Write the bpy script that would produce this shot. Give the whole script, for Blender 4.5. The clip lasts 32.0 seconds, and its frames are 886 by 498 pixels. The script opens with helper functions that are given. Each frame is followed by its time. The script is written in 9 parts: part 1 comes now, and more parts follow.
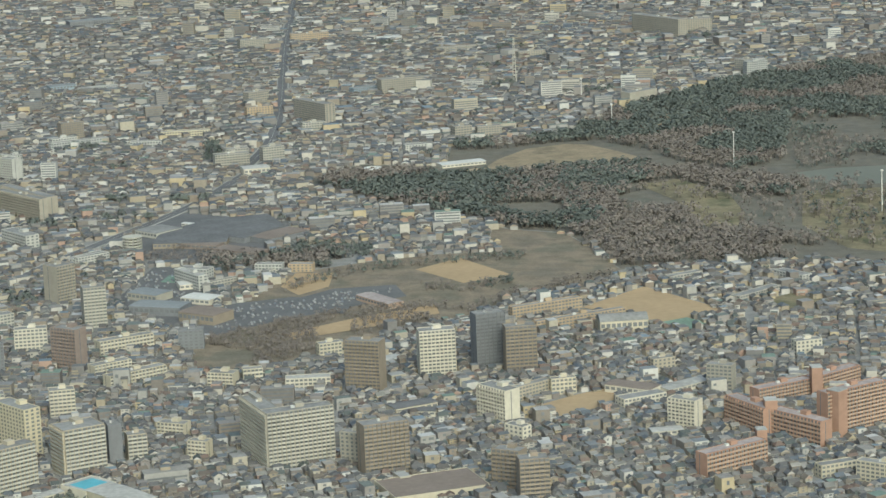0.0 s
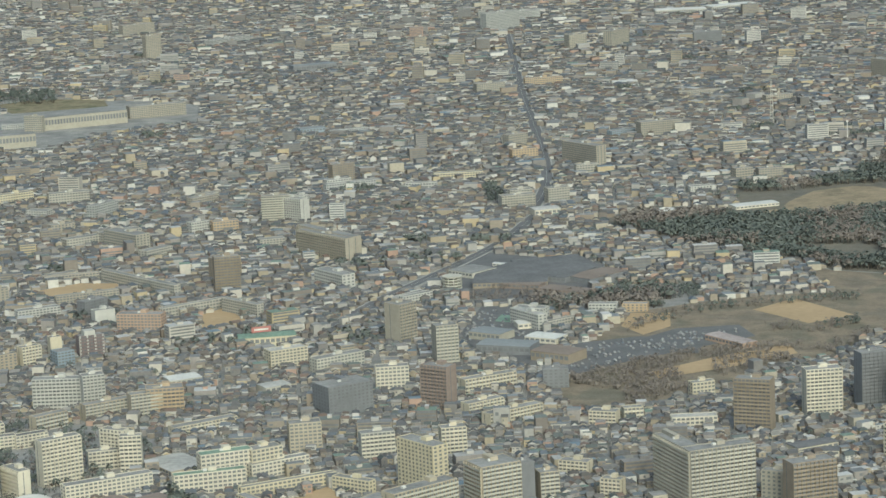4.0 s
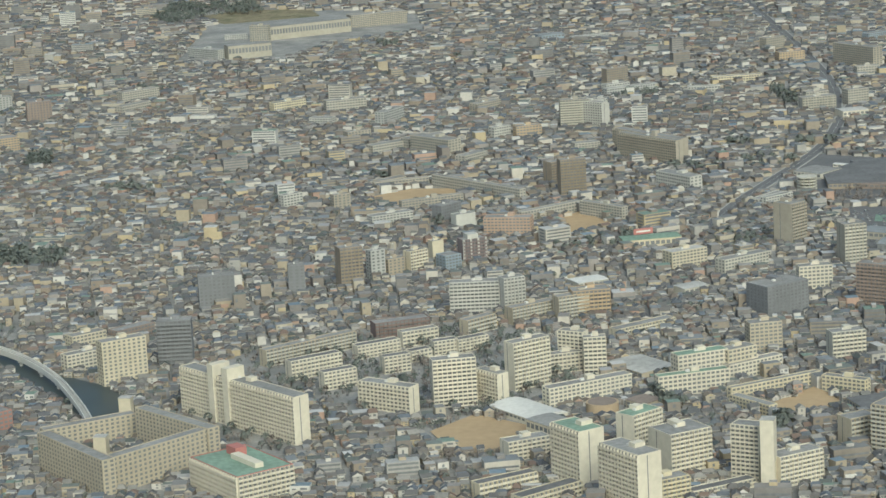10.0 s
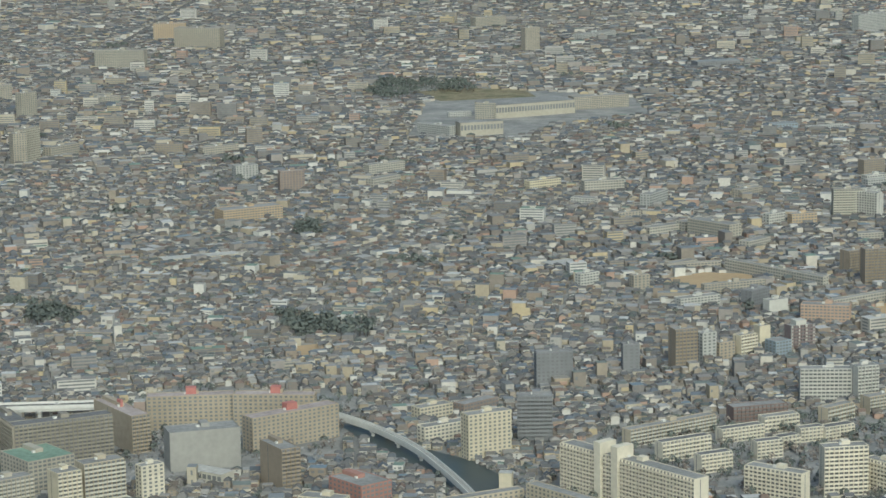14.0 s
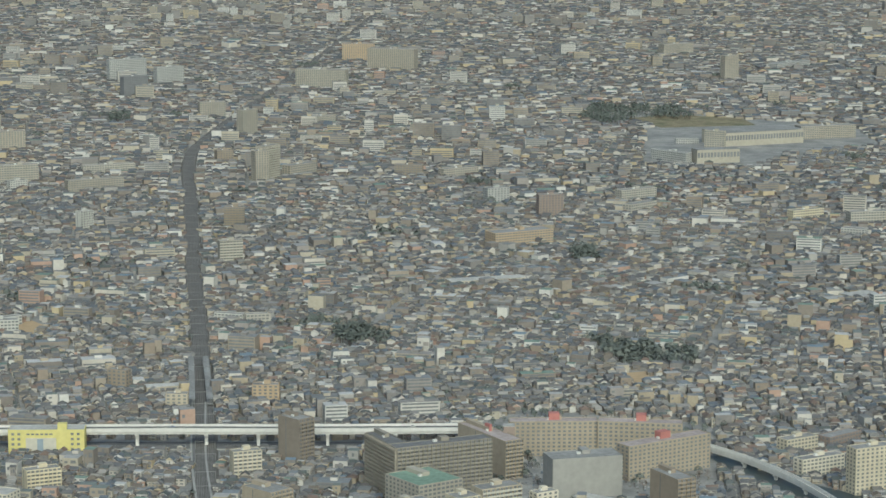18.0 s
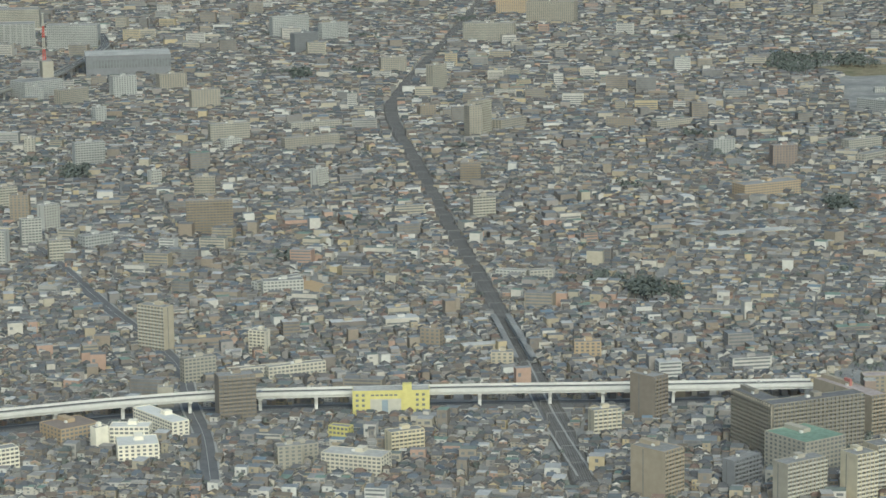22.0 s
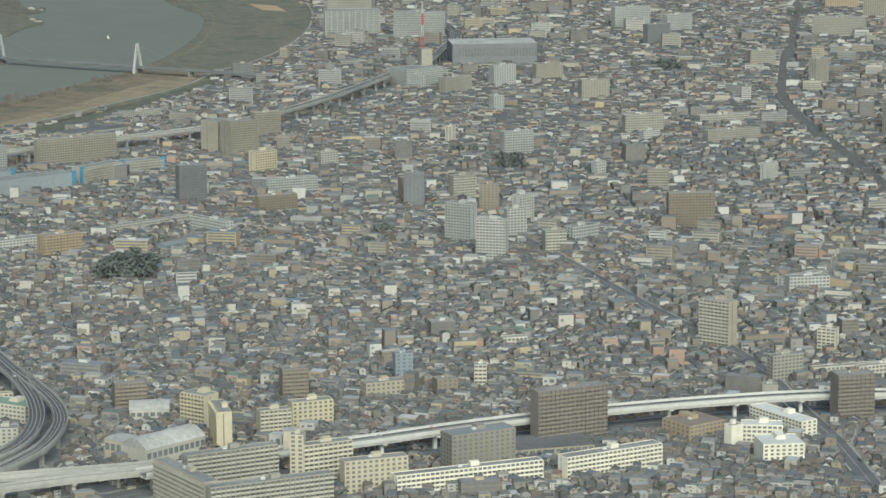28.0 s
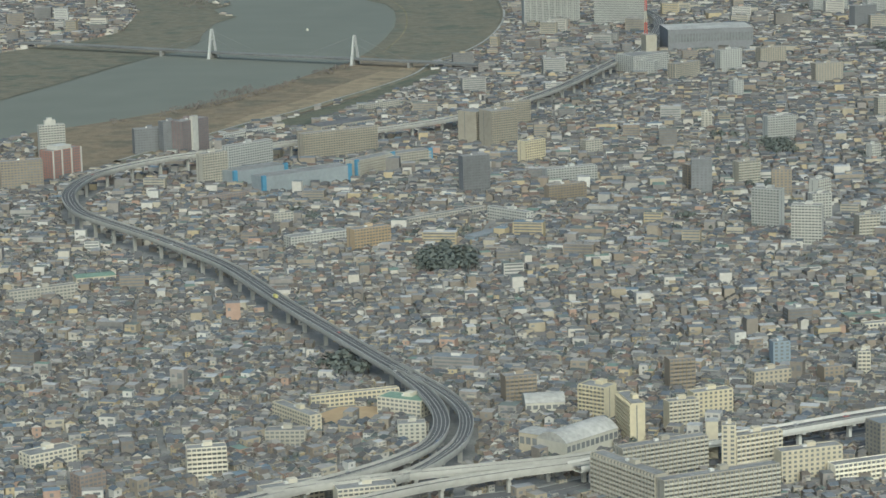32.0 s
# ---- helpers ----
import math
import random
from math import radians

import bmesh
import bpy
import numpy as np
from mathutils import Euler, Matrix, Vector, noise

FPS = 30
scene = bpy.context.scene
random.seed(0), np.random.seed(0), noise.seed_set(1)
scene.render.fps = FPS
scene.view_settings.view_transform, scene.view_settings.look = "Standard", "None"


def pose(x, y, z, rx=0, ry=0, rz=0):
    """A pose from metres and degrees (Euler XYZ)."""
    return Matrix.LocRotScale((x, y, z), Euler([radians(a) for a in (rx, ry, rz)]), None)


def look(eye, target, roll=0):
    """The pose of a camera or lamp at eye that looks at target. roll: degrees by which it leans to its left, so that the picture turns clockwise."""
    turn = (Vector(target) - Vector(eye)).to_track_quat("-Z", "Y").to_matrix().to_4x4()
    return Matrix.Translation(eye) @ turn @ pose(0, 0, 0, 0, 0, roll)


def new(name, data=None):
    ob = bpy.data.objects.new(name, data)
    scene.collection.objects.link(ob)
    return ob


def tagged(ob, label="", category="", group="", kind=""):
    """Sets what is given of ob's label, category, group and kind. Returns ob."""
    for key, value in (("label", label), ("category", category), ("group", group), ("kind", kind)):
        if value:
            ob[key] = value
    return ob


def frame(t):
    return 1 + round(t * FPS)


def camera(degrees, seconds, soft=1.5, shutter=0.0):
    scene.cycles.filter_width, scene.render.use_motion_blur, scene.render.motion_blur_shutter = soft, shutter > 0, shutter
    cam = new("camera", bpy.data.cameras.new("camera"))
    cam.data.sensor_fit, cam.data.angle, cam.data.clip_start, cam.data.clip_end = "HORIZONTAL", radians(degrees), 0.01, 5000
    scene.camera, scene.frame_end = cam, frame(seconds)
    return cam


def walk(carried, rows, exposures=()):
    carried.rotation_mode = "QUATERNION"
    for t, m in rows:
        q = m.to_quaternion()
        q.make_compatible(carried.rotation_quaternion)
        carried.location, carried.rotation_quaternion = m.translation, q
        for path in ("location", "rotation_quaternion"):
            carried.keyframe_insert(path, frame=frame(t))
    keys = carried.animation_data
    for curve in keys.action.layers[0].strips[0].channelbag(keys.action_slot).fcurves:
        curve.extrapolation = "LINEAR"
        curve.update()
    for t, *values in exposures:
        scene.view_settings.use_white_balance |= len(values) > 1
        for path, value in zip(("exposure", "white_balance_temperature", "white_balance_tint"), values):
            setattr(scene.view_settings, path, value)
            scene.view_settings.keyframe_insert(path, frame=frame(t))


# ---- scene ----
cam = camera(19.00, 32.0, soft=1.55)
PATH = [
    (0, (0.00, 0.00, 347.96), (-11.342, 97.251, 327.629), -2.24),
    (0.5, (-19.40, 0.03, 346.96), (-31.296, 97.241, 326.762), -1.96),
    (1, (-38.80, 0.11, 345.97), (-51.640, 97.210, 325.816), -2.10),
    (1.5, (-58.20, 0.24, 344.98), (-71.814, 97.251, 324.917), -2.54),
    (2, (-77.60, 0.41, 344.00), (-91.908, 97.440, 324.511), -2.55),
    (2.5, (-96.99, 0.62, 343.03), (-111.849, 97.656, 323.965), -2.49),
    (4.5, (-174.58, 1.80, 339.25), (-189.028, 99.086, 321.160), -2.42),
    (5, (-193.97, 2.16, 338.33), (-208.423, 99.415, 320.077), -2.56),
    (5.5, (-213.37, 2.54, 337.42), (-227.897, 99.566, 318.065), -2.66),
    (6, (-232.76, 2.93, 336.52), (-247.228, 99.778, 316.249), -2.75),
    (6.5, (-252.15, 3.33, 335.63), (-266.560, 100.148, 315.175), -2.66),
    (7, (-271.54, 3.74, 334.76), (-285.836, 100.600, 314.433), -2.79),
    (7.5, (-290.93, 4.14, 333.89), (-305.618, 100.973, 313.682), -2.72),
    (8, (-310.32, 4.55, 333.04), (-325.459, 101.304, 312.800), -2.94),
    (8.5, (-329.71, 4.95, 332.20), (-344.347, 101.753, 311.819), -2.90),
    (9, (-349.10, 5.34, 331.38), (-363.495, 102.149, 310.838), -2.73),
    (9.5, (-368.49, 5.72, 330.57), (-382.919, 102.469, 309.776), -2.96),
    (10, (-387.88, 6.09, 329.77), (-402.320, 102.778, 308.741), -2.94),
    (10.5, (-407.26, 6.43, 328.98), (-421.674, 103.136, 308.010), -2.79),
    (11, (-426.65, 6.74, 328.21), (-441.334, 103.462, 307.474), -2.79),
    (11.5, (-446.04, 7.03, 327.45), (-461.331, 103.756, 307.196), -2.60),
    (12, (-465.42, 7.29, 326.71), (-481.196, 104.281, 308.188), -2.15),
    (12.5, (-484.80, 7.51, 325.98), (-500.943, 104.703, 308.893), -1.68),
    (13, (-504.18, 7.68, 325.27), (-520.188, 104.948, 308.428), -1.57),
    (13.5, (-523.57, 7.82, 324.57), (-539.852, 105.043, 307.767), -1.18),
    (14, (-542.95, 7.91, 323.89), (-559.551, 104.919, 306.201), -0.91),
    (14.5, (-562.33, 7.94, 323.23), (-579.312, 104.838, 305.262), -0.70),
    (16.5, (-639.83, 7.49, 320.73), (-658.099, 104.338, 303.786), 0.16),
    (17, (-659.21, 7.21, 320.15), (-677.884, 104.034, 303.519), 0.29),
    (17.5, (-678.58, 6.86, 319.59), (-697.669, 103.605, 302.995), 0.17),
    (18, (-697.95, 6.42, 319.05), (-716.903, 103.184, 302.365), 0.19),
    (18.5, (-717.33, 5.91, 318.53), (-736.609, 102.573, 301.674), 0.02),
    (19, (-736.70, 5.31, 318.02), (-756.473, 101.772, 300.607), -0.20),
    (19.5, (-756.07, 4.61, 317.53), (-776.332, 101.064, 300.602), -0.17),
    (20, (-775.43, 3.83, 317.07), (-796.257, 100.196, 300.348), -0.43),
    (20.5, (-794.80, 2.94, 316.62), (-816.187, 99.186, 299.886), -0.68),
    (21, (-814.17, 1.96, 316.19), (-836.043, 97.861, 298.188), -0.94),
    (21.5, (-833.53, 0.87, 315.78), (-853.408, 97.080, 297.126), -1.27),
    (22, (-852.90, -0.33, 315.40), (-873.041, 95.883, 297.051), -0.75),
    (22.5, (-872.26, -1.65, 315.03), (-892.412, 94.603, 296.870), -0.66),
    (23, (-891.62, -3.08, 314.69), (-911.557, 93.216, 296.521), -0.78),
    (23.5, (-910.98, -4.63, 314.36), (-931.087, 91.650, 296.306), -0.67),
    (24, (-930.34, -6.31, 314.06), (-950.634, 89.964, 296.164), -0.58),
    (24.5, (-949.70, -8.11, 313.78), (-970.530, 88.069, 296.019), -0.31),
    (25, (-969.06, -10.05, 313.53), (-991.308, 85.812, 295.755), -0.06),
    (25.5, (-988.41, -12.12, 313.29), (-1012.016, 83.382, 295.349), -0.21),
    (27.5, (-1065.82, -21.85, 312.60), (-1090.489, 73.134, 293.395), 0.36),
    (28, (-1085.17, -24.67, 312.48), (-1110.169, 70.356, 293.884), -0.16),
    (28.5, (-1104.52, -27.64, 312.39), (-1129.563, 67.481, 294.359), -0.67),
    (29, (-1123.86, -30.77, 312.32), (-1149.576, 64.270, 294.841), -0.67),
    (29.5, (-1143.21, -34.07, 312.28), (-1169.886, 60.776, 295.206), -0.82),
    (30, (-1162.55, -37.55, 312.27), (-1189.103, 57.355, 295.280), -1.00),
    (30.5, (-1181.89, -41.20, 312.28), (-1208.582, 53.458, 294.153), -1.12),
    (31, (-1201.23, -45.02, 312.32), (-1227.980, 49.468, 293.439), -1.36),
    (31.5, (-1220.57, -49.03, 312.38), (-1247.479, 45.407, 293.462), -1.36),
    (32, (-1239.91, -53.22, 312.47), (-1267.099, 41.117, 293.483), -1.43),
]
walk(cam, [(t, look(eye, target, roll)) for t, eye, target, roll in PATH], exposures=[(0.0, -0.02, 5615, -8), (5.0, -0.05, 5645, -8), (7.5, -0.04, 5685, -7), (10.0, -0.04, 5667, -7), (13.0, -0.14, 5507, -7), (20.0, -0.2, 5487, -7), (25.0, -0.11, 5535, -7), (28.0, -0.09, 5525, -7), (32.0, -0.14, 5485, -7)])

# ---- light: hazy winter sun behind the camera, bright thin overcast ----
world = bpy.data.worlds.new("sky")
scene.world = world
world.use_nodes = True
wn = world.node_tree
sky = wn.nodes.new("ShaderNodeTexSky")
sky.sky_type, sky.sun_disc = "NISHITA", False
SUN_EL, SUN_AZ = radians(38), radians(158)
sky.sun_elevation, sky.sun_rotation = SUN_EL, SUN_AZ
sky.air_density, sky.dust_density, sky.ozone_density = 1.0, 7.0, 0.7
wn.links.new(sky.outputs[0], wn.nodes["Background"].inputs[0])
wn.nodes["Background"].inputs[1].default_value = 0.16
sun = new("sun", bpy.data.lights.new("sun", "SUN"))
sun.data.energy, sun.data.angle, sun.data.color = 0.52, radians(20), (1.0, 0.95, 0.86)
sun_dir = Vector((math.sin(SUN_AZ) * math.cos(SUN_EL), math.cos(SUN_AZ) * math.cos(SUN_EL), math.sin(SUN_EL)))
sun.matrix_world = look(sun_dir * 900, (0, 0, 0))


# ---- materials ----
def material(name, colours, rough=0.85, scale=0.6, var=0.25, metal=0.0, islands=False, objects=False, bump=0.0):
    """A mottled surface; several colours are dealt out over pieces or whole objects."""
    m = bpy.data.materials.new(name)
    m.use_nodes = True
    n, l = m.node_tree.nodes, m.node_tree.links
    bsdf = n["Principled BSDF"]
    bsdf.inputs["Roughness"].default_value, bsdf.inputs["Metallic"].default_value = rough, metal
    bsdf.inputs["Specular IOR Level"].default_value = 0.12 if rough > 0.6 else 0.4
    geo, tex = n.new("ShaderNodeNewGeometry"), n.new("ShaderNodeTexCoord")
    if islands or objects:
        ramp = n.new("ShaderNodeValToRGB")
        ramp.color_ramp.interpolation = "CONSTANT"
        els = ramp.color_ramp.elements
        while len(els) < len(colours):
            els.new(0.5)
        for i, c in enumerate(colours):
            els[i].position, els[i].color = i / len(colours), (*c, 1)
        if islands:
            l.new(geo.outputs["Random Per Island"], ramp.inputs[0])
        else:
            info = n.new("ShaderNodeObjectInfo")
            l.new(info.outputs["Random"], ramp.inputs[0])
        colour = ramp.outputs[0]
    else:
        rgb = n.new("ShaderNodeRGB")
        rgb.outputs[0].default_value = (*colours[0], 1)
        colour = rgb.outputs[0]
    fine, coarse = n.new("ShaderNodeTexNoise"), n.new("ShaderNodeTexNoise")
    fine.inputs["Scale"].default_value, coarse.inputs["Scale"].default_value = scale, scale * 0.11
    fine.inputs["Detail"].default_value = 4
    for t in (fine, coarse):
        l.new(geo.outputs["Position"], t.inputs["Vector"])
    add = n.new("ShaderNodeMath")
    l.new(fine.outputs[0], add.inputs[0])
    l.new(coarse.outputs[0], add.inputs[1])
    rng = n.new("ShaderNodeMapRange")
    rng.inputs[1].default_value, rng.inputs[2].default_value = 0.6, 1.4
    rng.inputs[3].default_value, rng.inputs[4].default_value = 1 - var, 1 + var
    l.new(add.outputs[0], rng.inputs[0])
    mul = n.new("ShaderNodeMix")
    mul.data_type, mul.blend_type = "RGBA", "MULTIPLY"
    mul.inputs[0].default_value = 1
    l.new(colour, mul.inputs[6])
    l.new(rng.outputs[0], mul.inputs[7])
    l.new(mul.outputs[2], bsdf.inputs["Base Color"])
    if bump:
        b = n.new("ShaderNodeBump")
        b.inputs["Strength"].default_value, b.inputs["Distance"].default_value = bump, 0.3
        l.new(fine.outputs[0], b.inputs["Height"])
        l.new(b.outputs[0], bsdf.inputs["Normal"])
    return m


def blend_ground(name, a, b, c, scale, rough=0.95):
    """Bare ground of three mixed colours."""
    m = material(name, [a], rough, 0.8, 0.25)
    n, l = m.node_tree.nodes, m.node_tree.links
    geo, noi, ramp = n.new("ShaderNodeNewGeometry"), n.new("ShaderNodeTexNoise"), n.new("ShaderNodeValToRGB")
    noi.inputs["Scale"].default_value, noi.inputs["Detail"].default_value = scale, 7
    noi.inputs["Roughness"].default_value = 0.65
    l.new(geo.outputs["Position"], noi.inputs["Vector"])
    l.new(noi.outputs[0], ramp.inputs[0])
    els = ramp.color_ramp.elements
    els.new(0.5)
    for e, p, col in zip(els, (0.4, 0.5, 0.62), (a, b, c)):
        e.position, e.color = p, (*col, 1)
    mul = next(x for x in n if x.bl_idname == "ShaderNodeMix")
    l.new(ramp.outputs[0], mul.inputs[6])
    return m


HOUSE_WALLS = [(0.53, 0.51, 0.465), (0.31, 0.275, 0.225), (0.50, 0.47, 0.41), (0.245, 0.22, 0.19), (0.37, 0.325, 0.245), (0.23, 0.22, 0.21), (0.30, 0.28, 0.26), (0.28, 0.24, 0.195), (0.36, 0.35, 0.325), (0.22, 0.20, 0.18), (0.56, 0.55, 0.51), (0.42, 0.385, 0.31)]
HOUSE_WALLS += HOUSE_WALLS + [(0.46, 0.39, 0.26), (0.40, 0.29, 0.23)]
TILES = [(0.126, 0.126, 0.127), (0.13, 0.131, 0.134), (0.135, 0.135, 0.134), (0.168, 0.165, 0.16), (0.12, 0.114, 0.108), (0.205, 0.2, 0.185), (0.145, 0.127, 0.11), (0.118, 0.12, 0.126), (0.265, 0.255, 0.235), (0.118, 0.13, 0.143), (0.152, 0.145, 0.138), (0.18, 0.138, 0.115), (0.128, 0.127, 0.126), (0.108, 0.12, 0.116), (0.125, 0.142, 0.165), (0.175, 0.155, 0.128)]
FLATS = [(0.299, 0.295, 0.286), (0.237, 0.237, 0.233), (0.369, 0.365, 0.352), (0.193, 0.198, 0.198), (0.317, 0.303, 0.277), (0.22, 0.233, 0.242), (0.475, 0.471, 0.457), (0.185, 0.207, 0.193), (0.273, 0.259, 0.242), (0.229, 0.246, 0.259)]
FLATS += FLATS + [(0.2, 0.25, 0.29), (0.2, 0.26, 0.22)]
M = {
    "city_ground": blend_ground("city_ground", (0.23, 0.23, 0.22), (0.28, 0.275, 0.26), (0.33, 0.32, 0.295), 0.03),
    "asphalt": material("asphalt", [(0.16, 0.16, 0.16)], 0.9, 0.5, 0.2),
    "carriageway": material("carriageway", [(0.13, 0.13, 0.13)], 0.9, 0.5, 0.2),
    "girder": material("girder", [(0.44, 0.43, 0.395)], 0.85, 0.3, 0.2),
    "ballast": material("ballast", [(0.145, 0.138, 0.128)], 0.95, 1.5, 0.3),
    "sand": material("sand", [(0.43, 0.325, 0.20)], 0.95, 0.25, 0.12),
    "dry_grass": blend_ground("dry_grass", (0.19, 0.17, 0.115), (0.26, 0.225, 0.145), (0.15, 0.15, 0.095), 0.03),
    "turf": material("turf", [(0.105, 0.135, 0.08)], 0.95, 0.3, 0.2),
    "park_soil": blend_ground("park_soil", (0.20, 0.175, 0.138), (0.255, 0.213, 0.158), (0.18, 0.166, 0.128), 0.03),
    "wood_floor": blend_ground("wood_floor", (0.16, 0.152, 0.13), (0.185, 0.17, 0.138), (0.15, 0.15, 0.125), 0.03),
    "brown_reeds": blend_ground("brown_reeds", (0.20, 0.17, 0.125), (0.245, 0.20, 0.138), (0.16, 0.145, 0.11), 0.02),
    "reeds": blend_ground("reeds", (0.158, 0.160, 0.126), (0.2, 0.182, 0.135), (0.134, 0.142, 0.112), 0.02),
    "river_sand": blend_ground("river_sand", (0.27, 0.222, 0.152), (0.32, 0.262, 0.178), (0.215, 0.185, 0.13), 0.03),
    "levee_grass": blend_ground("levee_grass", (0.128, 0.136, 0.104), (0.155, 0.152, 0.112), (0.112, 0.124, 0.096), 0.03),
    "bridge_steel": material("bridge_steel", [(0.21, 0.225, 0.235)], 0.7, 0.4, 0.12),
    "blue_sheet": material("blue_sheet", [(0.12, 0.27, 0.40)], 0.8, 0.4, 0.2),
    "pylon_paint": material("pylon_paint", [(0.48, 0.485, 0.47)], 0.7, 0.4, 0.1),
    "water": material("water", [(0.195, 0.2, 0.165)], 0.65, 0.02, 0.08),
    "canal_water": material("canal_water", [(0.06, 0.075, 0.075)], 0.45, 0.05, 0.1),
    "concrete": material("concrete", [(0.36, 0.355, 0.33)], 0.85, 0.4, 0.15),
    "pale_concrete": material("pale_concrete", [(0.64, 0.63, 0.59)], 0.8, 0.4, 0.12),
    "bark": material("bark", [(0.14, 0.12, 0.10)], 0.95, 2, 0.2),
    "evergreen": material("evergreen", [(0.135, 0.152, 0.136), (0.142, 0.156, 0.138), (0.138, 0.152, 0.136), (0.146, 0.158, 0.138)], 0.8, 0.4, 0.3, islands=True),
    "bare_twigs": material("bare_twigs", [(0.228, 0.2, 0.175), (0.218, 0.192, 0.168), (0.235, 0.205, 0.178), (0.212, 0.19, 0.168)], 0.9, 0.4, 0.25, islands=True),
    "glass": material("glass", [(0.2, 0.208, 0.212)], 0.25, 0.3, 0.25),
    "house_wall": material("house_wall", HOUSE_WALLS, 0.85, 0.5, 0.15, islands=True),
    "tile_roof": material("tile_roof", TILES, 0.75, 0.6, 0.2, islands=True),
    "flat_roof": material("flat_roof", FLATS, 0.85, 0.5, 0.2, islands=True),
    "one_house_wall": material("one_house_wall", HOUSE_WALLS, 0.85, 0.5, 0.15, objects=True),
    "one_tile_roof": material("one_tile_roof", TILES, 0.75, 0.6, 0.2, objects=True),
    "one_flat_roof": material("one_flat_roof", FLATS, 0.85, 0.5, 0.2, objects=True),
    "car_paint": material("car_paint", [(0.55, 0.55, 0.54), (0.12, 0.12, 0.13), (0.35, 0.36, 0.37), (0.62, 0.61, 0.58), (0.14, 0.18, 0.28), (0.40, 0.12, 0.10)], 0.4, 2, 0.05, objects=True),
    "many_cars": material("many_cars", [(0.28, 0.28, 0.27), (0.14, 0.14, 0.15), (0.22, 0.225, 0.23), (0.3, 0.298, 0.29), (0.17, 0.19, 0.22), (0.2, 0.19, 0.18), (0.32, 0.32, 0.31)], 0.5, 2, 0.05, islands=True),
    "eave_board": material("eave_board", [(0.46, 0.44, 0.40), (0.30, 0.29, 0.27), (0.56, 0.54, 0.49), (0.22, 0.21, 0.20)], 0.8, 1.0, 0.1, islands=True),
    "house_glass": material("house_glass", [(0.17, 0.178, 0.185)], 0.3, 0.5, 0.3),
}
WALLS = {
    "white": (0.612, 0.570, 0.465), "cream": (0.551, 0.500, 0.380), "beige": (0.442, 0.395, 0.305), "grey": (0.389, 0.365, 0.305), "brown": (0.305, 0.260, 0.203),
    "redbrown": (0.288, 0.235, 0.203), "dark": (0.220, 0.225, 0.235), "orange": (0.408, 0.265, 0.195), "yellow": (0.612, 0.520, 0.285), "tan": (0.442, 0.350, 0.238),
    # bright: white with a sunlit patch put into it; plain on the boat
    "blue": (0.275, 0.325, 0.365), "pale": (0.494, 0.475, 0.407), "bright": (0.819, 0.770, 0.636), "mauve": (0.268, 0.235, 0.195), "brick": (0.350, 0.205, 0.170), "netting": (0.310, 0.305, 0.285),
    # the four after yellowcream carry painted haze: distant copies of pale, white, cream, beige
    "taupe": (0.372, 0.325, 0.252), "slate": (0.291, 0.270, 0.228), "yellowcream": (0.586, 0.525, 0.375), "haze_grey": (0.425, 0.428, 0.405), "haze_chalk": (0.500, 0.492, 0.450), "haze_cream": (0.430, 0.408, 0.350), "haze_beige": (0.375, 0.345, 0.285), "net": (0.290, 0.318, 0.332), "umber": (0.215, 0.165, 0.148), "plum": (0.235, 0.195, 0.192), "lemon": (0.612, 0.560, 0.228), "salmon": (0.459, 0.340, 0.257),
}
for k, c in WALLS.items():
    M[k] = material(k + "_wall", [c], 0.85, 0.35, 0.14)
ROOFS = {
    "roof_grey": (0.275, 0.272, 0.26), "roof_pale": (0.43, 0.42, 0.39), "roof_dark": (0.17, 0.17, 0.17), "roof_green": (0.22, 0.30, 0.235),
    "roof_pink": (0.38, 0.33, 0.31), "roof_blue": (0.265, 0.28, 0.285), "roof_red": (0.41, 0.185, 0.165), "roof_white": (0.62, 0.61, 0.57),
    "roof_brown": (0.25, 0.21, 0.18), "paint_white": (0.75, 0.74, 0.70), "pool_water": (0.16, 0.42, 0.50), "paint_red": (0.50, 0.10, 0.08),
    "car_grey": (0.30, 0.31, 0.32),
}
for k, c in ROOFS.items():
    M[k] = material(k, [c], 0.85, 0.45, 0.32 if k in ("roof_grey", "roof_pale", "roof_dark", "roof_green", "roof_pink") else 0.15)

# ---- mesh helpers ----
STOREY = 1.9


def mesh_of(name, verts, faces, mats, index=None):
    me = bpy.data.meshes.new(name)
    me.from_pydata(verts, [], faces)
    for m in mats:
        me.materials.append(m)
    if index is not None:
        me.polygons.foreach_set("material_index", np.asarray(index, np.int32))
    me.update()
    return me


BOX_F = [(0, 1, 5, 4), (1, 2, 6, 5), (2, 3, 7, 6), (3, 0, 4, 7), (4, 5, 6, 7), (3, 2, 1, 0)]


def boxes(name, specs, mat):
    """One mesh of boxes (x0, x1, y0, y1, z0, z1)."""
    v, f = [], []
    for x0, x1, y0, y1, z0, z1 in specs:
        o = len(v)
        v += [(x0, y0, z0), (x1, y0, z0), (x1, y1, z0), (x0, y1, z0), (x0, y0, z1), (x1, y0, z1), (x1, y1, z1), (x0, y1, z1)]
        f += [tuple(o + i for i in q) for q in BOX_F]
    return mesh_of(name, v, f, [mat])


def part(name, me, parent, m=None, label=""):
    ob = new(name, me)
    ob.parent = parent
    if m is not None:
        ob.matrix_basis = m
    if label:
        ob["label"] = label
    return ob


def thing(name, x, y, rot, label, category, group="", z=0.0):
    ob = new(name)
    ob.matrix_basis = pose(x, y, z, 0, 0, rot)
    return tagged(ob, label, category, group)


unit_cache = {}


def shared(key, make):
    """A mesh built once and used again."""
    if key not in unit_cache:
        unit_cache[key] = make()
    return unit_cache[key]


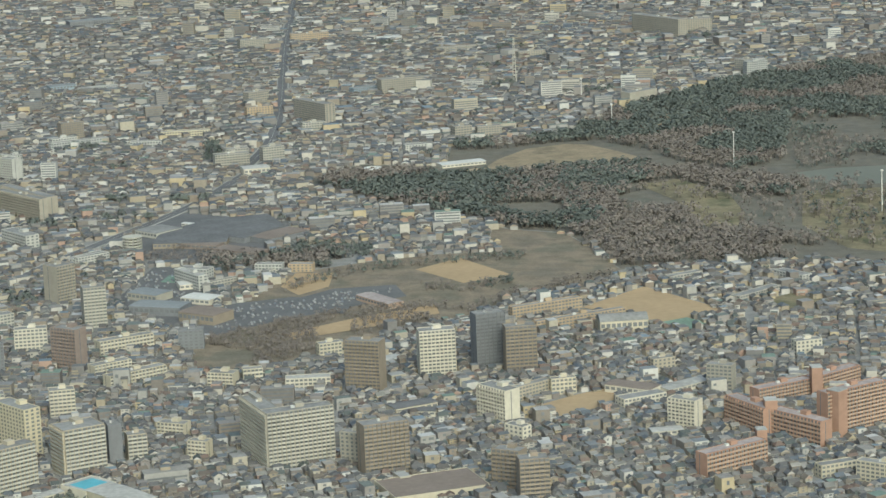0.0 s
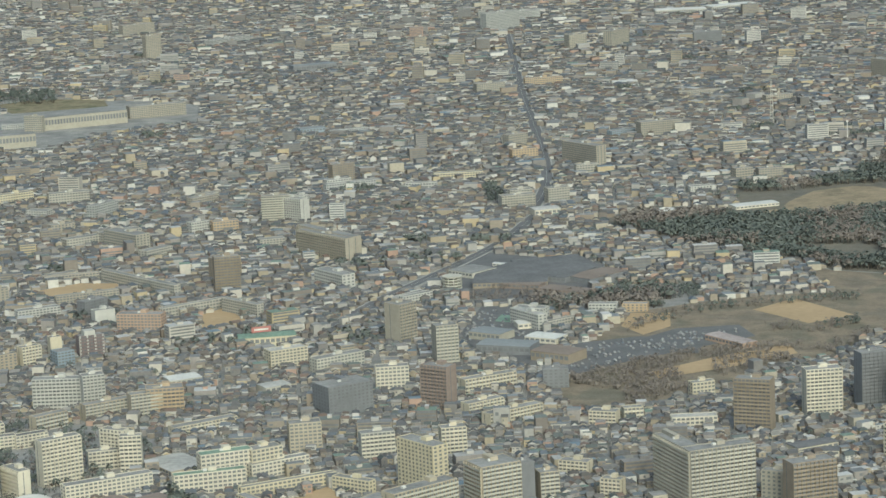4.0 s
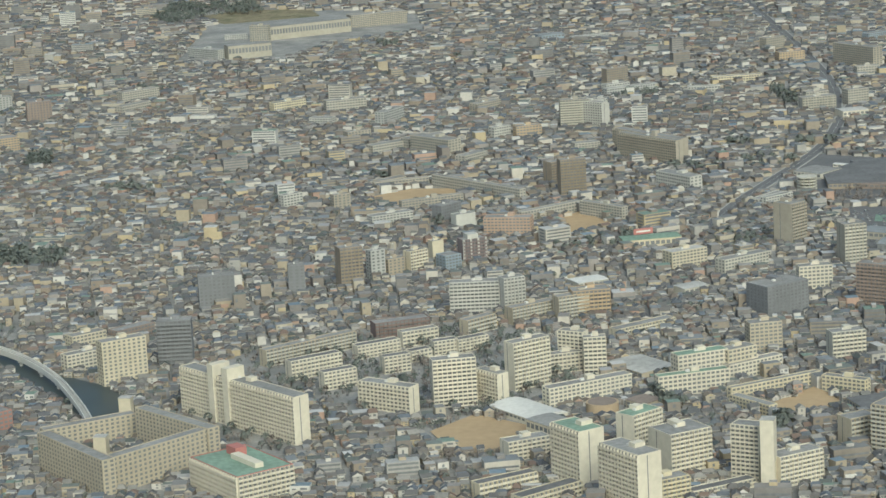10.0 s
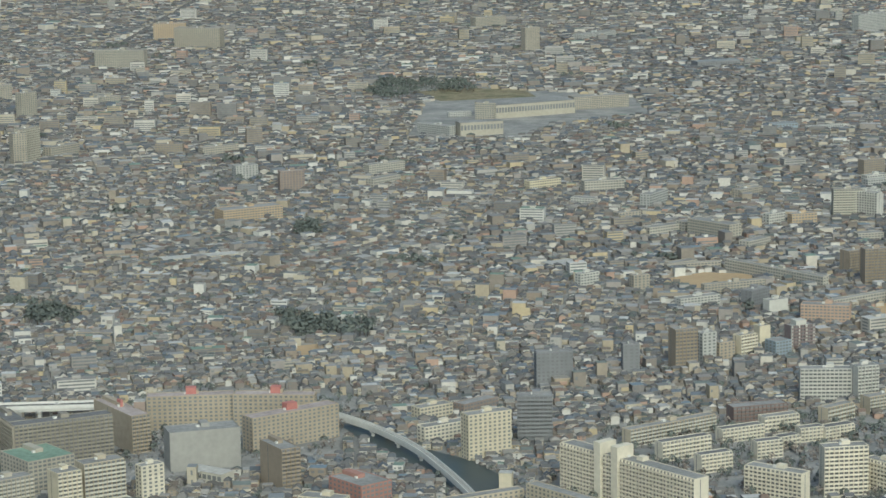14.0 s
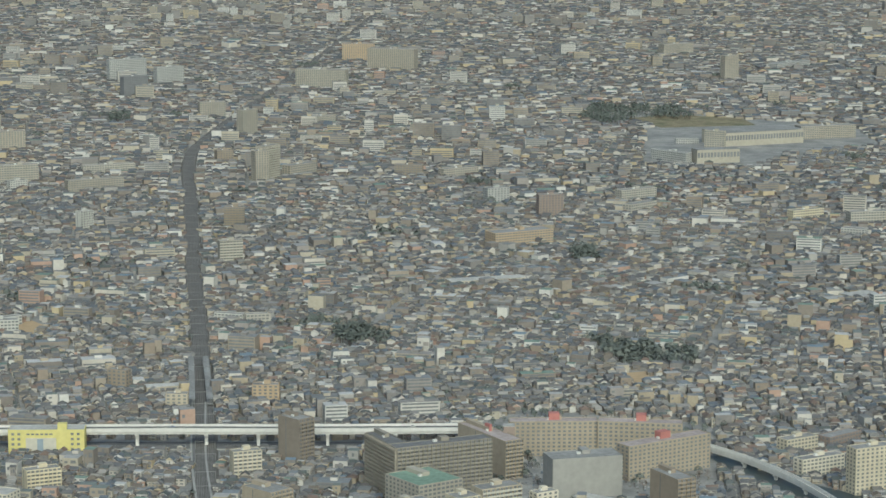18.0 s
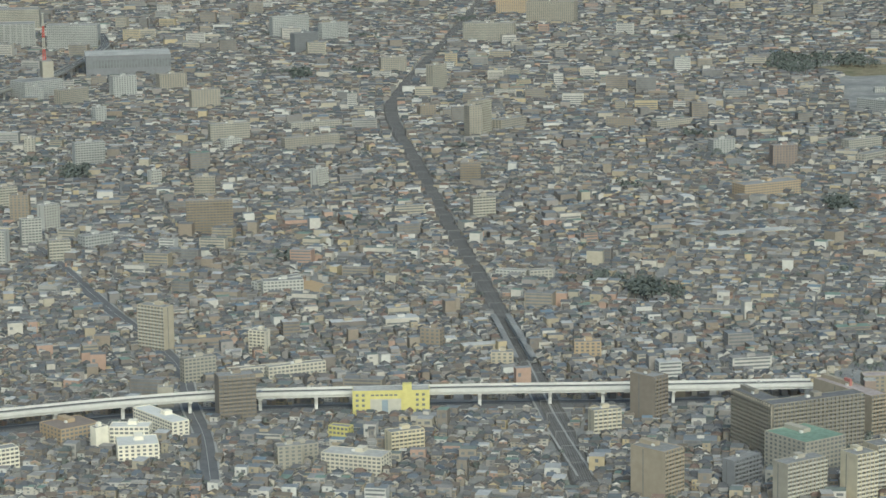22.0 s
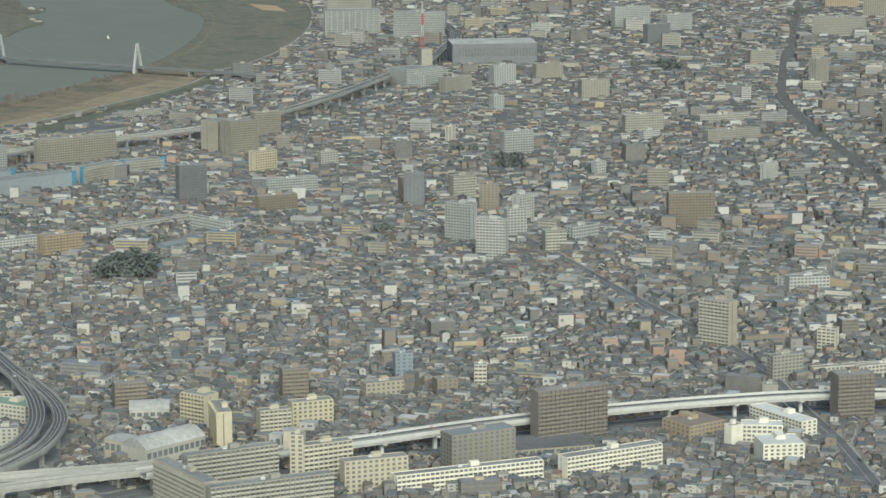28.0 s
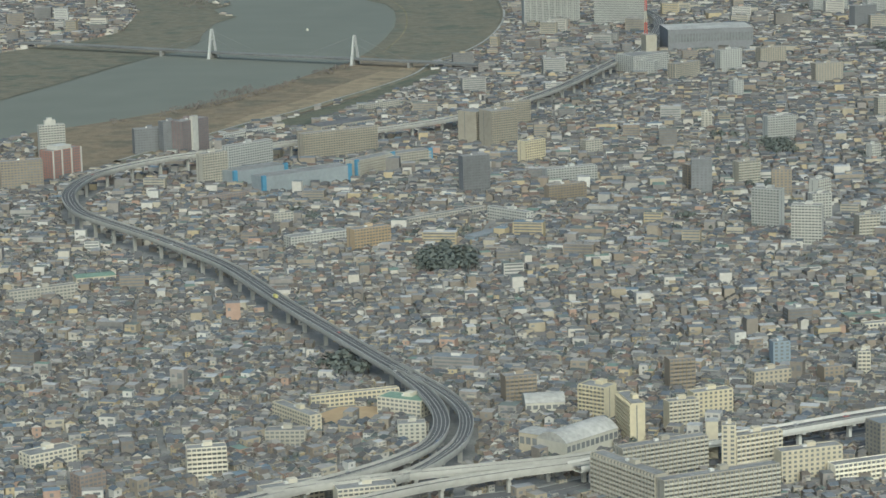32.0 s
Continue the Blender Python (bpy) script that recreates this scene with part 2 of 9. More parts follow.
# occupancy of the plan, 2 m cells
GX0, GY0, GS = -4200.0, 850.0, 2.0
occ = np.zeros((2500, 1900), bool)


def cells():
    gx = GX0 + GS * (np.arange(occ.shape[0]) + 0.5)
    gy = GY0 + GS * (np.arange(occ.shape[1]) + 0.5)
    return gx, gy


def block_rect(x, y, rot, w, d, grow=2.0):
    r = (w + d) / 2 + grow + 3
    i0, i1 = max(0, int((x - r - GX0) / GS)), int((x + r - GX0) / GS) + 1
    j0, j1 = max(0, int((y - r - GY0) / GS)), int((y + r - GY0) / GS) + 1
    gx, gy = cells()
    X, Y = np.meshgrid(gx[i0:i1] - x, gy[j0:j1] - y, indexing="ij")
    c, s = math.cos(radians(rot)), math.sin(radians(rot))
    occ[i0:i1, j0:j1] |= (abs(c * X + s * Y) < w / 2 + grow) & (abs(c * Y - s * X) < d / 2 + grow)


def inside(poly, X, Y):
    hit = np.zeros(X.shape, bool)
    for (x0, y0), (x1, y1) in zip(poly, poly[1:] + poly[:1]):
        if y0 != y1:
            hit ^= ((y0 > Y) != (y1 > Y)) & (X < (x1 - x0) * (Y - y0) / (y1 - y0) + x0)
    return hit


def block_poly(poly):
    gx, gy = cells()
    X, Y = np.meshgrid(gx, gy, indexing="ij")
    occ[inside(poly, X, Y)] = True


def block_line(pts, half):
    for (x0, y0), (x1, y1) in zip(pts, pts[1:]):
        L = math.hypot(x1 - x0, y1 - y0)
        block_rect((x0 + x1) / 2, (y0 + y1) / 2, math.degrees(math.atan2(y1 - y0, x1 - x0)), L, 2 * half, 0.5)


def smooth(pts, step=8.0):
    """A smooth line through points (Catmull-Rom), resampled."""
    p = [np.array(q, float) for q in pts]
    p = [2 * p[0] - p[1]] + p + [2 * p[-1] - p[-2]]
    out = []
    for a, b, c, d in zip(p, p[1:], p[2:], p[3:]):
        n = max(2, int(np.linalg.norm(c - b) / step))
        for i in range(n):
            u = i / n
            out.append(0.5 * (2 * b + (c - a) * u + (2 * a - 5 * b + 4 * c - d) * u * u + (3 * b - a - 3 * c + d) * u**3))
    out.append(p[-2])
    return np.array(out)


def ribbon(name, line, profile, mat):
    """A profile [(offset, z), ...] swept along a line of (x, y, z)."""
    line = np.asarray(line, float)
    t = np.gradient(line[:, :2], axis=0)
    t /= np.linalg.norm(t, axis=1)[:, None] + 1e-9
    nrm = np.stack([-t[:, 1], t[:, 0]], 1)
    k = len(profile)
    v, f = [], []
    for (x, y, z), n in zip(line, nrm):
        v += [(x + n[0] * o, y + n[1] * o, z + dz) for o, dz in profile]
    for i in range(len(line) - 1):
        for j in range(k - 1):
            a = i * k + j
            f.append((a, a + 1, a + k + 1, a + k))
    return mesh_of(name, v, f, [mat])


def flat_area(name, poly, mat, z, label, category):
    """A level piece of the setting from its outline."""
    block_poly(poly)
    z = 0.25 + 6 * (z - 0.03)
    bm = bmesh.new()
    top = [bm.verts.new((x, y, z)) for x, y in poly]
    f = bm.faces.new(top)
    f.normal_update()
    if f.normal.z < 0:
        f.normal_flip()
    bmesh.ops.triangulate(bm, faces=[f])
    me = bpy.data.meshes.new(name)
    bm.to_mesh(me)
    bm.free()
    me.materials.append(mat)
    return tagged(new(name, me), label, category, kind="structure")


# ---- ground ----
def ground_mesh():
    """One sheet to the horizon, finer under the city."""
    xs = [-16000, -9000] + [-5200 + 200 * i for i in range(33)] + [4000, 14000]
    ys = [-9000, -3000, -500] + [600 + 200 * i for i in range(22)] + [7500, 18000]
    n = len(xs)
    v = [(x, y, 0) for y in ys for x in xs]
    f = [(j * n + i, j * n + i + 1, (j + 1) * n + i + 1, (j + 1) * n + i) for j in range(len(ys) - 1) for i in range(n - 1)]
    return mesh_of("ground", v, f, [M["city_ground"]])


ground = new("ground", ground_mesh())
tagged(ground, "grey asphalt and soil between dense city blocks", "ground", kind="structure")



# ---- roads, railways, bridges, woods ----
def avenue(pts, width, level=0.75):
    line = smooth(pts)
    block_line([tuple(p) for p in line], width / 2 + 0.8)
    line = np.concatenate([line, np.full((len(line), 1), level)], 1)
    h = width / 2
    road = tagged(new("road", ribbon("road", line, [(h, 0), (-h, 0)], M["asphalt"])), "grey asphalt avenue through the city", "road", kind="structure")
    part("lane_line", ribbon("lane_line", line, [(0.07, 0.02), (-0.07, 0.02)], M["roof_white"]), road)
    for o in (h + 0.55, -h - 0.55):
        part("pavement", ribbon("pavement", line, [(o + 0.55, -0.75), (o + 0.55, 0.08), (o - 0.55, 0.08), (o - 0.55, -0.75)], M["concrete"]), road)


def railway(pts, half, label):
    line = smooth(pts)
    block_line([tuple(p) for p in line], half + 1.5)
    line = np.concatenate([line, np.full((len(line), 1), 0.0)], 1)
    bed = tagged(new("railway", ribbon("railway", line, [(half + 1.4, 0.0), (half, 0.9), (-half, 0.9), (-half - 1.4, 0.0)], M["ballast"])), label, "railway", kind="structure")
    for k in range(-2, 3):
        if k:
            o = k * half * 0.42 - math.copysign(half * 0.2, k)
            for g in (-0.45, 0.45):
                part("rail", ribbon("rail", line, [(o + g + 0.06, 0.9), (o + g + 0.06, 1.02), (o + g - 0.06, 1.02), (o + g - 0.06, 0.9)], M["roof_grey"]), bed)
    gantry = boxes("gantry", [(-half, -half + 0.2, -0.1, 0.1, 0.02, 4.6), (half - 0.2, half, -0.1, 0.1, 0.02, 4.6), (-half, half, -0.08, 0.08, 4.6, 4.75)], M["roof_grey"])
    d = 0.0
    for a, b in zip(line, line[1:]):
        d += np.linalg.norm(b - a)
        if d > 26:
            d = 0
            ang = math.degrees(math.atan2(b[1] - a[1], b[0] - a[0])) - 90
            g = tagged(new("railway_gantry", gantry), "grey steel gantry over railway tracks", "gantry", "gantries over the railway")
            g.matrix_basis = pose(a[0], a[1], 0, 0, 0, ang)
    return bed


def levee_path(pts):
    line = smooth(pts)
    line = np.concatenate([line, np.full((len(line), 1), 0.9)], 1)
    ob = tagged(new("levee", ribbon("levee", line, [(5.0, -0.9), (2.0, 1.2), (-2.0, 1.2), (-5.0, -0.9)], M["reeds"])), "grassy river levee with a pale path on top", "levee", kind="structure")
    part("path", ribbon("path", line, [(1.1, 1.26), (-1.1, 1.26)], M["concrete"]), ob, label="pale paved path")


def track(pts):
    line = smooth(pts)
    line = np.concatenate([line, np.full((len(line), 1), 0.72)], 1)
    tagged(new("track", ribbon("track", line, [(1.0, 0.0), (-1.0, 0.0)], M["dry_grass"])), "worn dry track along the river bank", "track", kind="structure")


def platform(pts, half):
    """A station platform with a long roof on posts."""
    line = smooth(pts)
    line = np.concatenate([line, np.zeros((len(line), 1))], 1)
    ob = tagged(new("station_platform"), "long grey station platform with a pale roof between tracks", "platform")
    part("platform_slab", ribbon("platform_slab", line, [(half, 0.9), (half, 1.6), (-half, 1.6), (-half, 0.9)], M["concrete"]), ob)
    part("platform_roof", ribbon("platform_roof", line, [(half * 1.1, 4.1), (half * 1.1, 4.3), (0, 4.6), (-half * 1.1, 4.3), (-half * 1.1, 4.1), (half * 1.1, 4.1)], M["roof_grey"]), ob)
    post = boxes("post", [(-0.12, 0.12, -0.12, 0.12, 1.6, 4.3)], M["concrete"])
    for p in line[:: max(1, len(line) // 10)]:
        part("post", post, ob, pose(p[0], p[1], 0))


def viaduct(pts, z, half, label):
    """Deck with edge walls and rails, on T-shaped piers that stand on the ground."""
    line = smooth([(*p, z)[:3] for p in pts])
    block_line([tuple(p[:2]) for p in line], half + (6.0 if half > 4.8 else 2.5 if half > 3 else 1.0))
    root = tagged(new("elevated_road"), label, "expressway", kind="structure")
    root.matrix_basis = pose(line[0][0], line[0][1], 0)
    off = line - np.array([line[0][0], line[0][1], 0])
    h = half
    part("deck", ribbon("deck", off, [(h, 0), (h, -0.55), (h * 0.88, -0.6), (h * 0.84, -1.9), (-h * 0.84, -1.9), (-h * 0.88, -0.6), (-h, -0.55), (-h, 0), (-h + 0.05, 0.0), (h, 0)], M["girder" if 2.1 < h <= 4.8 else "pale_concrete"]), root)
    part("carriageway", ribbon("carriageway", off, [(h - 0.3, 0.03), (-h + 0.3, 0.03)], M["carriageway" if h > 2.1 else "concrete"]), root)
    for s in (1, -1):
        part("parapet", ribbon("parapet", off, [(s * (h + 0.01), -0.6), (s * (h + 0.02), 1.25), (s * (h - 0.25), 1.25), (s * (h - 0.25), 0.0)][::s], M["girder" if 2.1 < h <= 4.8 else "pale_concrete"]), root)
    if h > 3:
        part("median", ribbon("median", off, [(0.2, 0.03), (0.2, 0.45), (-0.2, 0.45), (-0.2, 0.03)], M["concrete"]), root)
        for o in (-h * 0.5, h * 0.5):
            part("lane_line", ribbon("lane_line", off, [(o + 0.07, 0.06), (o - 0.07, 0.06)], M["roof_white"]), root)
    w = min(1.0, h * 0.35)
    d = 14.0
    for a, b in zip(line, line[1:]):
        d += np.linalg.norm(b - a)
        if d > 26:
            d = 0
            ang = math.degrees(math.atan2(b[1] - a[1], b[0] - a[0])) - 90
            zz = round(float(a[2]) * 2) / 2
            pier = shared(("pier", h, zz), lambda: boxes("pier", [(-w, w, -0.8, 0.8, 0, zz - 2.7), (-h * 0.8, h * 0.8, -0.9, 0.9, zz - 2.7, zz - 1.88)], M["girder" if 2.1 < h <= 4.8 else "pale_concrete"]))
            part("pier", pier, root, pose(a[0] - line[0][0], a[1] - line[0][1], 0, 0, 0, ang))


def river_bridge(pts, z, p1, p2):
    line = smooth(pts, 12)
    line = np.concatenate([line, np.full((len(line), 1), z)], 1)
    root = tagged(new("cable_stayed_bridge"), "long road bridge with two white A-shaped pylons over the river", "bridge")
    part("deck", ribbon("deck", line, [(3.6, 0), (3.6, -1.4), (-3.6, -1.4), (-3.6, 0), (3.6, 0)], M["roof_dark"]), root)
    for s in (1, -1):
        part("railing", ribbon("railing", line, [(s * 3.6, 0), (s * 3.6, 0.7), (s * 3.4, 0.7), (s * 3.4, 0)], M["bridge_steel"]), root)
    ang = math.degrees(math.atan2(p2[1] - p1[1], p2[0] - p1[0]))
    for x, y in (p1, p2):
        v, f = [], []
        for sy in (-1, 1):
            o = len(v)
            for zz, yy, r in ((0.0, 7.0, 1.3), (z + 23.0, 0.8, 0.7)):
                v += [(-r, sy * yy - 0.9, zz), (r, sy * yy - 0.9, zz), (r, sy * yy + 0.9, zz), (-r, sy * yy + 0.9, zz)]
            f += [tuple(o + i for i in q) for q in BOX_F]
        o = len(v)
        v += [(a, b, c) for c in (z + 12, z + 13) for a, b in ((-0.6, -3.6), (0.6, -3.6), (0.6, 3.6), (-0.6, 3.6))]
        f += [tuple(o + i for i in q) for q in BOX_F]
        part("pylon", mesh_of("pylon", v, f, [M["pylon_paint"]]), root, pose(x, y, 0, 0, 0, ang), "white A-shaped bridge pylon")
        u = Vector((math.cos(radians(ang)), math.sin(radians(ang)), 0))
        for s in (-1, 1):
            for reach, top in ((34, 15), (62, 22)):
                a, b = Vector((x, y, z + top)), Vector((x, y, z)) + u * s * reach
                cu = bpy.data.curves.new("cable", "CURVE")
                cu.dimensions, cu.bevel_depth, cu.bevel_resolution = "3D", 0.09, 1
                sp = cu.splines.new("POLY")
                sp.points.add(1)
                sp.points[0].co, sp.points[1].co = (*a, 1), (*b, 1)
                cu.materials.append(M["roof_grey"])
                part("cable", cu, root)
        for k in (0, -1 if (x, y) == tuple(p1) else 1):
            part("pier", boxes("pier", [(-1.2, 1.2, -3.2, 3.2, 0, z - 1.4)], M["roof_grey"]), root, pose(x + u.x * 63 * k, y + u.y * 63 * k, 0, 0, 0, ang))


wood_rng = np.random.default_rng(3)


def tree_unit(seed, bare, sparse=False):
    """A tapered trunk with limbs and a ragged crown of many small leaf clumps; unit height."""
    r = np.random.default_rng(seed)
    V, T, m = [], [], []

    def limb(a, b, ra, rb):
        o = len(V)
        for p, q in ((a, ra), (b, rb)):
            for i in range(3):
                an = i * math.pi / 1.5
                V.append((p[0] + q * math.cos(an), p[1] + q * math.sin(an), p[2]))
        for i in range(3):
            j = (i + 1) % 3
            T.extend([(o + i, o + j, o + 3 + j), (o + i, o + 3 + j, o + 3 + i)])
            m.extend([0, 0])

    limb((0, 0, 0), (0, 0, 0.5), 0.045, 0.025)
    for i in range(0 if sparse else 2):
        an = i * 2.8 + r.random()
        limb((0, 0, 0.3), (0.22 * math.cos(an), 0.22 * math.sin(an), 0.7), 0.02, 0.008)
    n = 17 if sparse else 21
    for i in range(n):
        d = r.normal(size=3)
        d[2] = abs(d[2]) * 1.1 - 0.35
        d /= np.linalg.norm(d)
        rad = r.uniform(0.7, 1.05)
        c = np.array([d[0] * 0.36 * rad, d[1] * 0.36 * rad, 0.62 + d[2] * 0.36 * rad])
        up = d * 0.7 + np.array([0, 0, 0.5]) + r.normal(size=3) * 0.22
        up /= np.linalg.norm(up)
        a = np.cross(up, r.normal(size=3))
        a /= np.linalg.norm(a)
        b = np.cross(up, a)
        s = r.uniform(0.1, 0.18) * (0.8 if bare else 1.0)
        o = len(V)
        V.extend([tuple(c + a * s), tuple(c + b * s * 0.9), tuple(c - a * s * 1.1), tuple(c - b * s * 0.8)])
        T.extend([(o, o + 1, o + 2), (o, o + 2, o + 3)])
        m.extend([1, 1])
    return np.array(V), np.array(T), np.array(m)


TREES = {k: [tree_unit(s + 10 * k, k) for s in range(4)] for k in (0, 1)}
WOOD_TREES = {k: [tree_unit(s + 10 * k, k, True) for s in range(6)] for k in (0, 1)}


def wood(poly, n, kind, label):
    block_poly(poly)
    xs, ys = [p[0] for p in poly], [p[1] for p in poly]
    V, T, mi, o, k = [], [], [], 0, 0
    while k < n:
        x, y = wood_rng.uniform(min(xs), max(xs), 400), wood_rng.uniform(min(ys), max(ys), 400)
        ok = inside(poly, x, y)
        for a, b in zip(x[ok][: n - k], y[ok][: n - k]):
            dense = noise.noise((a * 0.018, b * 0.018, 0.3))
            if dense < -0.28 and n > 200 and kind != "dense":
                k += 1
                continue
            bare = kind == "bare" or (kind == "dense" and noise.noise((a * 0.012, b * 0.012, 4.0)) > 0.12) or (kind == "mixed" and noise.noise((a * 0.012, b * 0.012, 4.0)) + wood_rng.normal(0, 0.15) > -0.02)
            v, t, m = WOOD_TREES[int(bare)][wood_rng.integers(6)]
            h = wood_rng.uniform(4.6, 8.6) * (0.55 if "shrub" in label or "row" in label or "small" in label else 1)
            w = h * wood_rng.uniform(0.8, 1.25)
            an = wood_rng.uniform(0, 6.28)
            c, s = math.cos(an), math.sin(an)
            V.append(np.stack([a + w * (c * v[:, 0] - s * v[:, 1]), b + w * (s * v[:, 0] + c * v[:, 1]), h * v[:, 2]], 1))
            T.append(t + o)
            mi.append(np.where(m == 0, 0, 2 if bare else 1))
            o += len(v)
            k += 1
    me = array_mesh("trees", np.concatenate(V), np.zeros((0, 4), int), np.zeros(0, int), np.concatenate(T), np.concatenate(mi), [M["bark"], M["evergreen"], M["bare_twigs"]])
    tagged(new("trees", me), label, "trees", kind="stuff")


def array_mesh(name, V, Q, qm, T, tm, mats):
    me = bpy.data.meshes.new(name)
    me.vertices.add(len(V))
    me.vertices.foreach_set("co", V.astype(np.float32).ravel())
    loops = np.concatenate([Q.ravel(), T.ravel()]).astype(np.int32)
    me.loops.add(len(loops))
    me.loops.foreach_set("vertex_index", loops)
    starts = np.concatenate([np.arange(len(Q)) * 4, 4 * len(Q) + np.arange(len(T)) * 3]).astype(np.int32)
    me.polygons.add(len(starts))
    me.polygons.foreach_set("loop_start", starts)
    me.polygons.foreach_set("material_index", np.concatenate([qm, tm]).astype(np.int32))
    for m in mats:
        me.materials.append(m)
    me.update(calc_edges=True)
    me.shade_flat()
    return me


# -- park and playing fields of the first quarter
flat_area("park", [(-324.2, 1926.1), (-291.9, 1985.3), (-224.5, 1968.3), (-231.3, 2074.0), (-185.6, 2068.6), (-142.9, 2104.3), (-128.9, 2182.7), (-61.5, 2311.4), (-12.4, 2389.7), (55.5, 2470.3), (135.9, 2534.1), (175.8, 2559.3), (109.4, 1593.7), (38.4, 1611.7), (-24.0, 1606.1), (-75.8, 1593.3), (-96.6, 1659.0), (-118.1, 1711.2), (-156.9, 1727.5), (-170.5, 1751.7), (-208.3, 1780.7), (-244.3, 1816.7), (-282.2, 1856.5), (-311.5, 1885.9)], M["wood_floor"], 0.03, "bare brown park ground under winter trees", "park")
flat_area("sports_ground", [(-222.2, 1946.3), (-191.8, 1940.8), (-154.2, 1948.8), (-129.5, 1960.5), (-100.1, 1967.1), (-75.3, 1988.9), (-98.4, 2024.4), (-122.0, 2055.8), (-140.1, 2060.5), (-169.9, 2040.3), (-188.0, 1993.9), (-193.8, 1962.6)], M["river_sand"], 0.07, "pale dry grass athletics field", "field")
flat_area("lawn", [(40.4, 1841.0), (72.1, 1848.7), (127.3, 1854.1), (111.0, 1618.2), (64.0, 1647.0), (37.5, 1721.1)], M["dry_grass"], 0.07, "dry yellow winter lawn in the park", "lawn")
flat_area("lawn", [(-75.6, 1878.5), (-47.7, 1898.2), (-10.8, 1835.3), (0.8, 1762.6), (-6.8, 1706.0), (-25.3, 1722.5), (-45.8, 1811.2)], M["dry_grass"], 0.07, "dry yellow clearing between bare trees", "lawn")
flat_area("lawn", [(-84.7, 2130.6), (-77.1, 2178.9), (-59.1, 2209.5), (-55.9, 2173.2), (-71.1, 2134.6)], M["sand"], 0.07, "bare orange slope in the wood", "lawn")
flat_area("pond", [(38.1, 1914.6), (63.1, 1930.5), (133.5, 1944.2), (128.5, 1871.5), (72.6, 1861.7), (41.3, 1878.0)], M["water"], 0.08, "grey park pond", "pond")
flat_area("sports_ground", [(-204.7, 1601.7), (-179.6, 1633.5), (-143.0, 1582.9), (-170.4, 1560.9)], M["sand"], 0.06, "bare tan clay sports ground", "field")
flat_area("school_ground", [(-94.4, 1491.8), (-60.3, 1544.7), (-13.0, 1483.0), (-44.2, 1443.3)], M["sand"], 0.06, "bare tan clay school ground", "field")
flat_area("school_ground", [(-115.2, 1265.3), (-86.2, 1296.7), (-71.0, 1309.5), (-63.1, 1292.6), (-86.3, 1251.9)], M["sand"], 0.06, "bare tan clay school ground", "field")
flat_area("school_ground", [(8.0, 1500.4), (26.2, 1521.3), (48.5, 1502.4), (25.3, 1475.3)], M["dry_grass"], 0.06, "dry grass yard", "field")
flat_area("dry_pitch", [(-258.9, 1435.2), (-220.8, 1474.6), (-181.4, 1504.0), (-176.1, 1480.7), (-213.7, 1446.5), (-251.8, 1421.6)], M["sand"], 0.08, "pale dry grass strip among bare trees", "field")
flat_area("scrubland", [(-313.0, 1414.0), (-272.4, 1466.1), (-223.6, 1494.8), (-175.3, 1509.5), (-168.3, 1474.6), (-213.6, 1422.4), (-256.1, 1354.9), (-294.9, 1356.5)], M["park_soil"], 0.04, "brown scrub under bare trees", "scrub")
flat_area("depot_yard", [(-321.7, 1447.9), (-248.7, 1550.1), (-211.7, 1558.8), (-201.0, 1527.4), (-271.9, 1463.3), (-309.5, 1420.4)], M["asphalt"], 0.05, "grey parking yard with parked cars", "yard")
flat_area("open_ground", [(-168.4, 1738.0), (-156.6, 1723.7), (-117.8, 1707.5), (-96.5, 1655.4), (-75.7, 1590.1), (-111.4, 1605.5), (-128.1, 1593.6), (-154.8, 1659.8), (-166.2, 1696.6)], M["park_soil"], 0.04, "bare open ground beside a park road", "ground")
flat_area("vacant_lot", [(-170.8, 1564.0), (-138.0, 1585.8), (-116.6, 1552.8), (-144.5, 1501.9), (-172.9, 1518.3)], M["park_soil"], 0.045, "brown vacant ground", "ground")
flat_area("factory_yard", [(-414.7, 1747.2), (-394.1, 1802.9), (-316.3, 1763.8), (-308.8, 1687.9), (-309.8, 1628.9), (-339.1, 1618.6), (-394.5, 1662.4)], M["asphalt"], 0.035, "dark asphalt works yard", "yard")
# -- school yards, second quarter
flat_area("school_ground", [(-566.9, 1136.2), (-550.0, 1163.4), (-522.4, 1144.2), (-528.2, 1104.8), (-550.1, 1100.9)], M["sand"], 0.06, "bare tan clay school ground", "field")
flat_area("school_ground", [(-420.6, 1169.4), (-396.1, 1204.2), (-381.1, 1177.7), (-402.1, 1155.0)], M["sand"], 0.06, "bare tan clay school ground", "field")
flat_area("school_ground", [(-689.4, 1681.5), (-661.8, 1711.1), (-616.1, 1706.7), (-659.3, 1653.1)], M["sand"], 0.06, "bare tan clay school ground", "field")
flat_area("school_ground", [(-552.1, 1601.9), (-541.8, 1625.2), (-517.1, 1582.3), (-539.2, 1551.5)], M["sand"], 0.06, "bare tan clay school ground", "field")
flat_area("sports_pitch", [(-327.4, 1099.2), (-300.5, 1121.5), (-270.2, 1094.3), (-276.5, 1066.5), (-321.6, 1070.9)], M["turf"], 0.06, "green turf pitch", "field")
flat_area("factory_ground", [(-973.8, 2348.1), (-1003.5, 2602.2), (-897.3, 2701.8), (-794.6, 2643.9), (-768.0, 2513.8), (-850.0, 2433.7), (-878.0, 2331.5)], M["city_ground"], 0.05, "pale works yard between factory halls", "yard")
flat_area("bare_field", [(-1031.0, 2677.1), (-994.7, 2723.3), (-916.6, 2706.1), (-896.5, 2648.4), (-987.1, 2607.3)], M["dry_grass"], 0.06, "dry grass field", "field")
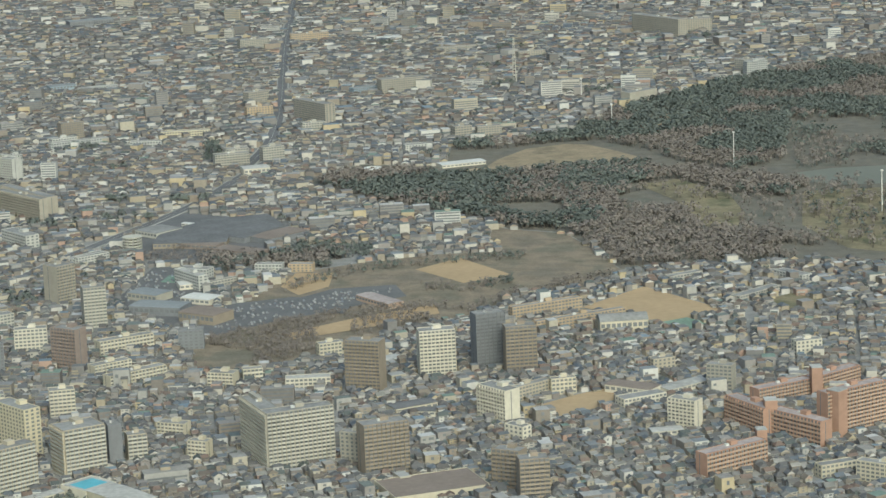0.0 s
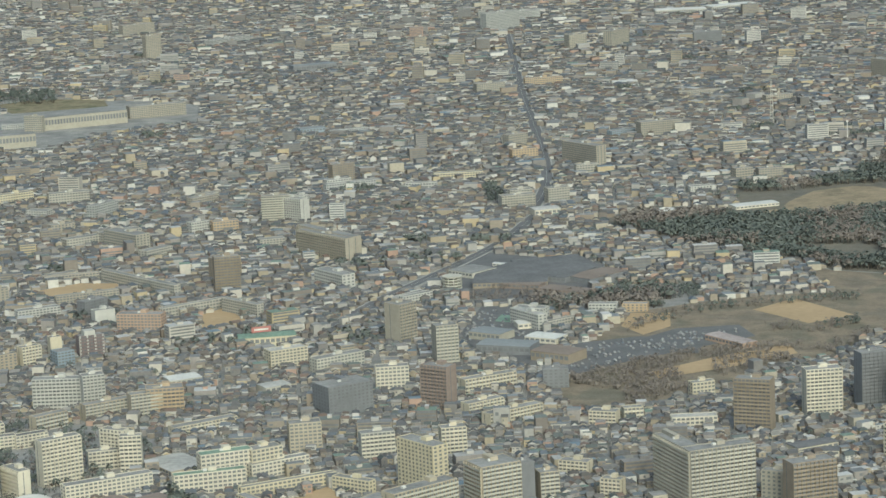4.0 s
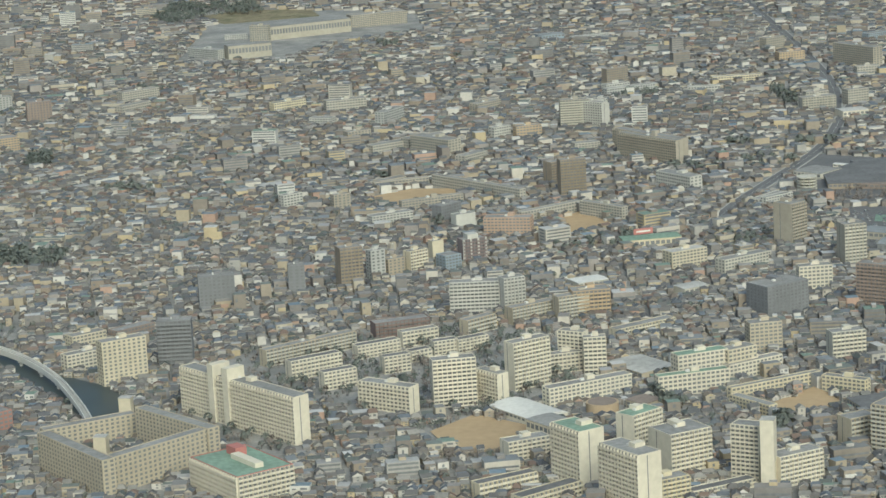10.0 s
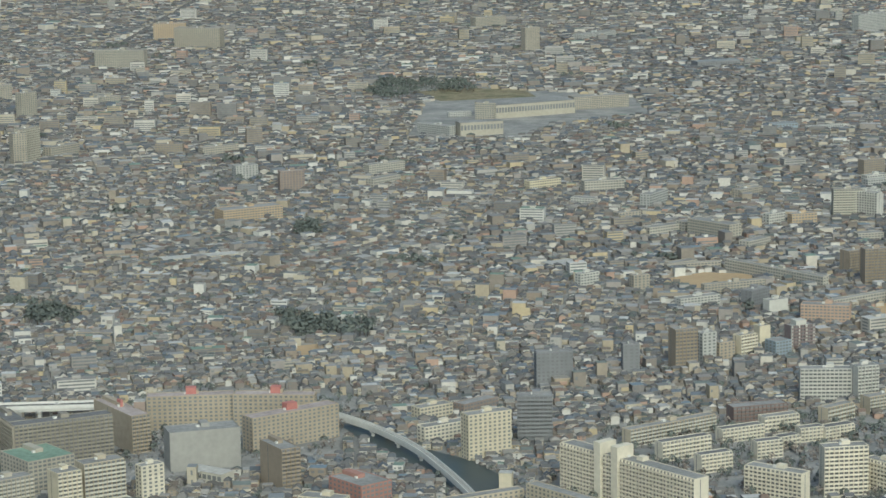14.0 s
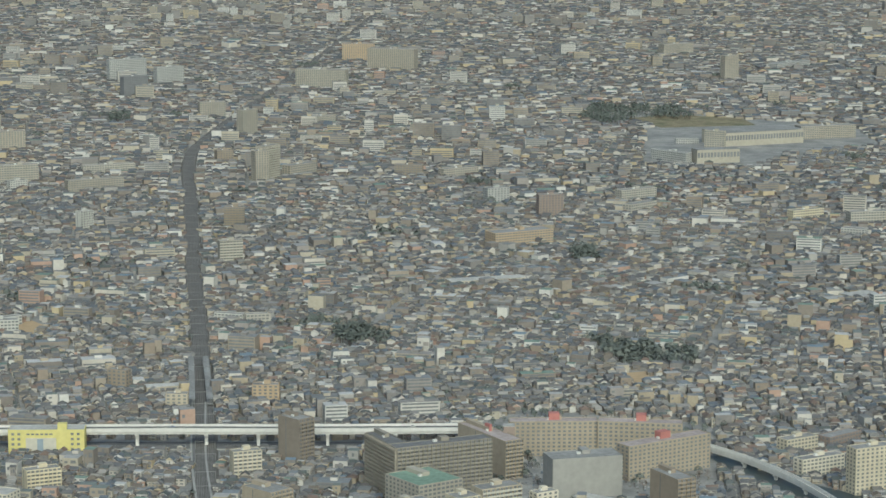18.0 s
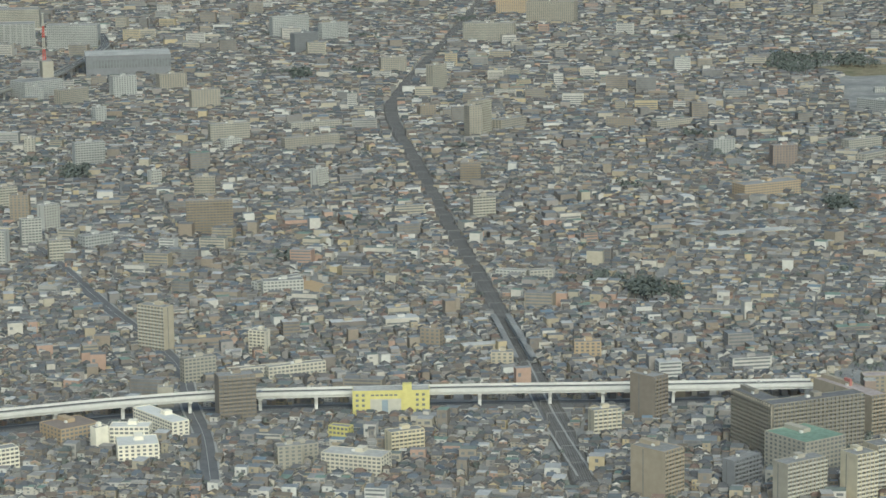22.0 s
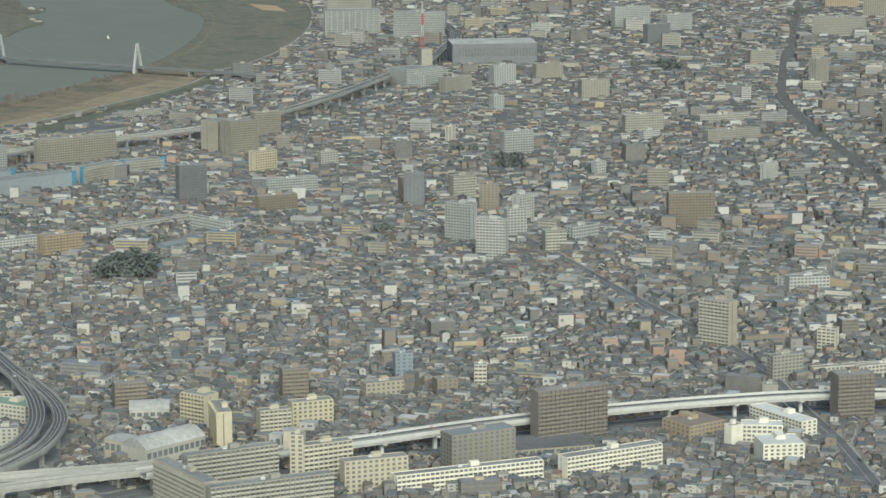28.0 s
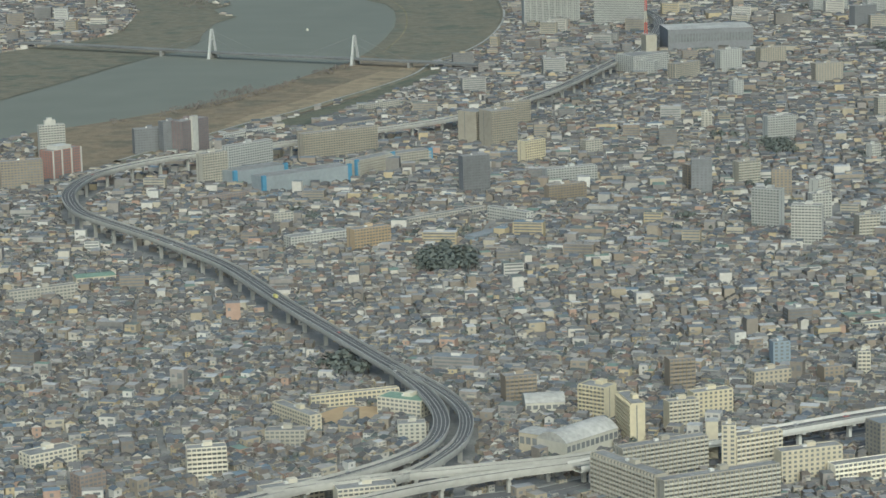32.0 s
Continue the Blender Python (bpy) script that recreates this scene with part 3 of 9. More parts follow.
flat_area("estate_ground", [(-691.7, 1162.2), (-696.5, 1243.2), (-677.9, 1298.4), (-593.5, 1342.2), (-555.3, 1328.2), (-498.1, 1290.6), (-494.4, 1205.4), (-573.1, 1159.3), (-605.0, 1160.1), (-640.2, 1209.9), (-622.2, 1106.4), (-636.1, 1089.6)], M["city_ground"], 0.03, "asphalt and lawns of a housing estate", "ground")
flat_area("canal", [(-813.4, 1279.1), (-807.2, 1284.6), (-776.6, 1249.2), (-735.9, 1218.4), (-708.9, 1176.0), (-695.7, 1130.4), (-715.5, 1127.8), (-743.1, 1176.5), (-784.1, 1228.4)], M["canal_water"], 0.05, "dark green canal", "canal")
# -- yards, second half
flat_area("school_ground", [(-1262.7, 1513.4), (-1259.6, 1541.1), (-1236.9, 1518.3), (-1244.5, 1495.8)], M["sand"], 0.06, "bare tan clay school ground", "field")
flat_area("estate_ground", [(-964.6, 1189.3), (-934.8, 1328.9), (-919.1, 1364.8), (-816.7, 1345.0), (-803.4, 1220.1), (-890.2, 1152.9), (-943.6, 1162.4)], M["city_ground"], 0.03, "asphalt ground of a walled housing estate", "ground")
flat_area("school_ground", [(-1635.5, 1088.0), (-1628.3, 1108.8), (-1607.6, 1114.7), (-1601.5, 1085.8), (-1620.1, 1075.1)], M["sand"], 0.06, "bare tan clay school ground", "field")
flat_area("school_ground", [(-881.7, 1461.6), (-867.1, 1471.0), (-856.2, 1446.5), (-869.1, 1433.1)], M["sand"], 0.06, "bare tan clay school ground", "field")
# -- river and its banks
flat_area("far_bank", [(-2281.4, 2043.5), (-2274.6, 2149.7), (-2267.8, 2317.6), (-2266.6, 2367.6), (-2262.3, 2419.8), (-2252.0, 2489.7), (-2258.6, 2566.1), (-2285.6, 2650.1), (-2309.7, 2752.0), (-2307.8, 2819.7), (-2340.3, 2848.0), (-2366.0, 2897.4), (-2361.1, 2944.9), (-2414.7, 2988.0), (-2439.4, 3050.1), (-2482.3, 3113.1), (-2525.6, 3132.2), (-2570.1, 3143.8), (-2536.6, 3041.0), (-2442.3, 2843.7), (-2388.4, 2666.7), (-2390.5, 2582.6), (-2435.8, 2471.9), (-2454.6, 2371.2)], M["reeds"], 0.12, "dry grass bank across the river", "bank")
flat_area("near_bank", [(-2980.5, 4200.8), (-2756.2, 3842.4), (-2669.3, 3685.2), (-2587.6, 3569.6), (-2518.0, 3479.3), (-2428.3, 3352.0), (-2370.0, 3280.9), (-2316.5, 3197.1), (-2248.5, 3067.9), (-2203.7, 3001.5), (-2173.0, 2963.5), (-2141.5, 2894.3), (-2113.5, 2809.6), (-2089.6, 2723.6), (-2068.1, 2620.8), (-2052.6, 2529.5), (-2046.0, 2466.6), (-1948.7, 2404.7), (-1940.2, 2470.5), (-1944.1, 2583.3), (-1967.1, 2737.4), (-2004.1, 2889.4), (-2055.2, 3043.5), (-2121.5, 3183.2), (-2205.9, 3335.5), (-2293.4, 3485.9), (-2373.5, 3602.9), (-2452.7, 3708.2), (-2530.2, 3853.8), (-2684.9, 4210.0)], M["reeds"], 0.1, "dull green grass river bank with tracks", "bank")
flat_area("near_bank", [(-2046.0, 2466.6), (-2041.0, 2401.7), (-2047.8, 2355.8), (-2052.2, 2290.5), (-2055.6, 2240.4), (-2064.9, 2179.6), (-2074.4, 2136.3), (-2082.3, 2091.0), (-2101.1, 2049.0), (-2121.4, 2001.2), (-2162.6, 1925.8), (-2044.7, 1690.3), (-2021.7, 1785.8), (-2002.7, 1904.2), (-1989.3, 1991.4), (-1973.3, 2054.2), (-1962.7, 2123.0), (-1956.6, 2164.6), (-1946.3, 2227.7), (-1940.8, 2309.9), (-1948.7, 2404.7)], M["brown_reeds"], 0.1, "dry brown reed and grass river bank", "bank")
flat_area("grass_strip", [(-2005.5, 1874.6), (-2011.7, 1949.3), (-2013.7, 2049.4), (-2000.7, 2132.4), (-1995.1, 2266.5), (-1986.8, 2364.5), (-1962.3, 2376.6), (-1948.9, 2303.7), (-1958.4, 2210.3), (-1971.2, 2135.4), (-1979.4, 2053.0), (-1989.7, 1983.0), (-1998.7, 1915.1), (-1994.2, 1852.5)], M["river_sand"], 0.125, "pale sandy dry grass along the river", "field")
flat_area("grass_strip", [(-1977.7, 2014.4), (-1969.3, 2058.0), (-1957.5, 2130.4), (-1951.3, 2217.7), (-1944.6, 2355.4), (-1935.3, 2368.7), (-1924.3, 2330.0), (-1930.3, 2199.7), (-1933.1, 2139.1), (-1940.2, 2077.0), (-1944.2, 1984.3), (-1960.5, 1969.6)], M["levee_grass"], 0.13, "dark green grass slope behind the levee", "field")
flat_area("playing_field", [(-2258.0, 3202.1), (-2221.7, 3213.0), (-2198.9, 3161.1), (-2226.8, 3136.1)], M["sand"], 0.125, "bare pale ball field by the river", "field")
flat_area("playing_field", [(-2152.8, 3091.2), (-2114.4, 3080.4), (-2078.5, 3013.6), (-2113.8, 3024.0)], M["sand"], 0.125, "bare pale ball field by the river", "field")
flat_area("water", [(-2290.3, 2060.4), (-2282.0, 2164.5), (-2273.7, 2330.3), (-2272.2, 2376.1), (-2268.1, 2428.7), (-2257.9, 2499.0), (-2264.7, 2576.0), (-2292.0, 2660.7), (-2316.4, 2763.3), (-2314.6, 2831.6), (-2347.3, 2860.1), (-2373.3, 2909.9), (-2368.4, 2957.8), (-2422.4, 3001.3), (-2447.3, 3064.0), (-2490.7, 3127.6), (-2534.2, 3147.0), (-2628.7, 3194.2), (-2682.7, 3214.1), (-2793.9, 3238.0), (-2994.4, 3326.1), (-3457.7, 4186.0), (-2980.5, 4200.8), (-2747.0, 3831.7), (-2660.8, 3675.3), (-2579.6, 3560.4), (-2510.4, 3470.6), (-2421.3, 3344.0), (-2363.3, 3273.2), (-2310.0, 3189.8), (-2242.5, 3061.2), (-2198.0, 2995.1), (-2167.4, 2957.4), (-2136.1, 2888.4), (-2108.3, 2804.1), (-2084.6, 2718.4), (-2063.3, 2616.0), (-2048.0, 2525.0), (-2041.5, 2462.3), (-2036.6, 2397.7), (-2043.5, 2352.0), (-2048.0, 2286.9), (-2051.5, 2236.9), (-2060.8, 2176.3), (-2070.4, 2133.2), (-2078.3, 2087.9), (-2097.2, 2046.1), (-2117.5, 1998.4), (-2158.7, 1923.2), (-2169.9, 1832.7)], M["water"], 0.04, "broad calm grey river", "river")
levee_path([(-2547.3, 3886.5), (-2468.4, 3738.4), (-2388.1, 3631.3), (-2306.8, 3512.5), (-2218.1, 3359.8), (-2132.6, 3205.2), (-2065.3, 3063.6), (-2013.3, 2907.5), (-1975.7, 2753.7), (-1952.1, 2597.8), (-1947.8, 2483.8), (-1956.3, 2417.3), (-1948.0, 2321.6), (-1953.3, 2238.6), (-1963.5, 2175.0), (-1969.5, 2133.0), (-1980.0, 2063.6), (-1995.9, 2000.2), (-2009.1, 1912.3), (-2027.9, 1793.0)])
track([(-2724.8, 3788.6), (-2614.1, 3637.3), (-2434.2, 3412.8), (-2306.8, 3213.6), (-2208.0, 3057.3), (-2141.7, 2926.8), (-2094.2, 2787.6), (-2058.4, 2648.9), (-2032.5, 2497.3)])
wood([(-2563.6, 3128.9), (-2483.0, 3105.5), (-2435.8, 3035.9), (-2411.8, 2988.3), (-2360.6, 2938.1), (-2363.4, 2891.0), (-2397.9, 2900.8), (-2473.7, 2975.2)], 240, "bare", "low bare shrubs on the river bank")
wood([(-2041.0, 2401.7), (-2047.8, 2355.8), (-2055.6, 2240.4), (-2074.4, 2136.3), (-2101.1, 2049.0), (-2121.4, 2001.2), (-2108.4, 1973.1), (-2083.3, 2020.5), (-2057.8, 2109.1), (-2038.6, 2210.7), (-2028.7, 2319.2), (-2024.7, 2372.2)], 390, "bare", "low bare shrubs on the river bank")
# -- railways and avenues
railway([(-1022.7, 1108.3), (-1049.5, 1205.6), (-1107.6, 1399.8), (-1215.2, 1747.8), (-1298.2, 2022.4), (-1376.1, 2281.9), (-1406.1, 2452.0), (-1442.8, 2792.4), (-1490.7, 3237.4), (-1573.9, 3947.6)], 5.0, "four-track railway with ballast, gantries and platforms")
avenue([(-363.9, 2035.9), (-377.1, 1945.2), (-394.4, 1817.2), (-442.7, 1644.6), (-460.5, 1561.5)], 8.0, 0.70)
avenue([(-381.0, 1975.6), (-384.4, 2109.9), (-413.5, 2334.6), (-465.7, 2658.9), (-510.3, 2965.6), (-577.2, 3424.9)], 9.0, 0.75)
avenue([(-1181.1, 1069.7), (-1212.0, 1160.1), (-1235.3, 1215.5), (-1274.6, 1312.8), (-1356.3, 1442.8), (-1432.1, 1568.6), (-1479.0, 1639.6)], 8.0, 0.80)
avenue([(-1024.6, 1121.8), (-1057.7, 1222.1), (-1092.8, 1342.1)], 6.0, 0.85)
platform([(-1093.4, 1331.8), (-1113.5, 1398.7), (-1125.9, 1439.0)], 1.5)
platform([(-1084.0, 1333.6), (-1102.7, 1393.4), (-1117.6, 1440.6)], 1.5)
# -- elevated expressway
avenue([(-1574.3, 914.5), (-1551.7, 949.3), (-1521.3, 970.5), (-1496.4, 987.5), (-1487.5, 997.8), (-1452.5, 1036.9), (-1411.7, 1072.9), (-1378.4, 1105.0), (-1345.3, 1133.5), (-1310.6, 1159.8), (-1262.0, 1190.0), (-1216.5, 1211.8), (-1155.4, 1228.8), (-1087.2, 1245.4), (-1018.3, 1259.7), (-935.9, 1279.1)], 15.0, 0.5)
viaduct([(-1487.5, 997.8), (-1452.5, 1036.9), (-1411.7, 1072.9), (-1378.4, 1105.0), (-1345.3, 1133.5), (-1310.6, 1159.8), (-1262.0, 1190.0), (-1216.5, 1211.8), (-1155.4, 1228.8), (-1087.2, 1245.4), (-1018.3, 1259.7), (-935.9, 1279.1)], 9.0, 5.0, "elevated expressway on concrete piers with noise walls")
viaduct([(-1603.5, 935.8), (-1580.1, 954.0), (-1557.8, 969.5), (-1526.3, 988.9), (-1494.1, 1008.5), (-1481.7, 1019.1)], 9.0, 2.6, "westbound expressway deck on concrete piers")
viaduct([(-1574.3, 914.4), (-1554.3, 942.0), (-1536.1, 962.5), (-1512.6, 983.5), (-1491.9, 999.0), (-1479.7, 1010.3)], 9.0, 2.6, "eastbound expressway deck on concrete piers")
viaduct([(-1842.3, 2848.3, 10.5), (-1794.0, 2721.6, 10.5), (-1770.6, 2584.0, 10.5), (-1758.2, 2453.7, 10.5), (-1763.0, 2376.8, 10.5), (-1766.5, 2300.0, 10.5), (-1771.5, 2192.7, 10.5), (-1782.7, 2100.3, 10.5), (-1795.7, 2040.6, 10.5), (-1813.6, 1986.2, 10.5), (-1838.1, 1942.5, 10.5), (-1860.3, 1909.4, 10.5), (-1880.9, 1874.3, 10.5), (-1907.3, 1828.9, 11.5), (-1930.2, 1791.8, 12.5), (-1951.3, 1764.2, 13.0), (-1965.6, 1743.8, 13.0), (-1977.7, 1718.7, 13.0), (-1987.5, 1689.3, 13.0), (-1991.0, 1656.5, 13.0), (-1986.4, 1621.1, 13.0), (-1975.7, 1583.3, 13.0), (-1955.6, 1544.0, 13.0), (-1933.4, 1513.3, 13.0), (-1901.0, 1483.3, 13.0), (-1871.8, 1458.9, 12.5), (-1842.9, 1433.7, 12.0), (-1784.2, 1375.1, 11.0), (-1719.1, 1288.6, 10.0), (-1663.2, 1217.1, 9.5), (-1637.8, 1184.9, 9.0), (-1606.3, 1144.2, 9.0)], 9.0, 4.6, "curving elevated expressway on concrete piers")
viaduct([(-1607.8, 1144.2, 9.0), (-1586.6, 1111.4, 9.0), (-1569.0, 1075.8, 9.0), (-1559.8, 1045.0, 9.0), (-1558.1, 1018.1, 9.0), (-1565.7, 990.6, 9.0), (-1581.4, 960.9, 9.0), (-1601.1, 931.5, 9.0), (-1624.7, 896.8, 9.0)], 9.0, 3.7, "left expressway carriageway curving away on piers")
viaduct([(-1615.2, 1159.3, 9.0), (-1580.8, 1116.7, 9.0), (-1561.3, 1085.4, 9.0), (-1551.2, 1058.3, 9.0), (-1545.7, 1026.8, 9.0), (-1547.4, 999.3, 9.0), (-1551.2, 980.5, 9.0), (-1558.4, 963.3, 9.0)], 9.0, 3.2, "inner expressway carriageway curving beside the main deck")
viaduct([(-823.4, 1289.3), (-810.0, 1277.5), (-794.2, 1261.5), (-777.5, 1240.3), (-762.0, 1216.7), (-747.4, 1188.9), (-734.9, 1163.2), (-723.6, 1137.7)], 5.0, 1.7, "white curving footbridge and pipe beside the canal")
# -- bridge over the river
river_bridge([(-2433.0, 2504.1), (-2353.2, 2483.7), (-2193.5, 2435.6), (-2029.0, 2391.6), (-1947.4, 2370.9), (-1874.8, 2350.4)], 7.0, (-2193.5, 2435.6), (-2029.0, 2391.6))
# -- woods
wood([(-150.1, 1950.7), (-69.9, 1951.8), (33.8, 1903.5), (127.3, 1854.1), (110.2, 1606.7), (-24.1, 1609.4), (-92.7, 1651.7), (-118.8, 1722.6)], 800, "bare", "thin bare winter trees in the park")
wood([(-111.0, 2201.3), (-61.3, 2304.8), (-12.3, 2379.1), (55.1, 2455.3), (175.3, 2551.3), (148.8, 2166.6), (38.9, 2160.7), (28.8, 1967.6), (-6.9, 1928.5), (-32.0, 1950.1), (-58.2, 1989.5), (-72.1, 2021.3), (-114.0, 2073.5), (-140.8, 2071.3), (-183.8, 2047.2), (-223.1, 2038.6), (-231.3, 2074.0), (-185.6, 2068.6), (-143.2, 2109.8)], 5600, "dense", "dark mixed evergreen and bare park wood")
wood([(-315.1, 1909.0), (-289.8, 1970.3), (-220.4, 1929.6), (-173.7, 1927.1), (-128.9, 1950.9), (-70.2, 1961.4), (-6.9, 1900.9), (41.4, 1880.2), (34.1, 1820.5), (-10.8, 1839.5), (-47.7, 1898.2), (-79.7, 1878.9), (-96.7, 1732.1), (-118.5, 1718.8), (-157.0, 1729.5), (-170.6, 1753.7), (-208.5, 1782.8), (-244.6, 1818.9), (-282.5, 1858.7)], 3600, "mixed", "mixed bare and evergreen park trees")
wood([(36.4, 2152.3), (148.2, 2157.9), (133.8, 1948.9), (63.3, 1937.6), (38.5, 1930.8)], 420, "mixed", "trees round a park pond")
wood([(-102.4, 1843.9), (-79.4, 1870.0), (-49.7, 1811.6), (-27.2, 1722.6), (-6.8, 1702.4), (29.5, 1684.9), (63.6, 1638.5), (110.5, 1609.9), (109.4, 1593.7), (38.4, 1611.7), (-24.1, 1609.4), (-76.1, 1599.9), (-96.8, 1662.5), (-114.5, 1714.7), (-96.5, 1728.3)], 1300, "bare", "bare winter park trees")
wood([(40.4, 1841.0), (127.0, 1849.9), (111.6, 1626.5), (64.2, 1653.9), (39.4, 1720.9)], 70, "mixed", "scattered trees on a park lawn")
wood([(-309.2, 1411.2), (-271.9, 1463.3), (-223.4, 1493.3), (-175.0, 1506.6), (-170.5, 1480.4), (-214.3, 1427.7), (-257.2, 1361.0), (-294.6, 1362.6)], 1050, "bare", "bare brown winter trees")
wood([(-198.7, 1565.8), (-169.8, 1554.6), (-142.6, 1578.1), (-137.8, 1561.9), (-164.2, 1532.8), (-192.5, 1542.1)], 90, "mixed", "row of trees beside a sports ground")
wood([(-349.3, 1624.9), (-333.8, 1649.6), (-260.4, 1653.1), (-240.7, 1617.4), (-268.6, 1610.9), (-324.0, 1598.1)], 240, "mixed", "dark trees beside a works yard")
wood([(-1075.2, 2651.3), (-1083.4, 2770.9), (-988.1, 2768.3), (-963.6, 2680.4), (-1018.0, 2674.3), (-1032.5, 2599.8)], 360, "evergreen", "dark evergreen wood")
wood([(-910.6, 1538.8), (-897.0, 1548.9), (-879.6, 1532.3), (-846.3, 1529.4), (-838.8, 1488.3), (-882.4, 1480.1)], 165, "evergreen", "dark evergreen shrine grove")
wood([(-1065.8, 1538.4), (-1055.4, 1553.6), (-1030.5, 1533.7), (-1025.6, 1508.9), (-1051.8, 1502.5)], 90, "evergreen", "dark evergreen shrine grove")
wood([(-970.1, 1862.1), (-952.6, 1868.8), (-941.4, 1826.7), (-959.0, 1820.2)], 60, "evergreen", "dark evergreen grove")
wood([(-1689.6, 1464.5), (-1685.8, 1501.5), (-1655.4, 1469.8), (-1645.9, 1427.9), (-1674.2, 1423.5)], 120, "evergreen", "dark evergreen grove among houses")
wood([(-1665.4, 1186.0), (-1654.0, 1206.8), (-1638.8, 1196.9), (-1631.9, 1165.2), (-1654.2, 1161.2)], 75, "mixed", "mixed grove below an expressway")
wood([(-1561.1, 1933.8), (-1543.6, 1952.4), (-1524.2, 1899.0), (-1541.3, 1881.2)], 60, "evergreen", "dark evergreen grove")
wood([(-1552.5, 2583.9), (-1533.3, 2603.0), (-1512.3, 2529.5), (-1534.8, 2515.2)], 60, "evergreen", "dark evergreen grove")
wood([(-1693.8, 1451.1), (-1690.4, 1489.3), (-1670.2, 1466.1), (-1659.3, 1423.9), (-1678.9, 1419.0)], 105, "evergreen", "dark evergreen shrine grove")
wood([(-578.9, 1141.0), (-561.7, 1154.3), (-560.6, 1163.7), (-535.7, 1191.8), (-521.7, 1167.4), (-550.5, 1166.2), (-568.2, 1131.7)], 60, "mixed", "small trees round a school ground")
wood([(-559.7, 1098.5), (-549.7, 1098.4), (-526.4, 1101.4), (-525.4, 1094.6), (-550.5, 1088.3)], 37, "bare", "row of bare trees by a school ground")
wood([(-417.6, 1137.4), (-409.7, 1155.2), (-405.1, 1137.1), (-409.7, 1128.4)], 15, "evergreen", "clump of dark evergreen trees")
wood([(-474.3, 1187.3), (-460.7, 1187.0), (-449.3, 1167.6), (-458.3, 1158.5)], 15, "evergreen", "clump of dark evergreen trees")
wood([(-328.0, 1107.6), (-303.4, 1128.4), (-268.0, 1102.4), (-267.8, 1092.6), (-300.3, 1118.1), (-325.9, 1096.7)], 60, "evergreen", "row of evergreen trees round a pitch")
wood([(-2669.3, 3685.2), (-2518.0, 3479.3), (-2370.0, 3280.9), (-2248.5, 3067.9), (-2187.8, 2975.6), (-2194.2, 3016.3), (-2264.6, 3125.2), (-2389.6, 3346.4), (-2538.3, 3543.8), (-2680.8, 3737.0)], 225, "bare", "low bare shrubs on the river bank")
wood([(-2096.0, 2175.2), (-2077.6, 2225.2), (-2060.3, 2195.9), (-2075.9, 2139.9)], 60, "bare", "low bare shrubs on the river bank")
wood([(-434.1, 2078.3), (-426.0, 2096.4), (-405.7, 2014.8), (-416.9, 2003.3)], 45, "evergreen", "dark evergreen grove")
flat_area("park_edge", [(-298.5, 1511.0), (-280.0, 1596.3), (-240.4, 1625.6), (-195.5, 1646.6), (-135.1, 1654.5), (-71.7, 1590.9), (-91.8, 1544.8), (-131.3, 1528.8), (-152.4, 1481.5), (-189.1, 1451.1), (-219.2, 1396.7), (-251.2, 1378.9), (-278.5, 1399.1)], M["park_soil"], 0.035, "bare brown open ground with paths and hedges", "ground")
wood([(-185.7, 1448.2), (-152.4, 1481.5), (-131.3, 1528.8), (-91.9, 1547.9), (-75.1, 1583.1), (-85.3, 1583.7), (-131.8, 1547.1), (-158.3, 1503.5), (-190.3, 1469.2)], 225, "bare", "row of bare trees along open ground")
wood([(-283.1, 1564.0), (-239.5, 1615.3), (-194.8, 1636.1), (-138.4, 1646.0), (-134.3, 1628.5), (-193.5, 1615.6), (-237.4, 1593.5), (-276.8, 1540.2)], 195, "mixed", "row of trees along open ground")
flat_area("orange_lot", [(-282.2, 1557.7), (-279.4, 1594.9), (-255.1, 1595.2), (-252.4, 1556.2), (-267.3, 1533.5)], M["sand"], 0.055, "bare orange-brown earth lot", "ground")
flat_area("car_park", [(-315.2, 1469.0), (-308.9, 1509.7), (-270.4, 1529.1), (-230.3, 1518.1), (-232.4, 1482.8), (-268.4, 1493.1), (-297.4, 1447.3)], M["asphalt"], 0.06, "grey asphalt car park full of cars", "car park")
flat_area("green_court", [(-47.0, 1453.2), (-33.3, 1463.5), (-18.5, 1445.0), (-32.6, 1424.4)], M["roof_green"], 0.065, "green hard court", "court")
flat_area("green_court", [(-361.0, 1574.7), (-359.6, 1594.4), (-348.7, 1590.4), (-348.4, 1570.8)], M["roof_green"], 0.065, "green hard court", "court")
flat_area("works_court", [(-378.2, 1531.1), (-375.0, 1620.6), (-353.4, 1619.4), (-330.1, 1560.2), (-314.5, 1498.0), (-323.6, 1455.3), (-347.8, 1470.3)], M["asphalt"], 0.05, "grey works yard between sheds", "yard")
wood([(-299.4, 1633.5), (-295.5, 1681.5), (-272.2, 1689.2), (-238.7, 1670.5), (-239.4, 1638.5), (-267.8, 1606.0)], 390, "evergreen", "dark row of trees beside works")
wood([(-353.8, 1622.9), (-339.1, 1618.6), (-306.5, 1656.8), (-299.0, 1642.2), (-326.7, 1599.2), (-342.6, 1600.1)], 165, "evergreen", "dark row of trees beside works")
wood([(-393.3, 1658.7), (-369.2, 1682.7), (-344.2, 1671.9), (-341.6, 1644.8), (-375.0, 1620.6)], 120, "mixed", "row of trees round a works yard")

# ---- buildings ----
built = []


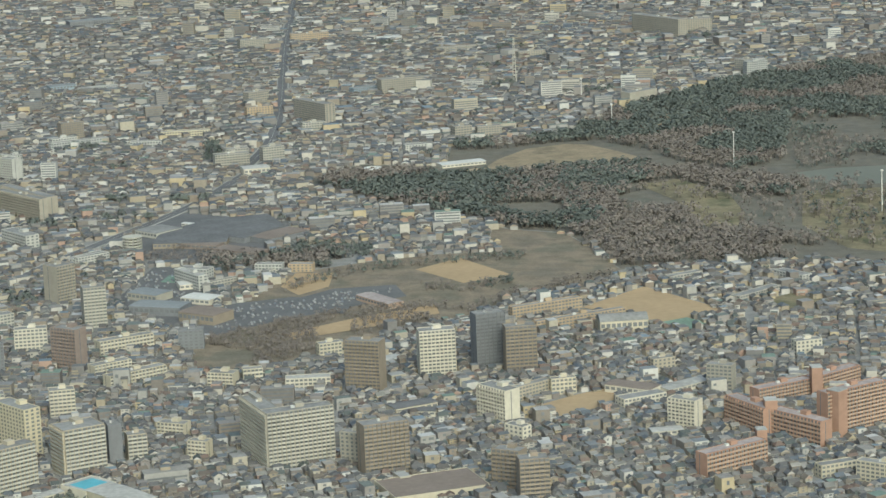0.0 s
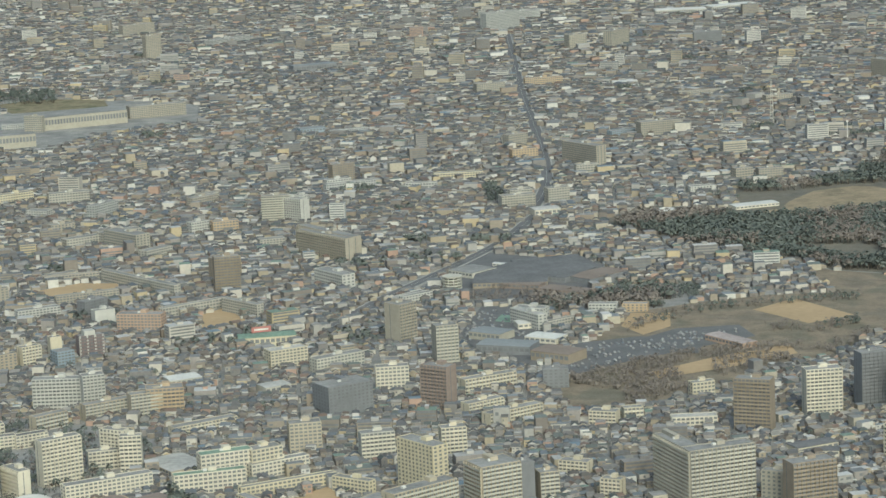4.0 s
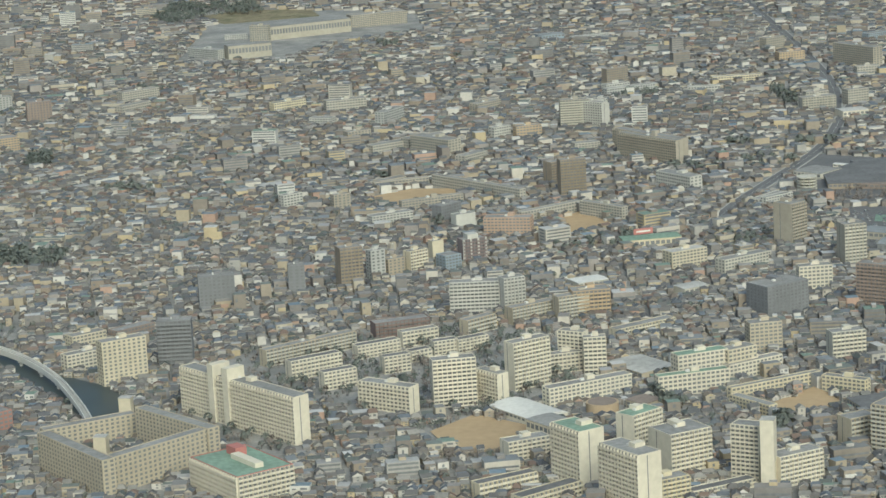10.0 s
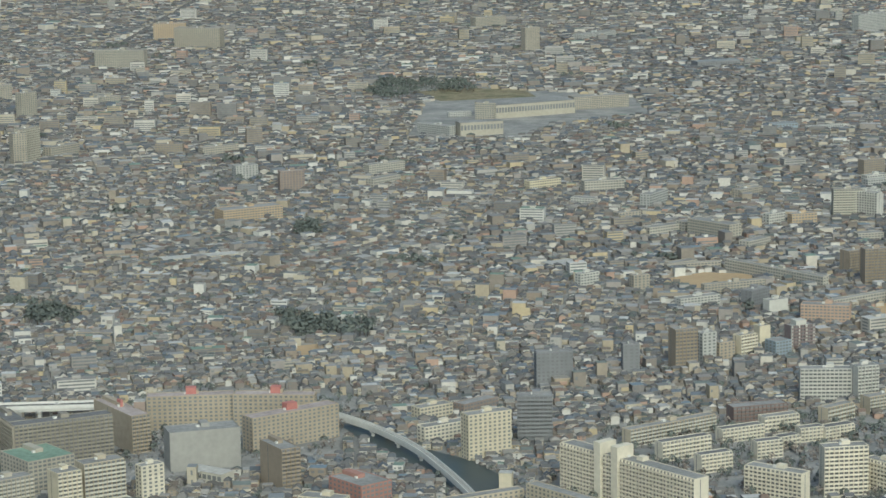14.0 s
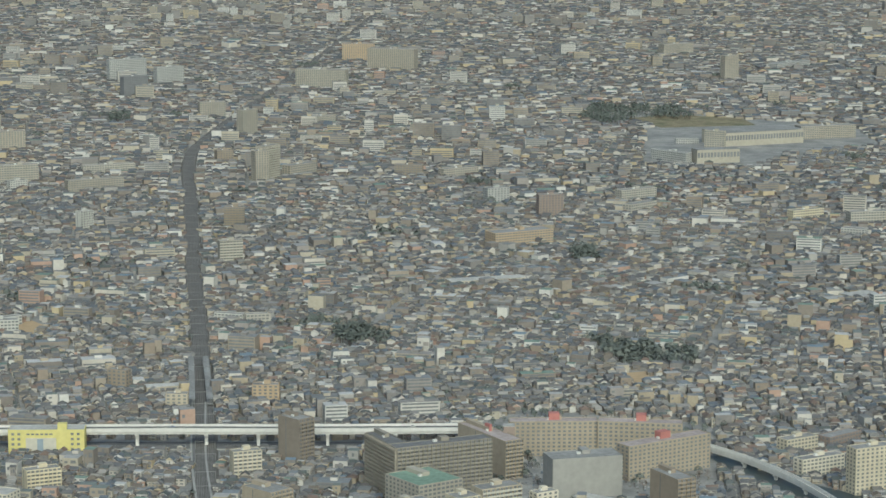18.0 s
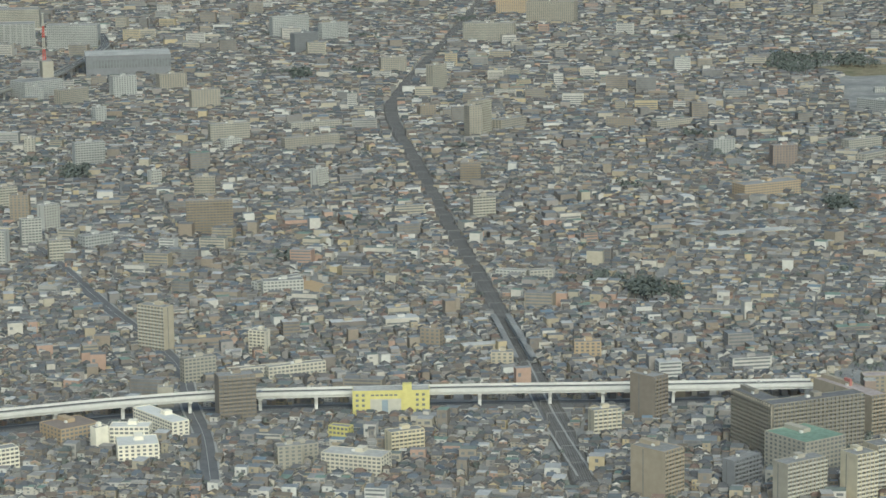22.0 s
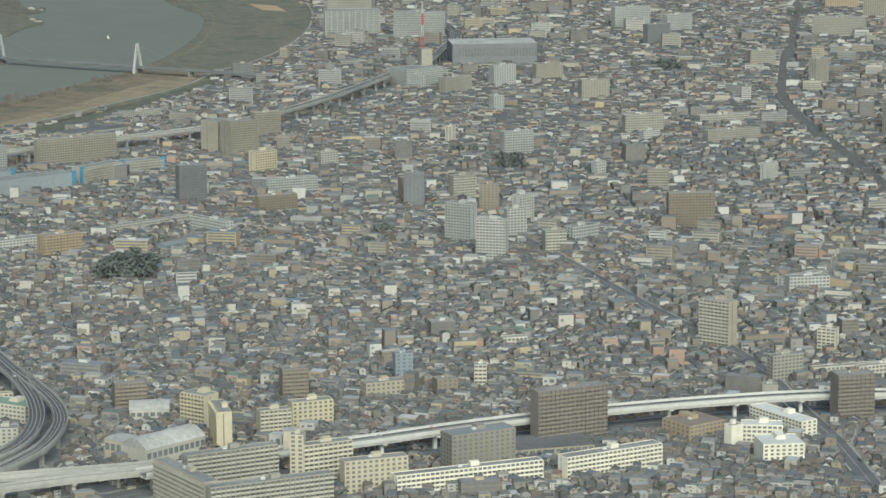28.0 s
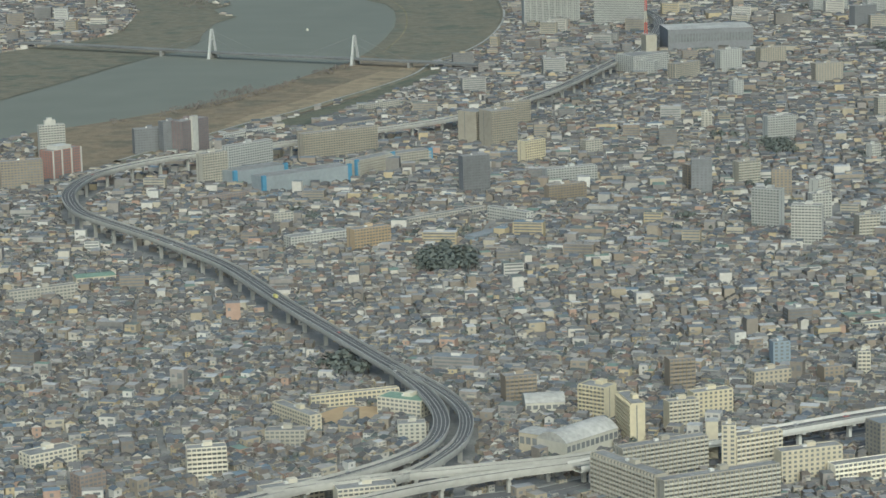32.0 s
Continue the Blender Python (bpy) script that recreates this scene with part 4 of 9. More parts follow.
def building(x, y, rot, w, d, h, wall, style="balcony", roof="roof_grey", name="apartment_building", label="", extra="", group=""):
    """A flat-roofed block: w along its front, d deep; the front faces -y before the turn."""
    n = max(1, round(h / STOREY))
    s = h / n
    block_rect(x, y, rot, w, d)
    built.append((x, y, rot, w, d))
    ob = thing(name, x, y, rot, label, name.replace("_", " ").split(" ")[-1], group)
    hw, hd = w / 2, d / 2
    mw = M[wall]
    shell = part("wall", boxes("wall", [(-hw, hw, -hd, hd, 0, h)], mw), ob)
    deck = part("roof", boxes("roof", [(-hw + 0.25, hw - 0.25, -hd + 0.25, hd - 0.25, h, h + 0.06)], M[roof]), ob)
    rim = 0.35
    part("parapet", boxes("parapet", [(-hw, hw, -hd, -hd + 0.2, h, h + rim), (-hw, hw, hd - 0.2, hd, h, h + rim), (-hw, -hw + 0.2, -hd + 0.2, hd - 0.2, h, h + rim), (hw - 0.2, hw, -hd + 0.2, hd - 0.2, h, h + rim)], M["roof_red"] if "rim" in extra else mw), ob)
    bay = 2.2 if style == "balcony" else 2.6 if style == "grid" else 2.3
    nb = max(1, round(w / bay))
    bw = w / nb
    if style == "balcony":
        me = shared(("bal", round(w, 1), wall), lambda: balcony_mesh(w, s, nb, wall))
        for k in range(n):
            part("balcony", me, ob, pose(0, -hd, k * s))
        if "side" in extra:
            me = shared(("bal", round(d, 1), wall), lambda: balcony_mesh(d, s, max(1, round(d / bay)), wall))
            for k in range(n):
                part("balcony", me, ob, pose(-hw, 0, k * s, 0, 0, -90))
                if "right" in extra:
                    part("balcony", me, ob, pose(hw, 0, k * s, 0, 0, 90))
        else:
            slit = shared(("slit", n, round(s, 2)), lambda: boxes("stair_window", [(-0.22, 0.22, -0.04, 0.02, s * 0.4, s * (n - 0.25))], M["glass"]))
            if (-620 - x) * math.cos(radians(rot)) - y * math.sin(radians(rot)) < 0:
                part("stair_window", slit, shell, pose(-hw, d * 0.12, 0, 0, 0, -90))
            else:
                part("stair_window", slit, shell, pose(hw, -d * 0.12, 0, 0, 0, 90))
    elif style in ("grid", "ribbon"):
        me = shared((style, round(w, 1), round(s, 2), wall), lambda: band_mesh(w, s, nb, wall, style == "ribbon"))
        for k in range(n):
            part("window_band", me, shell, pose(0, -hd, k * s))
        ns = max(1, round(d / 3.0))
        me = shared((style, round(d, 1), round(s, 2), wall), lambda: band_mesh(d, s, ns, wall, False))
        for k in range(n):
            if (-620 - x) * math.cos(radians(rot)) - y * math.sin(radians(rot)) < 0:
                part("window_band", me, shell, pose(-hw, 0, k * s, 0, 0, -90))
            else:
                part("window_band", me, shell, pose(hw, 0, k * s, 0, 0, 90))
    if n >= 4 and "bare" not in extra:
        pw = min(4.0, w * 0.25)
        px = hw * (0.45 if "right" in extra else -0.3 if "left" in extra else 0.1)
        part("penthouse", boxes("penthouse", [(px - pw / 2, px + pw / 2, 0, hd - 0.4, h + 0.06, h + 1.9)], mw), deck)
        part("water_tank", boxes("water_tank", [(-px - 0.9, -px + 0.9, 0.2, max(0.5, min(1.8, hd - 0.5)), h + 0.06, h + 1.0)], M["pale_concrete"]), deck)
    if "red" in extra:
        part("lift_house", boxes("lift_house", [(-hw * 0.1, hw * 0.14, -0.5, min(hd - 0.3, 4.0), h + 0.06, h + 3.4)], M["roof_red"]), ob, label="red painted lift house")
    if "gallery" in extra:
        part("lift_house", boxes("lift_house", [(-hw * 0.75, -hw * 0.35, hd * 0.1, hd * 0.5, h + 0.06, h + 3.6)], M["roof_red"]), ob, label="red painted lift house")
        part("gallery", boxes("gallery", [(-hw * 0.33, hw * 0.7, -hd * 0.1, hd * 0.2, h + 0.06, h + 2.2)], mw), ob)
    if "pool" in extra:
        part("pool", boxes("pool", [(-hw * 0.72, hw * 0.72, -hd * 0.62, hd * 0.62, h + 0.06, h + 0.16)], M["pool_water"]), ob, label="blue water of a rooftop pool")
    if "sheet" in extra:
        for sx in (-1, 1):
            part("sheeting", boxes("sheeting", [(sx * hw - 1.6, sx * hw + 1.6, -hd - 0.5, -hd + 1.6, 0, h + 1.2)], M["blue_sheet"]), ob, label="bright blue plastic sheeting")
    if "bays" in extra:
        me = boxes("fin", [(-0.5, 0.5, -2.4, 0, 0, h + 0.3)], mw)
        nf = max(2, round(w / 6.8))
        for k in range(nf + 1):
            part("fin", me, ob, pose(-hw + 0.5 + (w - 1.0) * k / nf, -hd, 0))
    if "stepped" in extra:
        part("upper_storey", boxes("upper_storey", [(-hw * 0.5, hw * 0.35, -hd * 0.4, hd - 0.3, h + 0.06, h + 3.8)], mw), ob)
        part("lift_house", boxes("lift_house", [(-hw * 0.3, hw * 0.1, -hd * 0.1, hd - 0.6, h + 3.8, h + 5.6)], mw), ob)
    if "ribs" in extra:
        me = boxes("pilaster", [(-0.55, 0.55, -0.7, 0, 0, h + 0.4)], M["haze_chalk"])
        for fx in (-0.96, -0.35, 0.3, 0.96):
            part("pilaster", me, ob, pose(hw * fx, -hd, 0), "white painted pilaster")
        part("crown", boxes("crown", [(-hw * 0.55, hw * 0.35, -hd + 0.5, hd - 1.0, h + 0.06, h + 3.0)], M["haze_chalk"]), ob, label="white roof house")
    if "core" in extra:
        for cx in (-0.2, -0.07):
            part("stair_tower", boxes("stair_tower", [(cx * w - 2.2, cx * w + 2.2, -hd - 1.8, hd, 0, h + 5.5)], mw), ob)
    return ob


def band_mesh(w, s, nb, wall, wide):
    """One storey's windows: a glass strip behind wall piers, with a sill course."""
    hw = w / 2
    v, f, ix = [], [], []

    def add(x0, x1, y0, y1, z0, z1, m):
        o = len(v)
        v.extend([(x0, y0, z0), (x1, y0, z0), (x1, y1, z0), (x0, y1, z0), (x0, y0, z1), (x1, y0, z1), (x1, y1, z1), (x0, y1, z1)])
        f.extend([tuple(o + i for i in q) for q in BOX_F])
        ix.extend([m] * 6)

    g = 0.14 if wide else 0.24
    add(-hw + 0.05, hw - 0.05, -0.05, 0.0, s * 0.32, s * 0.84, 1)
    for b in range(nb + 1):
        x = -hw + b * w / nb
        p = g * w / nb
        add(max(-hw, x - p), min(hw, x + p), -0.16, 0.0, s * 0.3, s * 0.86, 0)
    add(-hw, hw, -0.2, 0.0, s * 0.24, s * 0.3, 0)
    return mesh_of("window_band", v, f, [M[wall], M["glass"]], ix)


FINS = ("white", "cream", "grey", "pale", "haze_chalk", "haze_cream", "haze_grey", "slate")
FRONT = {"grey": "pale", "orange": "salmon", "beige": "pale", "pale": "white", "cream": "white"}


def balcony_mesh(w, s, nb, wall):
    """One storey's balcony: slab, parapet, dividers and the dark glazing behind."""
    hw = w / 2
    v, f, ix = [], [], []

    def add(x0, x1, y0, y1, z0, z1, m):
        o = len(v)
        v.extend([(x0, y0, z0), (x1, y0, z0), (x1, y1, z0), (x0, y1, z0), (x0, y0, z1), (x1, y0, z1), (x1, y1, z1), (x0, y1, z1)])
        f.extend([tuple(o + i for i in q) for q in BOX_F])
        ix.extend([m] * 6)

    add(-hw, hw, -0.9, 0, 0, 0.12, 0)
    add(-hw, hw, -0.96, -0.88, 0.0, s * 0.5, 2)
    for b in range(nb + 1):
        x = -hw + b * w / nb
        q, y0 = (0.16, -0.87) if b in (0, nb) else (0.14, -1.02) if wall in FINS else (0.08, -0.87)
        add(max(-hw, x - q), min(hw, x + q), y0, 0, 0.12, s, 0)
    for b in range(nb):
        x = -hw + (b + 0.5) * w / nb
        add(x - w / nb * 0.42, x + w / nb * 0.4, -0.04, 0.02, 0.14, s * 0.9, 1)
    return mesh_of("balcony", v, f, [M[wall], M["glass"], M[FRONT.get(wall, wall)]], ix)


def shed(x, y, rot, w, d, h, wall, roof="roof_grey", arch=0.0, name="hall", label=""):
    """A wide low hall with a vaulted or ridged roof."""
    block_rect(x, y, rot, w, d)
    built.append((x, y, rot, w, d))
    ob = thing(name, x, y, rot, label, name.replace("_", " ").split(" ")[-1])
    hw, hd = w / 2, d / 2
    part("wall", boxes("wall", [(-hw, hw, -hd, hd, 0, h)], M[wall]), ob)
    k = 9
    arch = max(arch, 0.25)
    v, f = [], []
    for xx in (-hw - 0.2, hw + 0.2):
        for i in range(k):
            u = -1 + 2 * i / (k - 1)
            v.append((xx, u * (hd + 0.2), h + 0.03 + arch * (1 - u * u)))
        v += [(xx, hd + 0.2, h - 0.05), (xx, -hd - 0.2, h - 0.05)]
    n = k + 2
    f = [(i, n + i, n + (i + 1) % n, (i + 1) % n) for i in range(n)] + [tuple(range(n)), tuple(range(2 * n - 1, n - 1, -1))]
    part("roof", mesh_of("roof", v, f, [M[roof]]), ob)
    nb = max(2, int(w / 3))
    for b in range(nb):
        part("window", shared(("shedwin", round(w / nb, 1), round(h, 1)), lambda: boxes("window", [(-w / nb * 0.36, w / nb * 0.36, -0.04, 0.02, h * 0.45, h * 0.8)], M["glass"])), ob, pose(-hw + (b + 0.5) * w / nb, -hd, 0))
    return ob


# beyond some 1500 m the walls take the haze-toned copies of their paint
building(-208.5, 1174.9, 29.0, 32.8, 9.0, 28.1, "grey", "balcony", "roof_grey", "apartment_building", "grey apartment block with balconies, 15 storeys", "side")
building(-228.0, 1185.6, 29.0, 9.0, 28.5, 28.1, "grey", "balcony", "roof_grey", "apartment_building", "grey apartment wing with balconies, 15 storeys", "side")
building(-410.3, 1519.9, 51.6, 13.5, 12.8, 24.4, "haze_beige", "balcony", "roof_grey", "apartment_building", "beige apartment block with balconies, 13 storeys", "")
building(-375.6, 1463.4, 22.9, 13.1, 10.7, 23.3, "grey", "balcony", "roof_grey", "apartment_building", "grey apartment block with balconies, 12 storeys", "")
building(-364.6, 1362.6, -25.4, 16.9, 9.0, 23.0, "redbrown", "balcony", "roof_grey", "apartment_building", "reddish brown apartment block with balconies, 12 storeys", "")
building(-343.5, 1400.1, 37.3, 32.5, 7.0, 8.3, "cream", "balcony", "roof_grey", "apartment_building", "cream apartment block with balconies, 4 storeys", "")
building(-321.6, 1329.9, 43.7, 34.6, 7.0, 7.3, "cream", "balcony", "roof_grey", "apartment_building", "cream apartment block with balconies, 4 storeys", "")
building(-273.0, 1324.1, -11.7, 14.4, 8.0, 7.3, "cream", "balcony", "roof_grey", "apartment_building", "cream apartment block with balconies, 4 storeys", "")
building(-167.2, 1164.7, 27.3, 21.8, 10.0, 24.2, "brown", "balcony", "roof_grey", "apartment_building", "brown apartment block with balconies, 13 storeys", "")
building(-182.4, 1179.1, -19.5, 12.5, 6.0, 15.3, "grey", "grid", "roof_grey", "apartment_building", "grey concrete block with window rows, 8 storeys", "")
building(-195.8, 1314.2, -13.7, 19.1, 9.0, 26.2, "brown", "balcony", "roof_grey", "apartment_building", "brown apartment block with balconies, 14 storeys", "")
building(-162.0, 1340.7, 16.1, 19.2, 9.0, 25.0, "white", "balcony", "roof_grey", "apartment_building", "white apartment block with balconies, 13 storeys", "")
building(-136.2, 1357.8, 25.0, 16.5, 9.0, 29.8, "dark", "balcony", "roof_grey", "apartment_building", "dark apartment block with balconies, 16 storeys", "")
building(-118.4, 1346.6, 14.8, 16.5, 9.0, 25.3, "brown", "balcony", "roof_grey", "apartment_building", "brown apartment block with balconies, 13 storeys", "")
building(-114.3, 1476.1, 33.3, 45.6, 5.0, 7.6, "tan", "ribbon", "roof_grey", "school_building", "tan concrete block with window rows, 4 storeys", "")
building(-93.1, 1446.2, 33.5, 57.5, 5.0, 7.1, "tan", "ribbon", "roof_grey", "school_building", "tan concrete block with window rows, 4 storeys", "")
shed(-68.7, 1438.2, 12.0, 27.0, 14.0, 6.5, "cream", "roof_grey", 2.8, "hall", "low cream hall with a wide roof")
building(-111.5, 1292.3, 46.5, 31.1, 5.0, 7.3, "beige", "ribbon", "roof_grey", "school_building", "beige concrete block with window rows, 4 storeys", "")
building(-93.2, 1301.5, 18.1, 13.0, 5.0, 8.3, "cream", "ribbon", "roof_grey", "school_building", "cream concrete block with window rows, 4 storeys", "")
building(-121.3, 1251.4, -43.7, 21.0, 9.0, 17.3, "white", "balcony", "roof_grey", "apartment_building", "white apartment block with balconies, 9 storeys", "")
building(-29.8, 1236.5, -30.4, 15.2, 7.0, 14.4, "white", "balcony", "roof_grey", "apartment_building", "white apartment block with balconies, 8 storeys", "")
building(17.0, 1285.3, 37.1, 34.6, 7.0, 8.7, "orange", "balcony", "roof_pink", "apartment_building", "orange apartment block with balconies, 5 storeys", "", "orange estate slabs")
building(42.3, 1307.5, 46.6, 34.5, 7.0, 8.8, "orange", "balcony", "roof_pink", "apartment_building", "orange apartment block with balconies, 5 storeys", "", "orange estate slabs")
building(1.5, 1234.0, -53.9, 31.3, 7.0, 13.3, "orange", "balcony", "roof_pink", "apartment_building", "orange apartment block with balconies, 7 storeys", "", "orange estate slabs")
building(24.8, 1213.8, -45.1, 33.2, 7.0, 12.2, "orange", "balcony", "roof_pink", "apartment_building", "orange apartment block with balconies, 6 storeys", "", "orange estate slabs")
building(49.0, 1227.3, 39.7, 37.4, 7.0, 22.3, "orange", "balcony", "roof_pink", "apartment_building", "orange apartment block with balconies, 12 storeys", "", "orange estate slabs")
building(-7.7, 1162.6, 41.5, 36.3, 7.0, 11.9, "orange", "balcony", "roof_pink", "apartment_building", "orange apartment block with balconies, 6 storeys", "", "orange estate slabs")
building(-94.6, 1121.2, 13.9, 13.4, 9.0, 19.4, "brown", "balcony", "roof_grey", "apartment_building", "brown apartment block with balconies, 10 storeys", "")
building(-106.8, 1142.3, -20.5, 13.7, 8.0, 17.2, "brown", "balcony", "roof_grey", "apartment_building", "brown apartment block with balconies, 9 storeys", "")
building(38.8, 1155.6, 28.7, 17.8, 6.0, 6.0, "cream", "ribbon", "roof_grey", "school_building", "cream concrete block with window rows, 3 storeys", "")
building(59.3, 1143.4, -30.1, 23.6, 6.0, 9.2, "cream", "ribbon", "roof_grey", "school_building", "cream concrete block with window rows, 5 storeys", "")
building(-824.2, 2565.6, 28.1, 57.5, 15.0, 12.4, "haze_beige", "ribbon", "roof_grey", "office_building", "beige concrete block with window rows, 7 storeys", "")
shed(-889.7, 2513.6, 34.5, 87.7, 40.0, 13.2, "grey", "roof_grey", 0.4, "hall", "low grey hall with a wide roof")
shed(-911.3, 2366.2, 27.1, 40.8, 15.0, 12.6, "grey", "roof_grey", 0.4, "hall", "low grey hall with a wide roof")
building(-951.1, 2366.8, -35.3, 42.0, 8.0, 9.1, "haze_grey", "ribbon", "roof_grey", "office_building", "pale grey concrete block with window rows, 5 storeys", "")
building(-950.0, 2491.3, 20.6, 22.0, 6.0, 5.0, "haze_grey", "ribbon", "roof_grey", "office_building", "pale grey concrete block with window rows, 3 storeys", "")
building(-921.1, 2468.3, -11.5, 19.4, 5.0, 15.9, "grey", "ribbon", "roof_grey", "office_building", "grey concrete block with window rows, 8 storeys", "")
building(-563.7, 1944.3, -31.2, 32.4, 7.0, 18.6, "haze_chalk", "balcony", "roof_grey", "apartment_building", "white apartment block with balconies, 10 storeys", "")
building(-508.2, 1797.5, -43.3, 58.8, 6.0, 16.6, "haze_beige", "balcony", "roof_grey", "apartment_building", "beige apartment block with balconies, 9 storeys", "")
building(-551.3, 1676.2, 21.3, 16.9, 8.0, 24.4, "brown", "balcony", "roof_grey", "apartment_building", "brown apartment block with balconies, 13 storeys", "")
building(-669.6, 1718.0, 25.5, 37.7, 5.0, 5.4, "haze_beige", "ribbon", "roof_grey", "school_building", "beige concrete block with window rows, 3 storeys", "")
building(-614.4, 1692.3, -41.7, 87.5, 5.0, 7.8, "haze_cream", "ribbon", "roof_grey", "school_building", "pale concrete block with window rows, 4 storeys", "")
building(-639.0, 1648.1, 31.3, 42.7, 5.0, 6.7, "haze_beige", "ribbon", "roof_grey", "school_building", "beige concrete block with window rows, 4 storeys", "")
building(-560.2, 1613.1, 44.0, 46.1, 5.0, 6.2, "haze_cream", "ribbon", "roof_grey", "school_building", "pale concrete block with window rows, 3 storeys", "")
building(-525.3, 1604.9, -39.7, 36.5, 5.0, 8.8, "haze_cream", "ribbon", "roof_grey", "school_building", "pale concrete block with window rows, 5 storeys", "")
building(-579.1, 1559.5, -4.7, 28.8, 10.0, 11.3, "salmon", "ribbon", "roof_grey", "office_building", "salmon concrete block with window rows, 6 storeys", "")
shed(-491.4, 1517.3, 16.7, 34.4, 14.0, 6.2, "yellowcream", "roof_green", 0.4, "hall", "low yellowcream hall with a wide roof")
building(-348.6, 1198.2, -42.8, 27.2, 9.0, 24.7, "yellowcream", "grid", "roof_grey", "office_building", "cream yellow concrete block with window rows, 13 storeys", "")
building(-653.9, 1148.6, -41.5, 87.4, 8.0, 22.1, "white", "balcony", "roof_grey", "apartment_building", "white apartment block with balconies, 12 storeys", "core", "white estate slabs")
building(-732.3, 1229.3, 36.2, 23.1, 8.0, 22.3, "cream", "grid", "roof_grey", "apartment_building", "cream concrete block with window rows, 12 storeys", "")
building(-713.0, 1260.7, 8.8, 17.3, 9.0, 23.7, "dark", "balcony", "roof_grey", "apartment_building", "dark apartment block with balconies, 12 storeys", "")
building(-638.7, 1237.8, 38.6, 28.1, 6.0, 9.7, "white", "balcony", "roof_dark", "apartment_building", "white apartment block with balconies, 5 storeys", "bare", "white estate slabs")
building(-622.7, 1214.9, 35.3, 17.2, 6.0, 9.0, "white", "balcony", "roof_dark", "apartment_building", "white apartment block with balconies, 5 storeys", "bare", "white estate slabs")
building(-613.7, 1274.9, 35.3, 24.0, 6.0, 7.0, "white", "balcony", "roof_dark", "apartment_building", "white apartment block with balconies, 4 storeys", "bare", "white estate slabs")
building(-595.8, 1296.2, 33.0, 20.0, 6.0, 8.0, "white", "balcony", "roof_grey", "apartment_building", "white apartment block with balconies, 4 storeys", "bare", "white estate slabs")
building(-599.1, 1242.8, 30.8, 13.9, 6.0, 8.6, "white", "balcony", "roof_dark", "apartment_building", "white apartment block with balconies, 5 storeys", "bare", "white estate slabs")
building(-590.7, 1263.8, 38.6, 11.9, 6.0, 5.8, "white", "balcony", "roof_dark", "apartment_building", "white apartment block with balconies, 3 storeys", "bare", "white estate slabs")
building(-579.9, 1277.5, 29.1, 13.0, 6.0, 7.0, "white", "balcony", "roof_dark", "apartment_building", "white apartment block with balconies, 4 storeys", "bare", "white estate slabs")
building(-567.3, 1283.5, 37.9, 17.6, 6.0, 6.7, "white", "balcony", "roof_dark", "apartment_building", "white apartment block with balconies, 4 storeys", "bare", "white estate slabs")
building(-568.0, 1319.5, 49.0, 19.9, 6.0, 8.1, "beige", "balcony", "roof_grey", "apartment_building", "beige apartment block with balconies, 4 storeys", "bare")
building(-648.2, 1273.6, 43.5, 53.9, 6.0, 8.7, "beige", "balcony", "roof_grey", "apartment_building", "beige apartment block with balconies, 5 storeys", "")
building(-607.4, 1312.6, 26.2, 29.4, 9.0, 9.2, "umber", "balcony", "roof_grey", "office_building", "dark reddish brown block with balconies, 5 storeys", "bare")
building(-591.1, 1174.4, -27.6, 29.5, 7.0, 12.9, "white", "balcony", "roof_grey", "apartment_building", "white apartment block with balconies, 7 storeys", "", "white estate slabs")
building(-561.7, 1181.3, 18.2, 20.5, 8.0, 22.8, "white", "balcony", "roof_grey", "apartment_building", "white apartment block with balconies, 12 storeys", "", "white estate slabs")
building(-544.3, 1186.7, -43.4, 16.8, 6.0, 14.8, "white", "balcony", "roof_grey", "apartment_building", "white apartment block with balconies, 8 storeys", "", "white estate slabs")
building(-530.5, 1212.4, 42.0, 21.4, 7.0, 23.2, "white", "balcony", "roof_grey", "apartment_building", "white apartment block with balconies, 12 storeys", "", "white estate slabs")
building(-511.7, 1247.7, -21.9, 13.5, 6.0, 18.2, "white", "balcony", "roof_grey", "apartment_building", "white apartment block with balconies, 10 storeys", "", "white estate slabs")
building(-500.5, 1236.0, 9.0, 10.9, 6.0, 18.0, "white", "balcony", "roof_grey", "apartment_building", "white apartment block with balconies, 9 storeys", "", "white estate slabs")
building(-515.5, 1239.0, 24.5, 16.6, 6.0, 9.6, "white", "balcony", "roof_grey", "apartment_building", "white apartment block with balconies, 5 storeys", "", "white estate slabs")
building(-603.2, 1468.2, 41.2, 10.8, 9.8, 8.8, "blue", "ribbon", "roof_grey", "office_building", "light blue office block among houses, 5 storeys", "bare")

# own cool white here, in the tone that serves distant haze
building(-573.5, 1361.2, 7.0, 28.5, 8.0, 17.6, "haze_chalk", "balcony", "roof_grey", "apartment_building", "pale grey apartment block with balconies, 9 storeys", "")
building(-554.5, 1359.2, 29.0, 12.2, 8.0, 20.0, "haze_chalk", "balcony", "roof_grey", "apartment_building", "pale grey apartment block with balconies, 11 storeys", "")
building(-543.4, 1344.3, 40.0, 27.4, 7.0, 8.8, "beige", "balcony", "roof_grey", "apartment_building", "beige apartment block with balconies, 5 storeys", "")
building(-517.3, 1349.5, 31.3, 29.1, 7.0, 12.8, "beige", "balcony", "roof_grey", "apartment_building", "beige apartment block with balconies, 7 storeys", "")
building(-653.3, 1425.8, 26.8, 13.1, 9.9, 23.6, "brown", "balcony", "roof_grey", "apartment_building", "brown apartment block with balconies, 14 storeys", "")
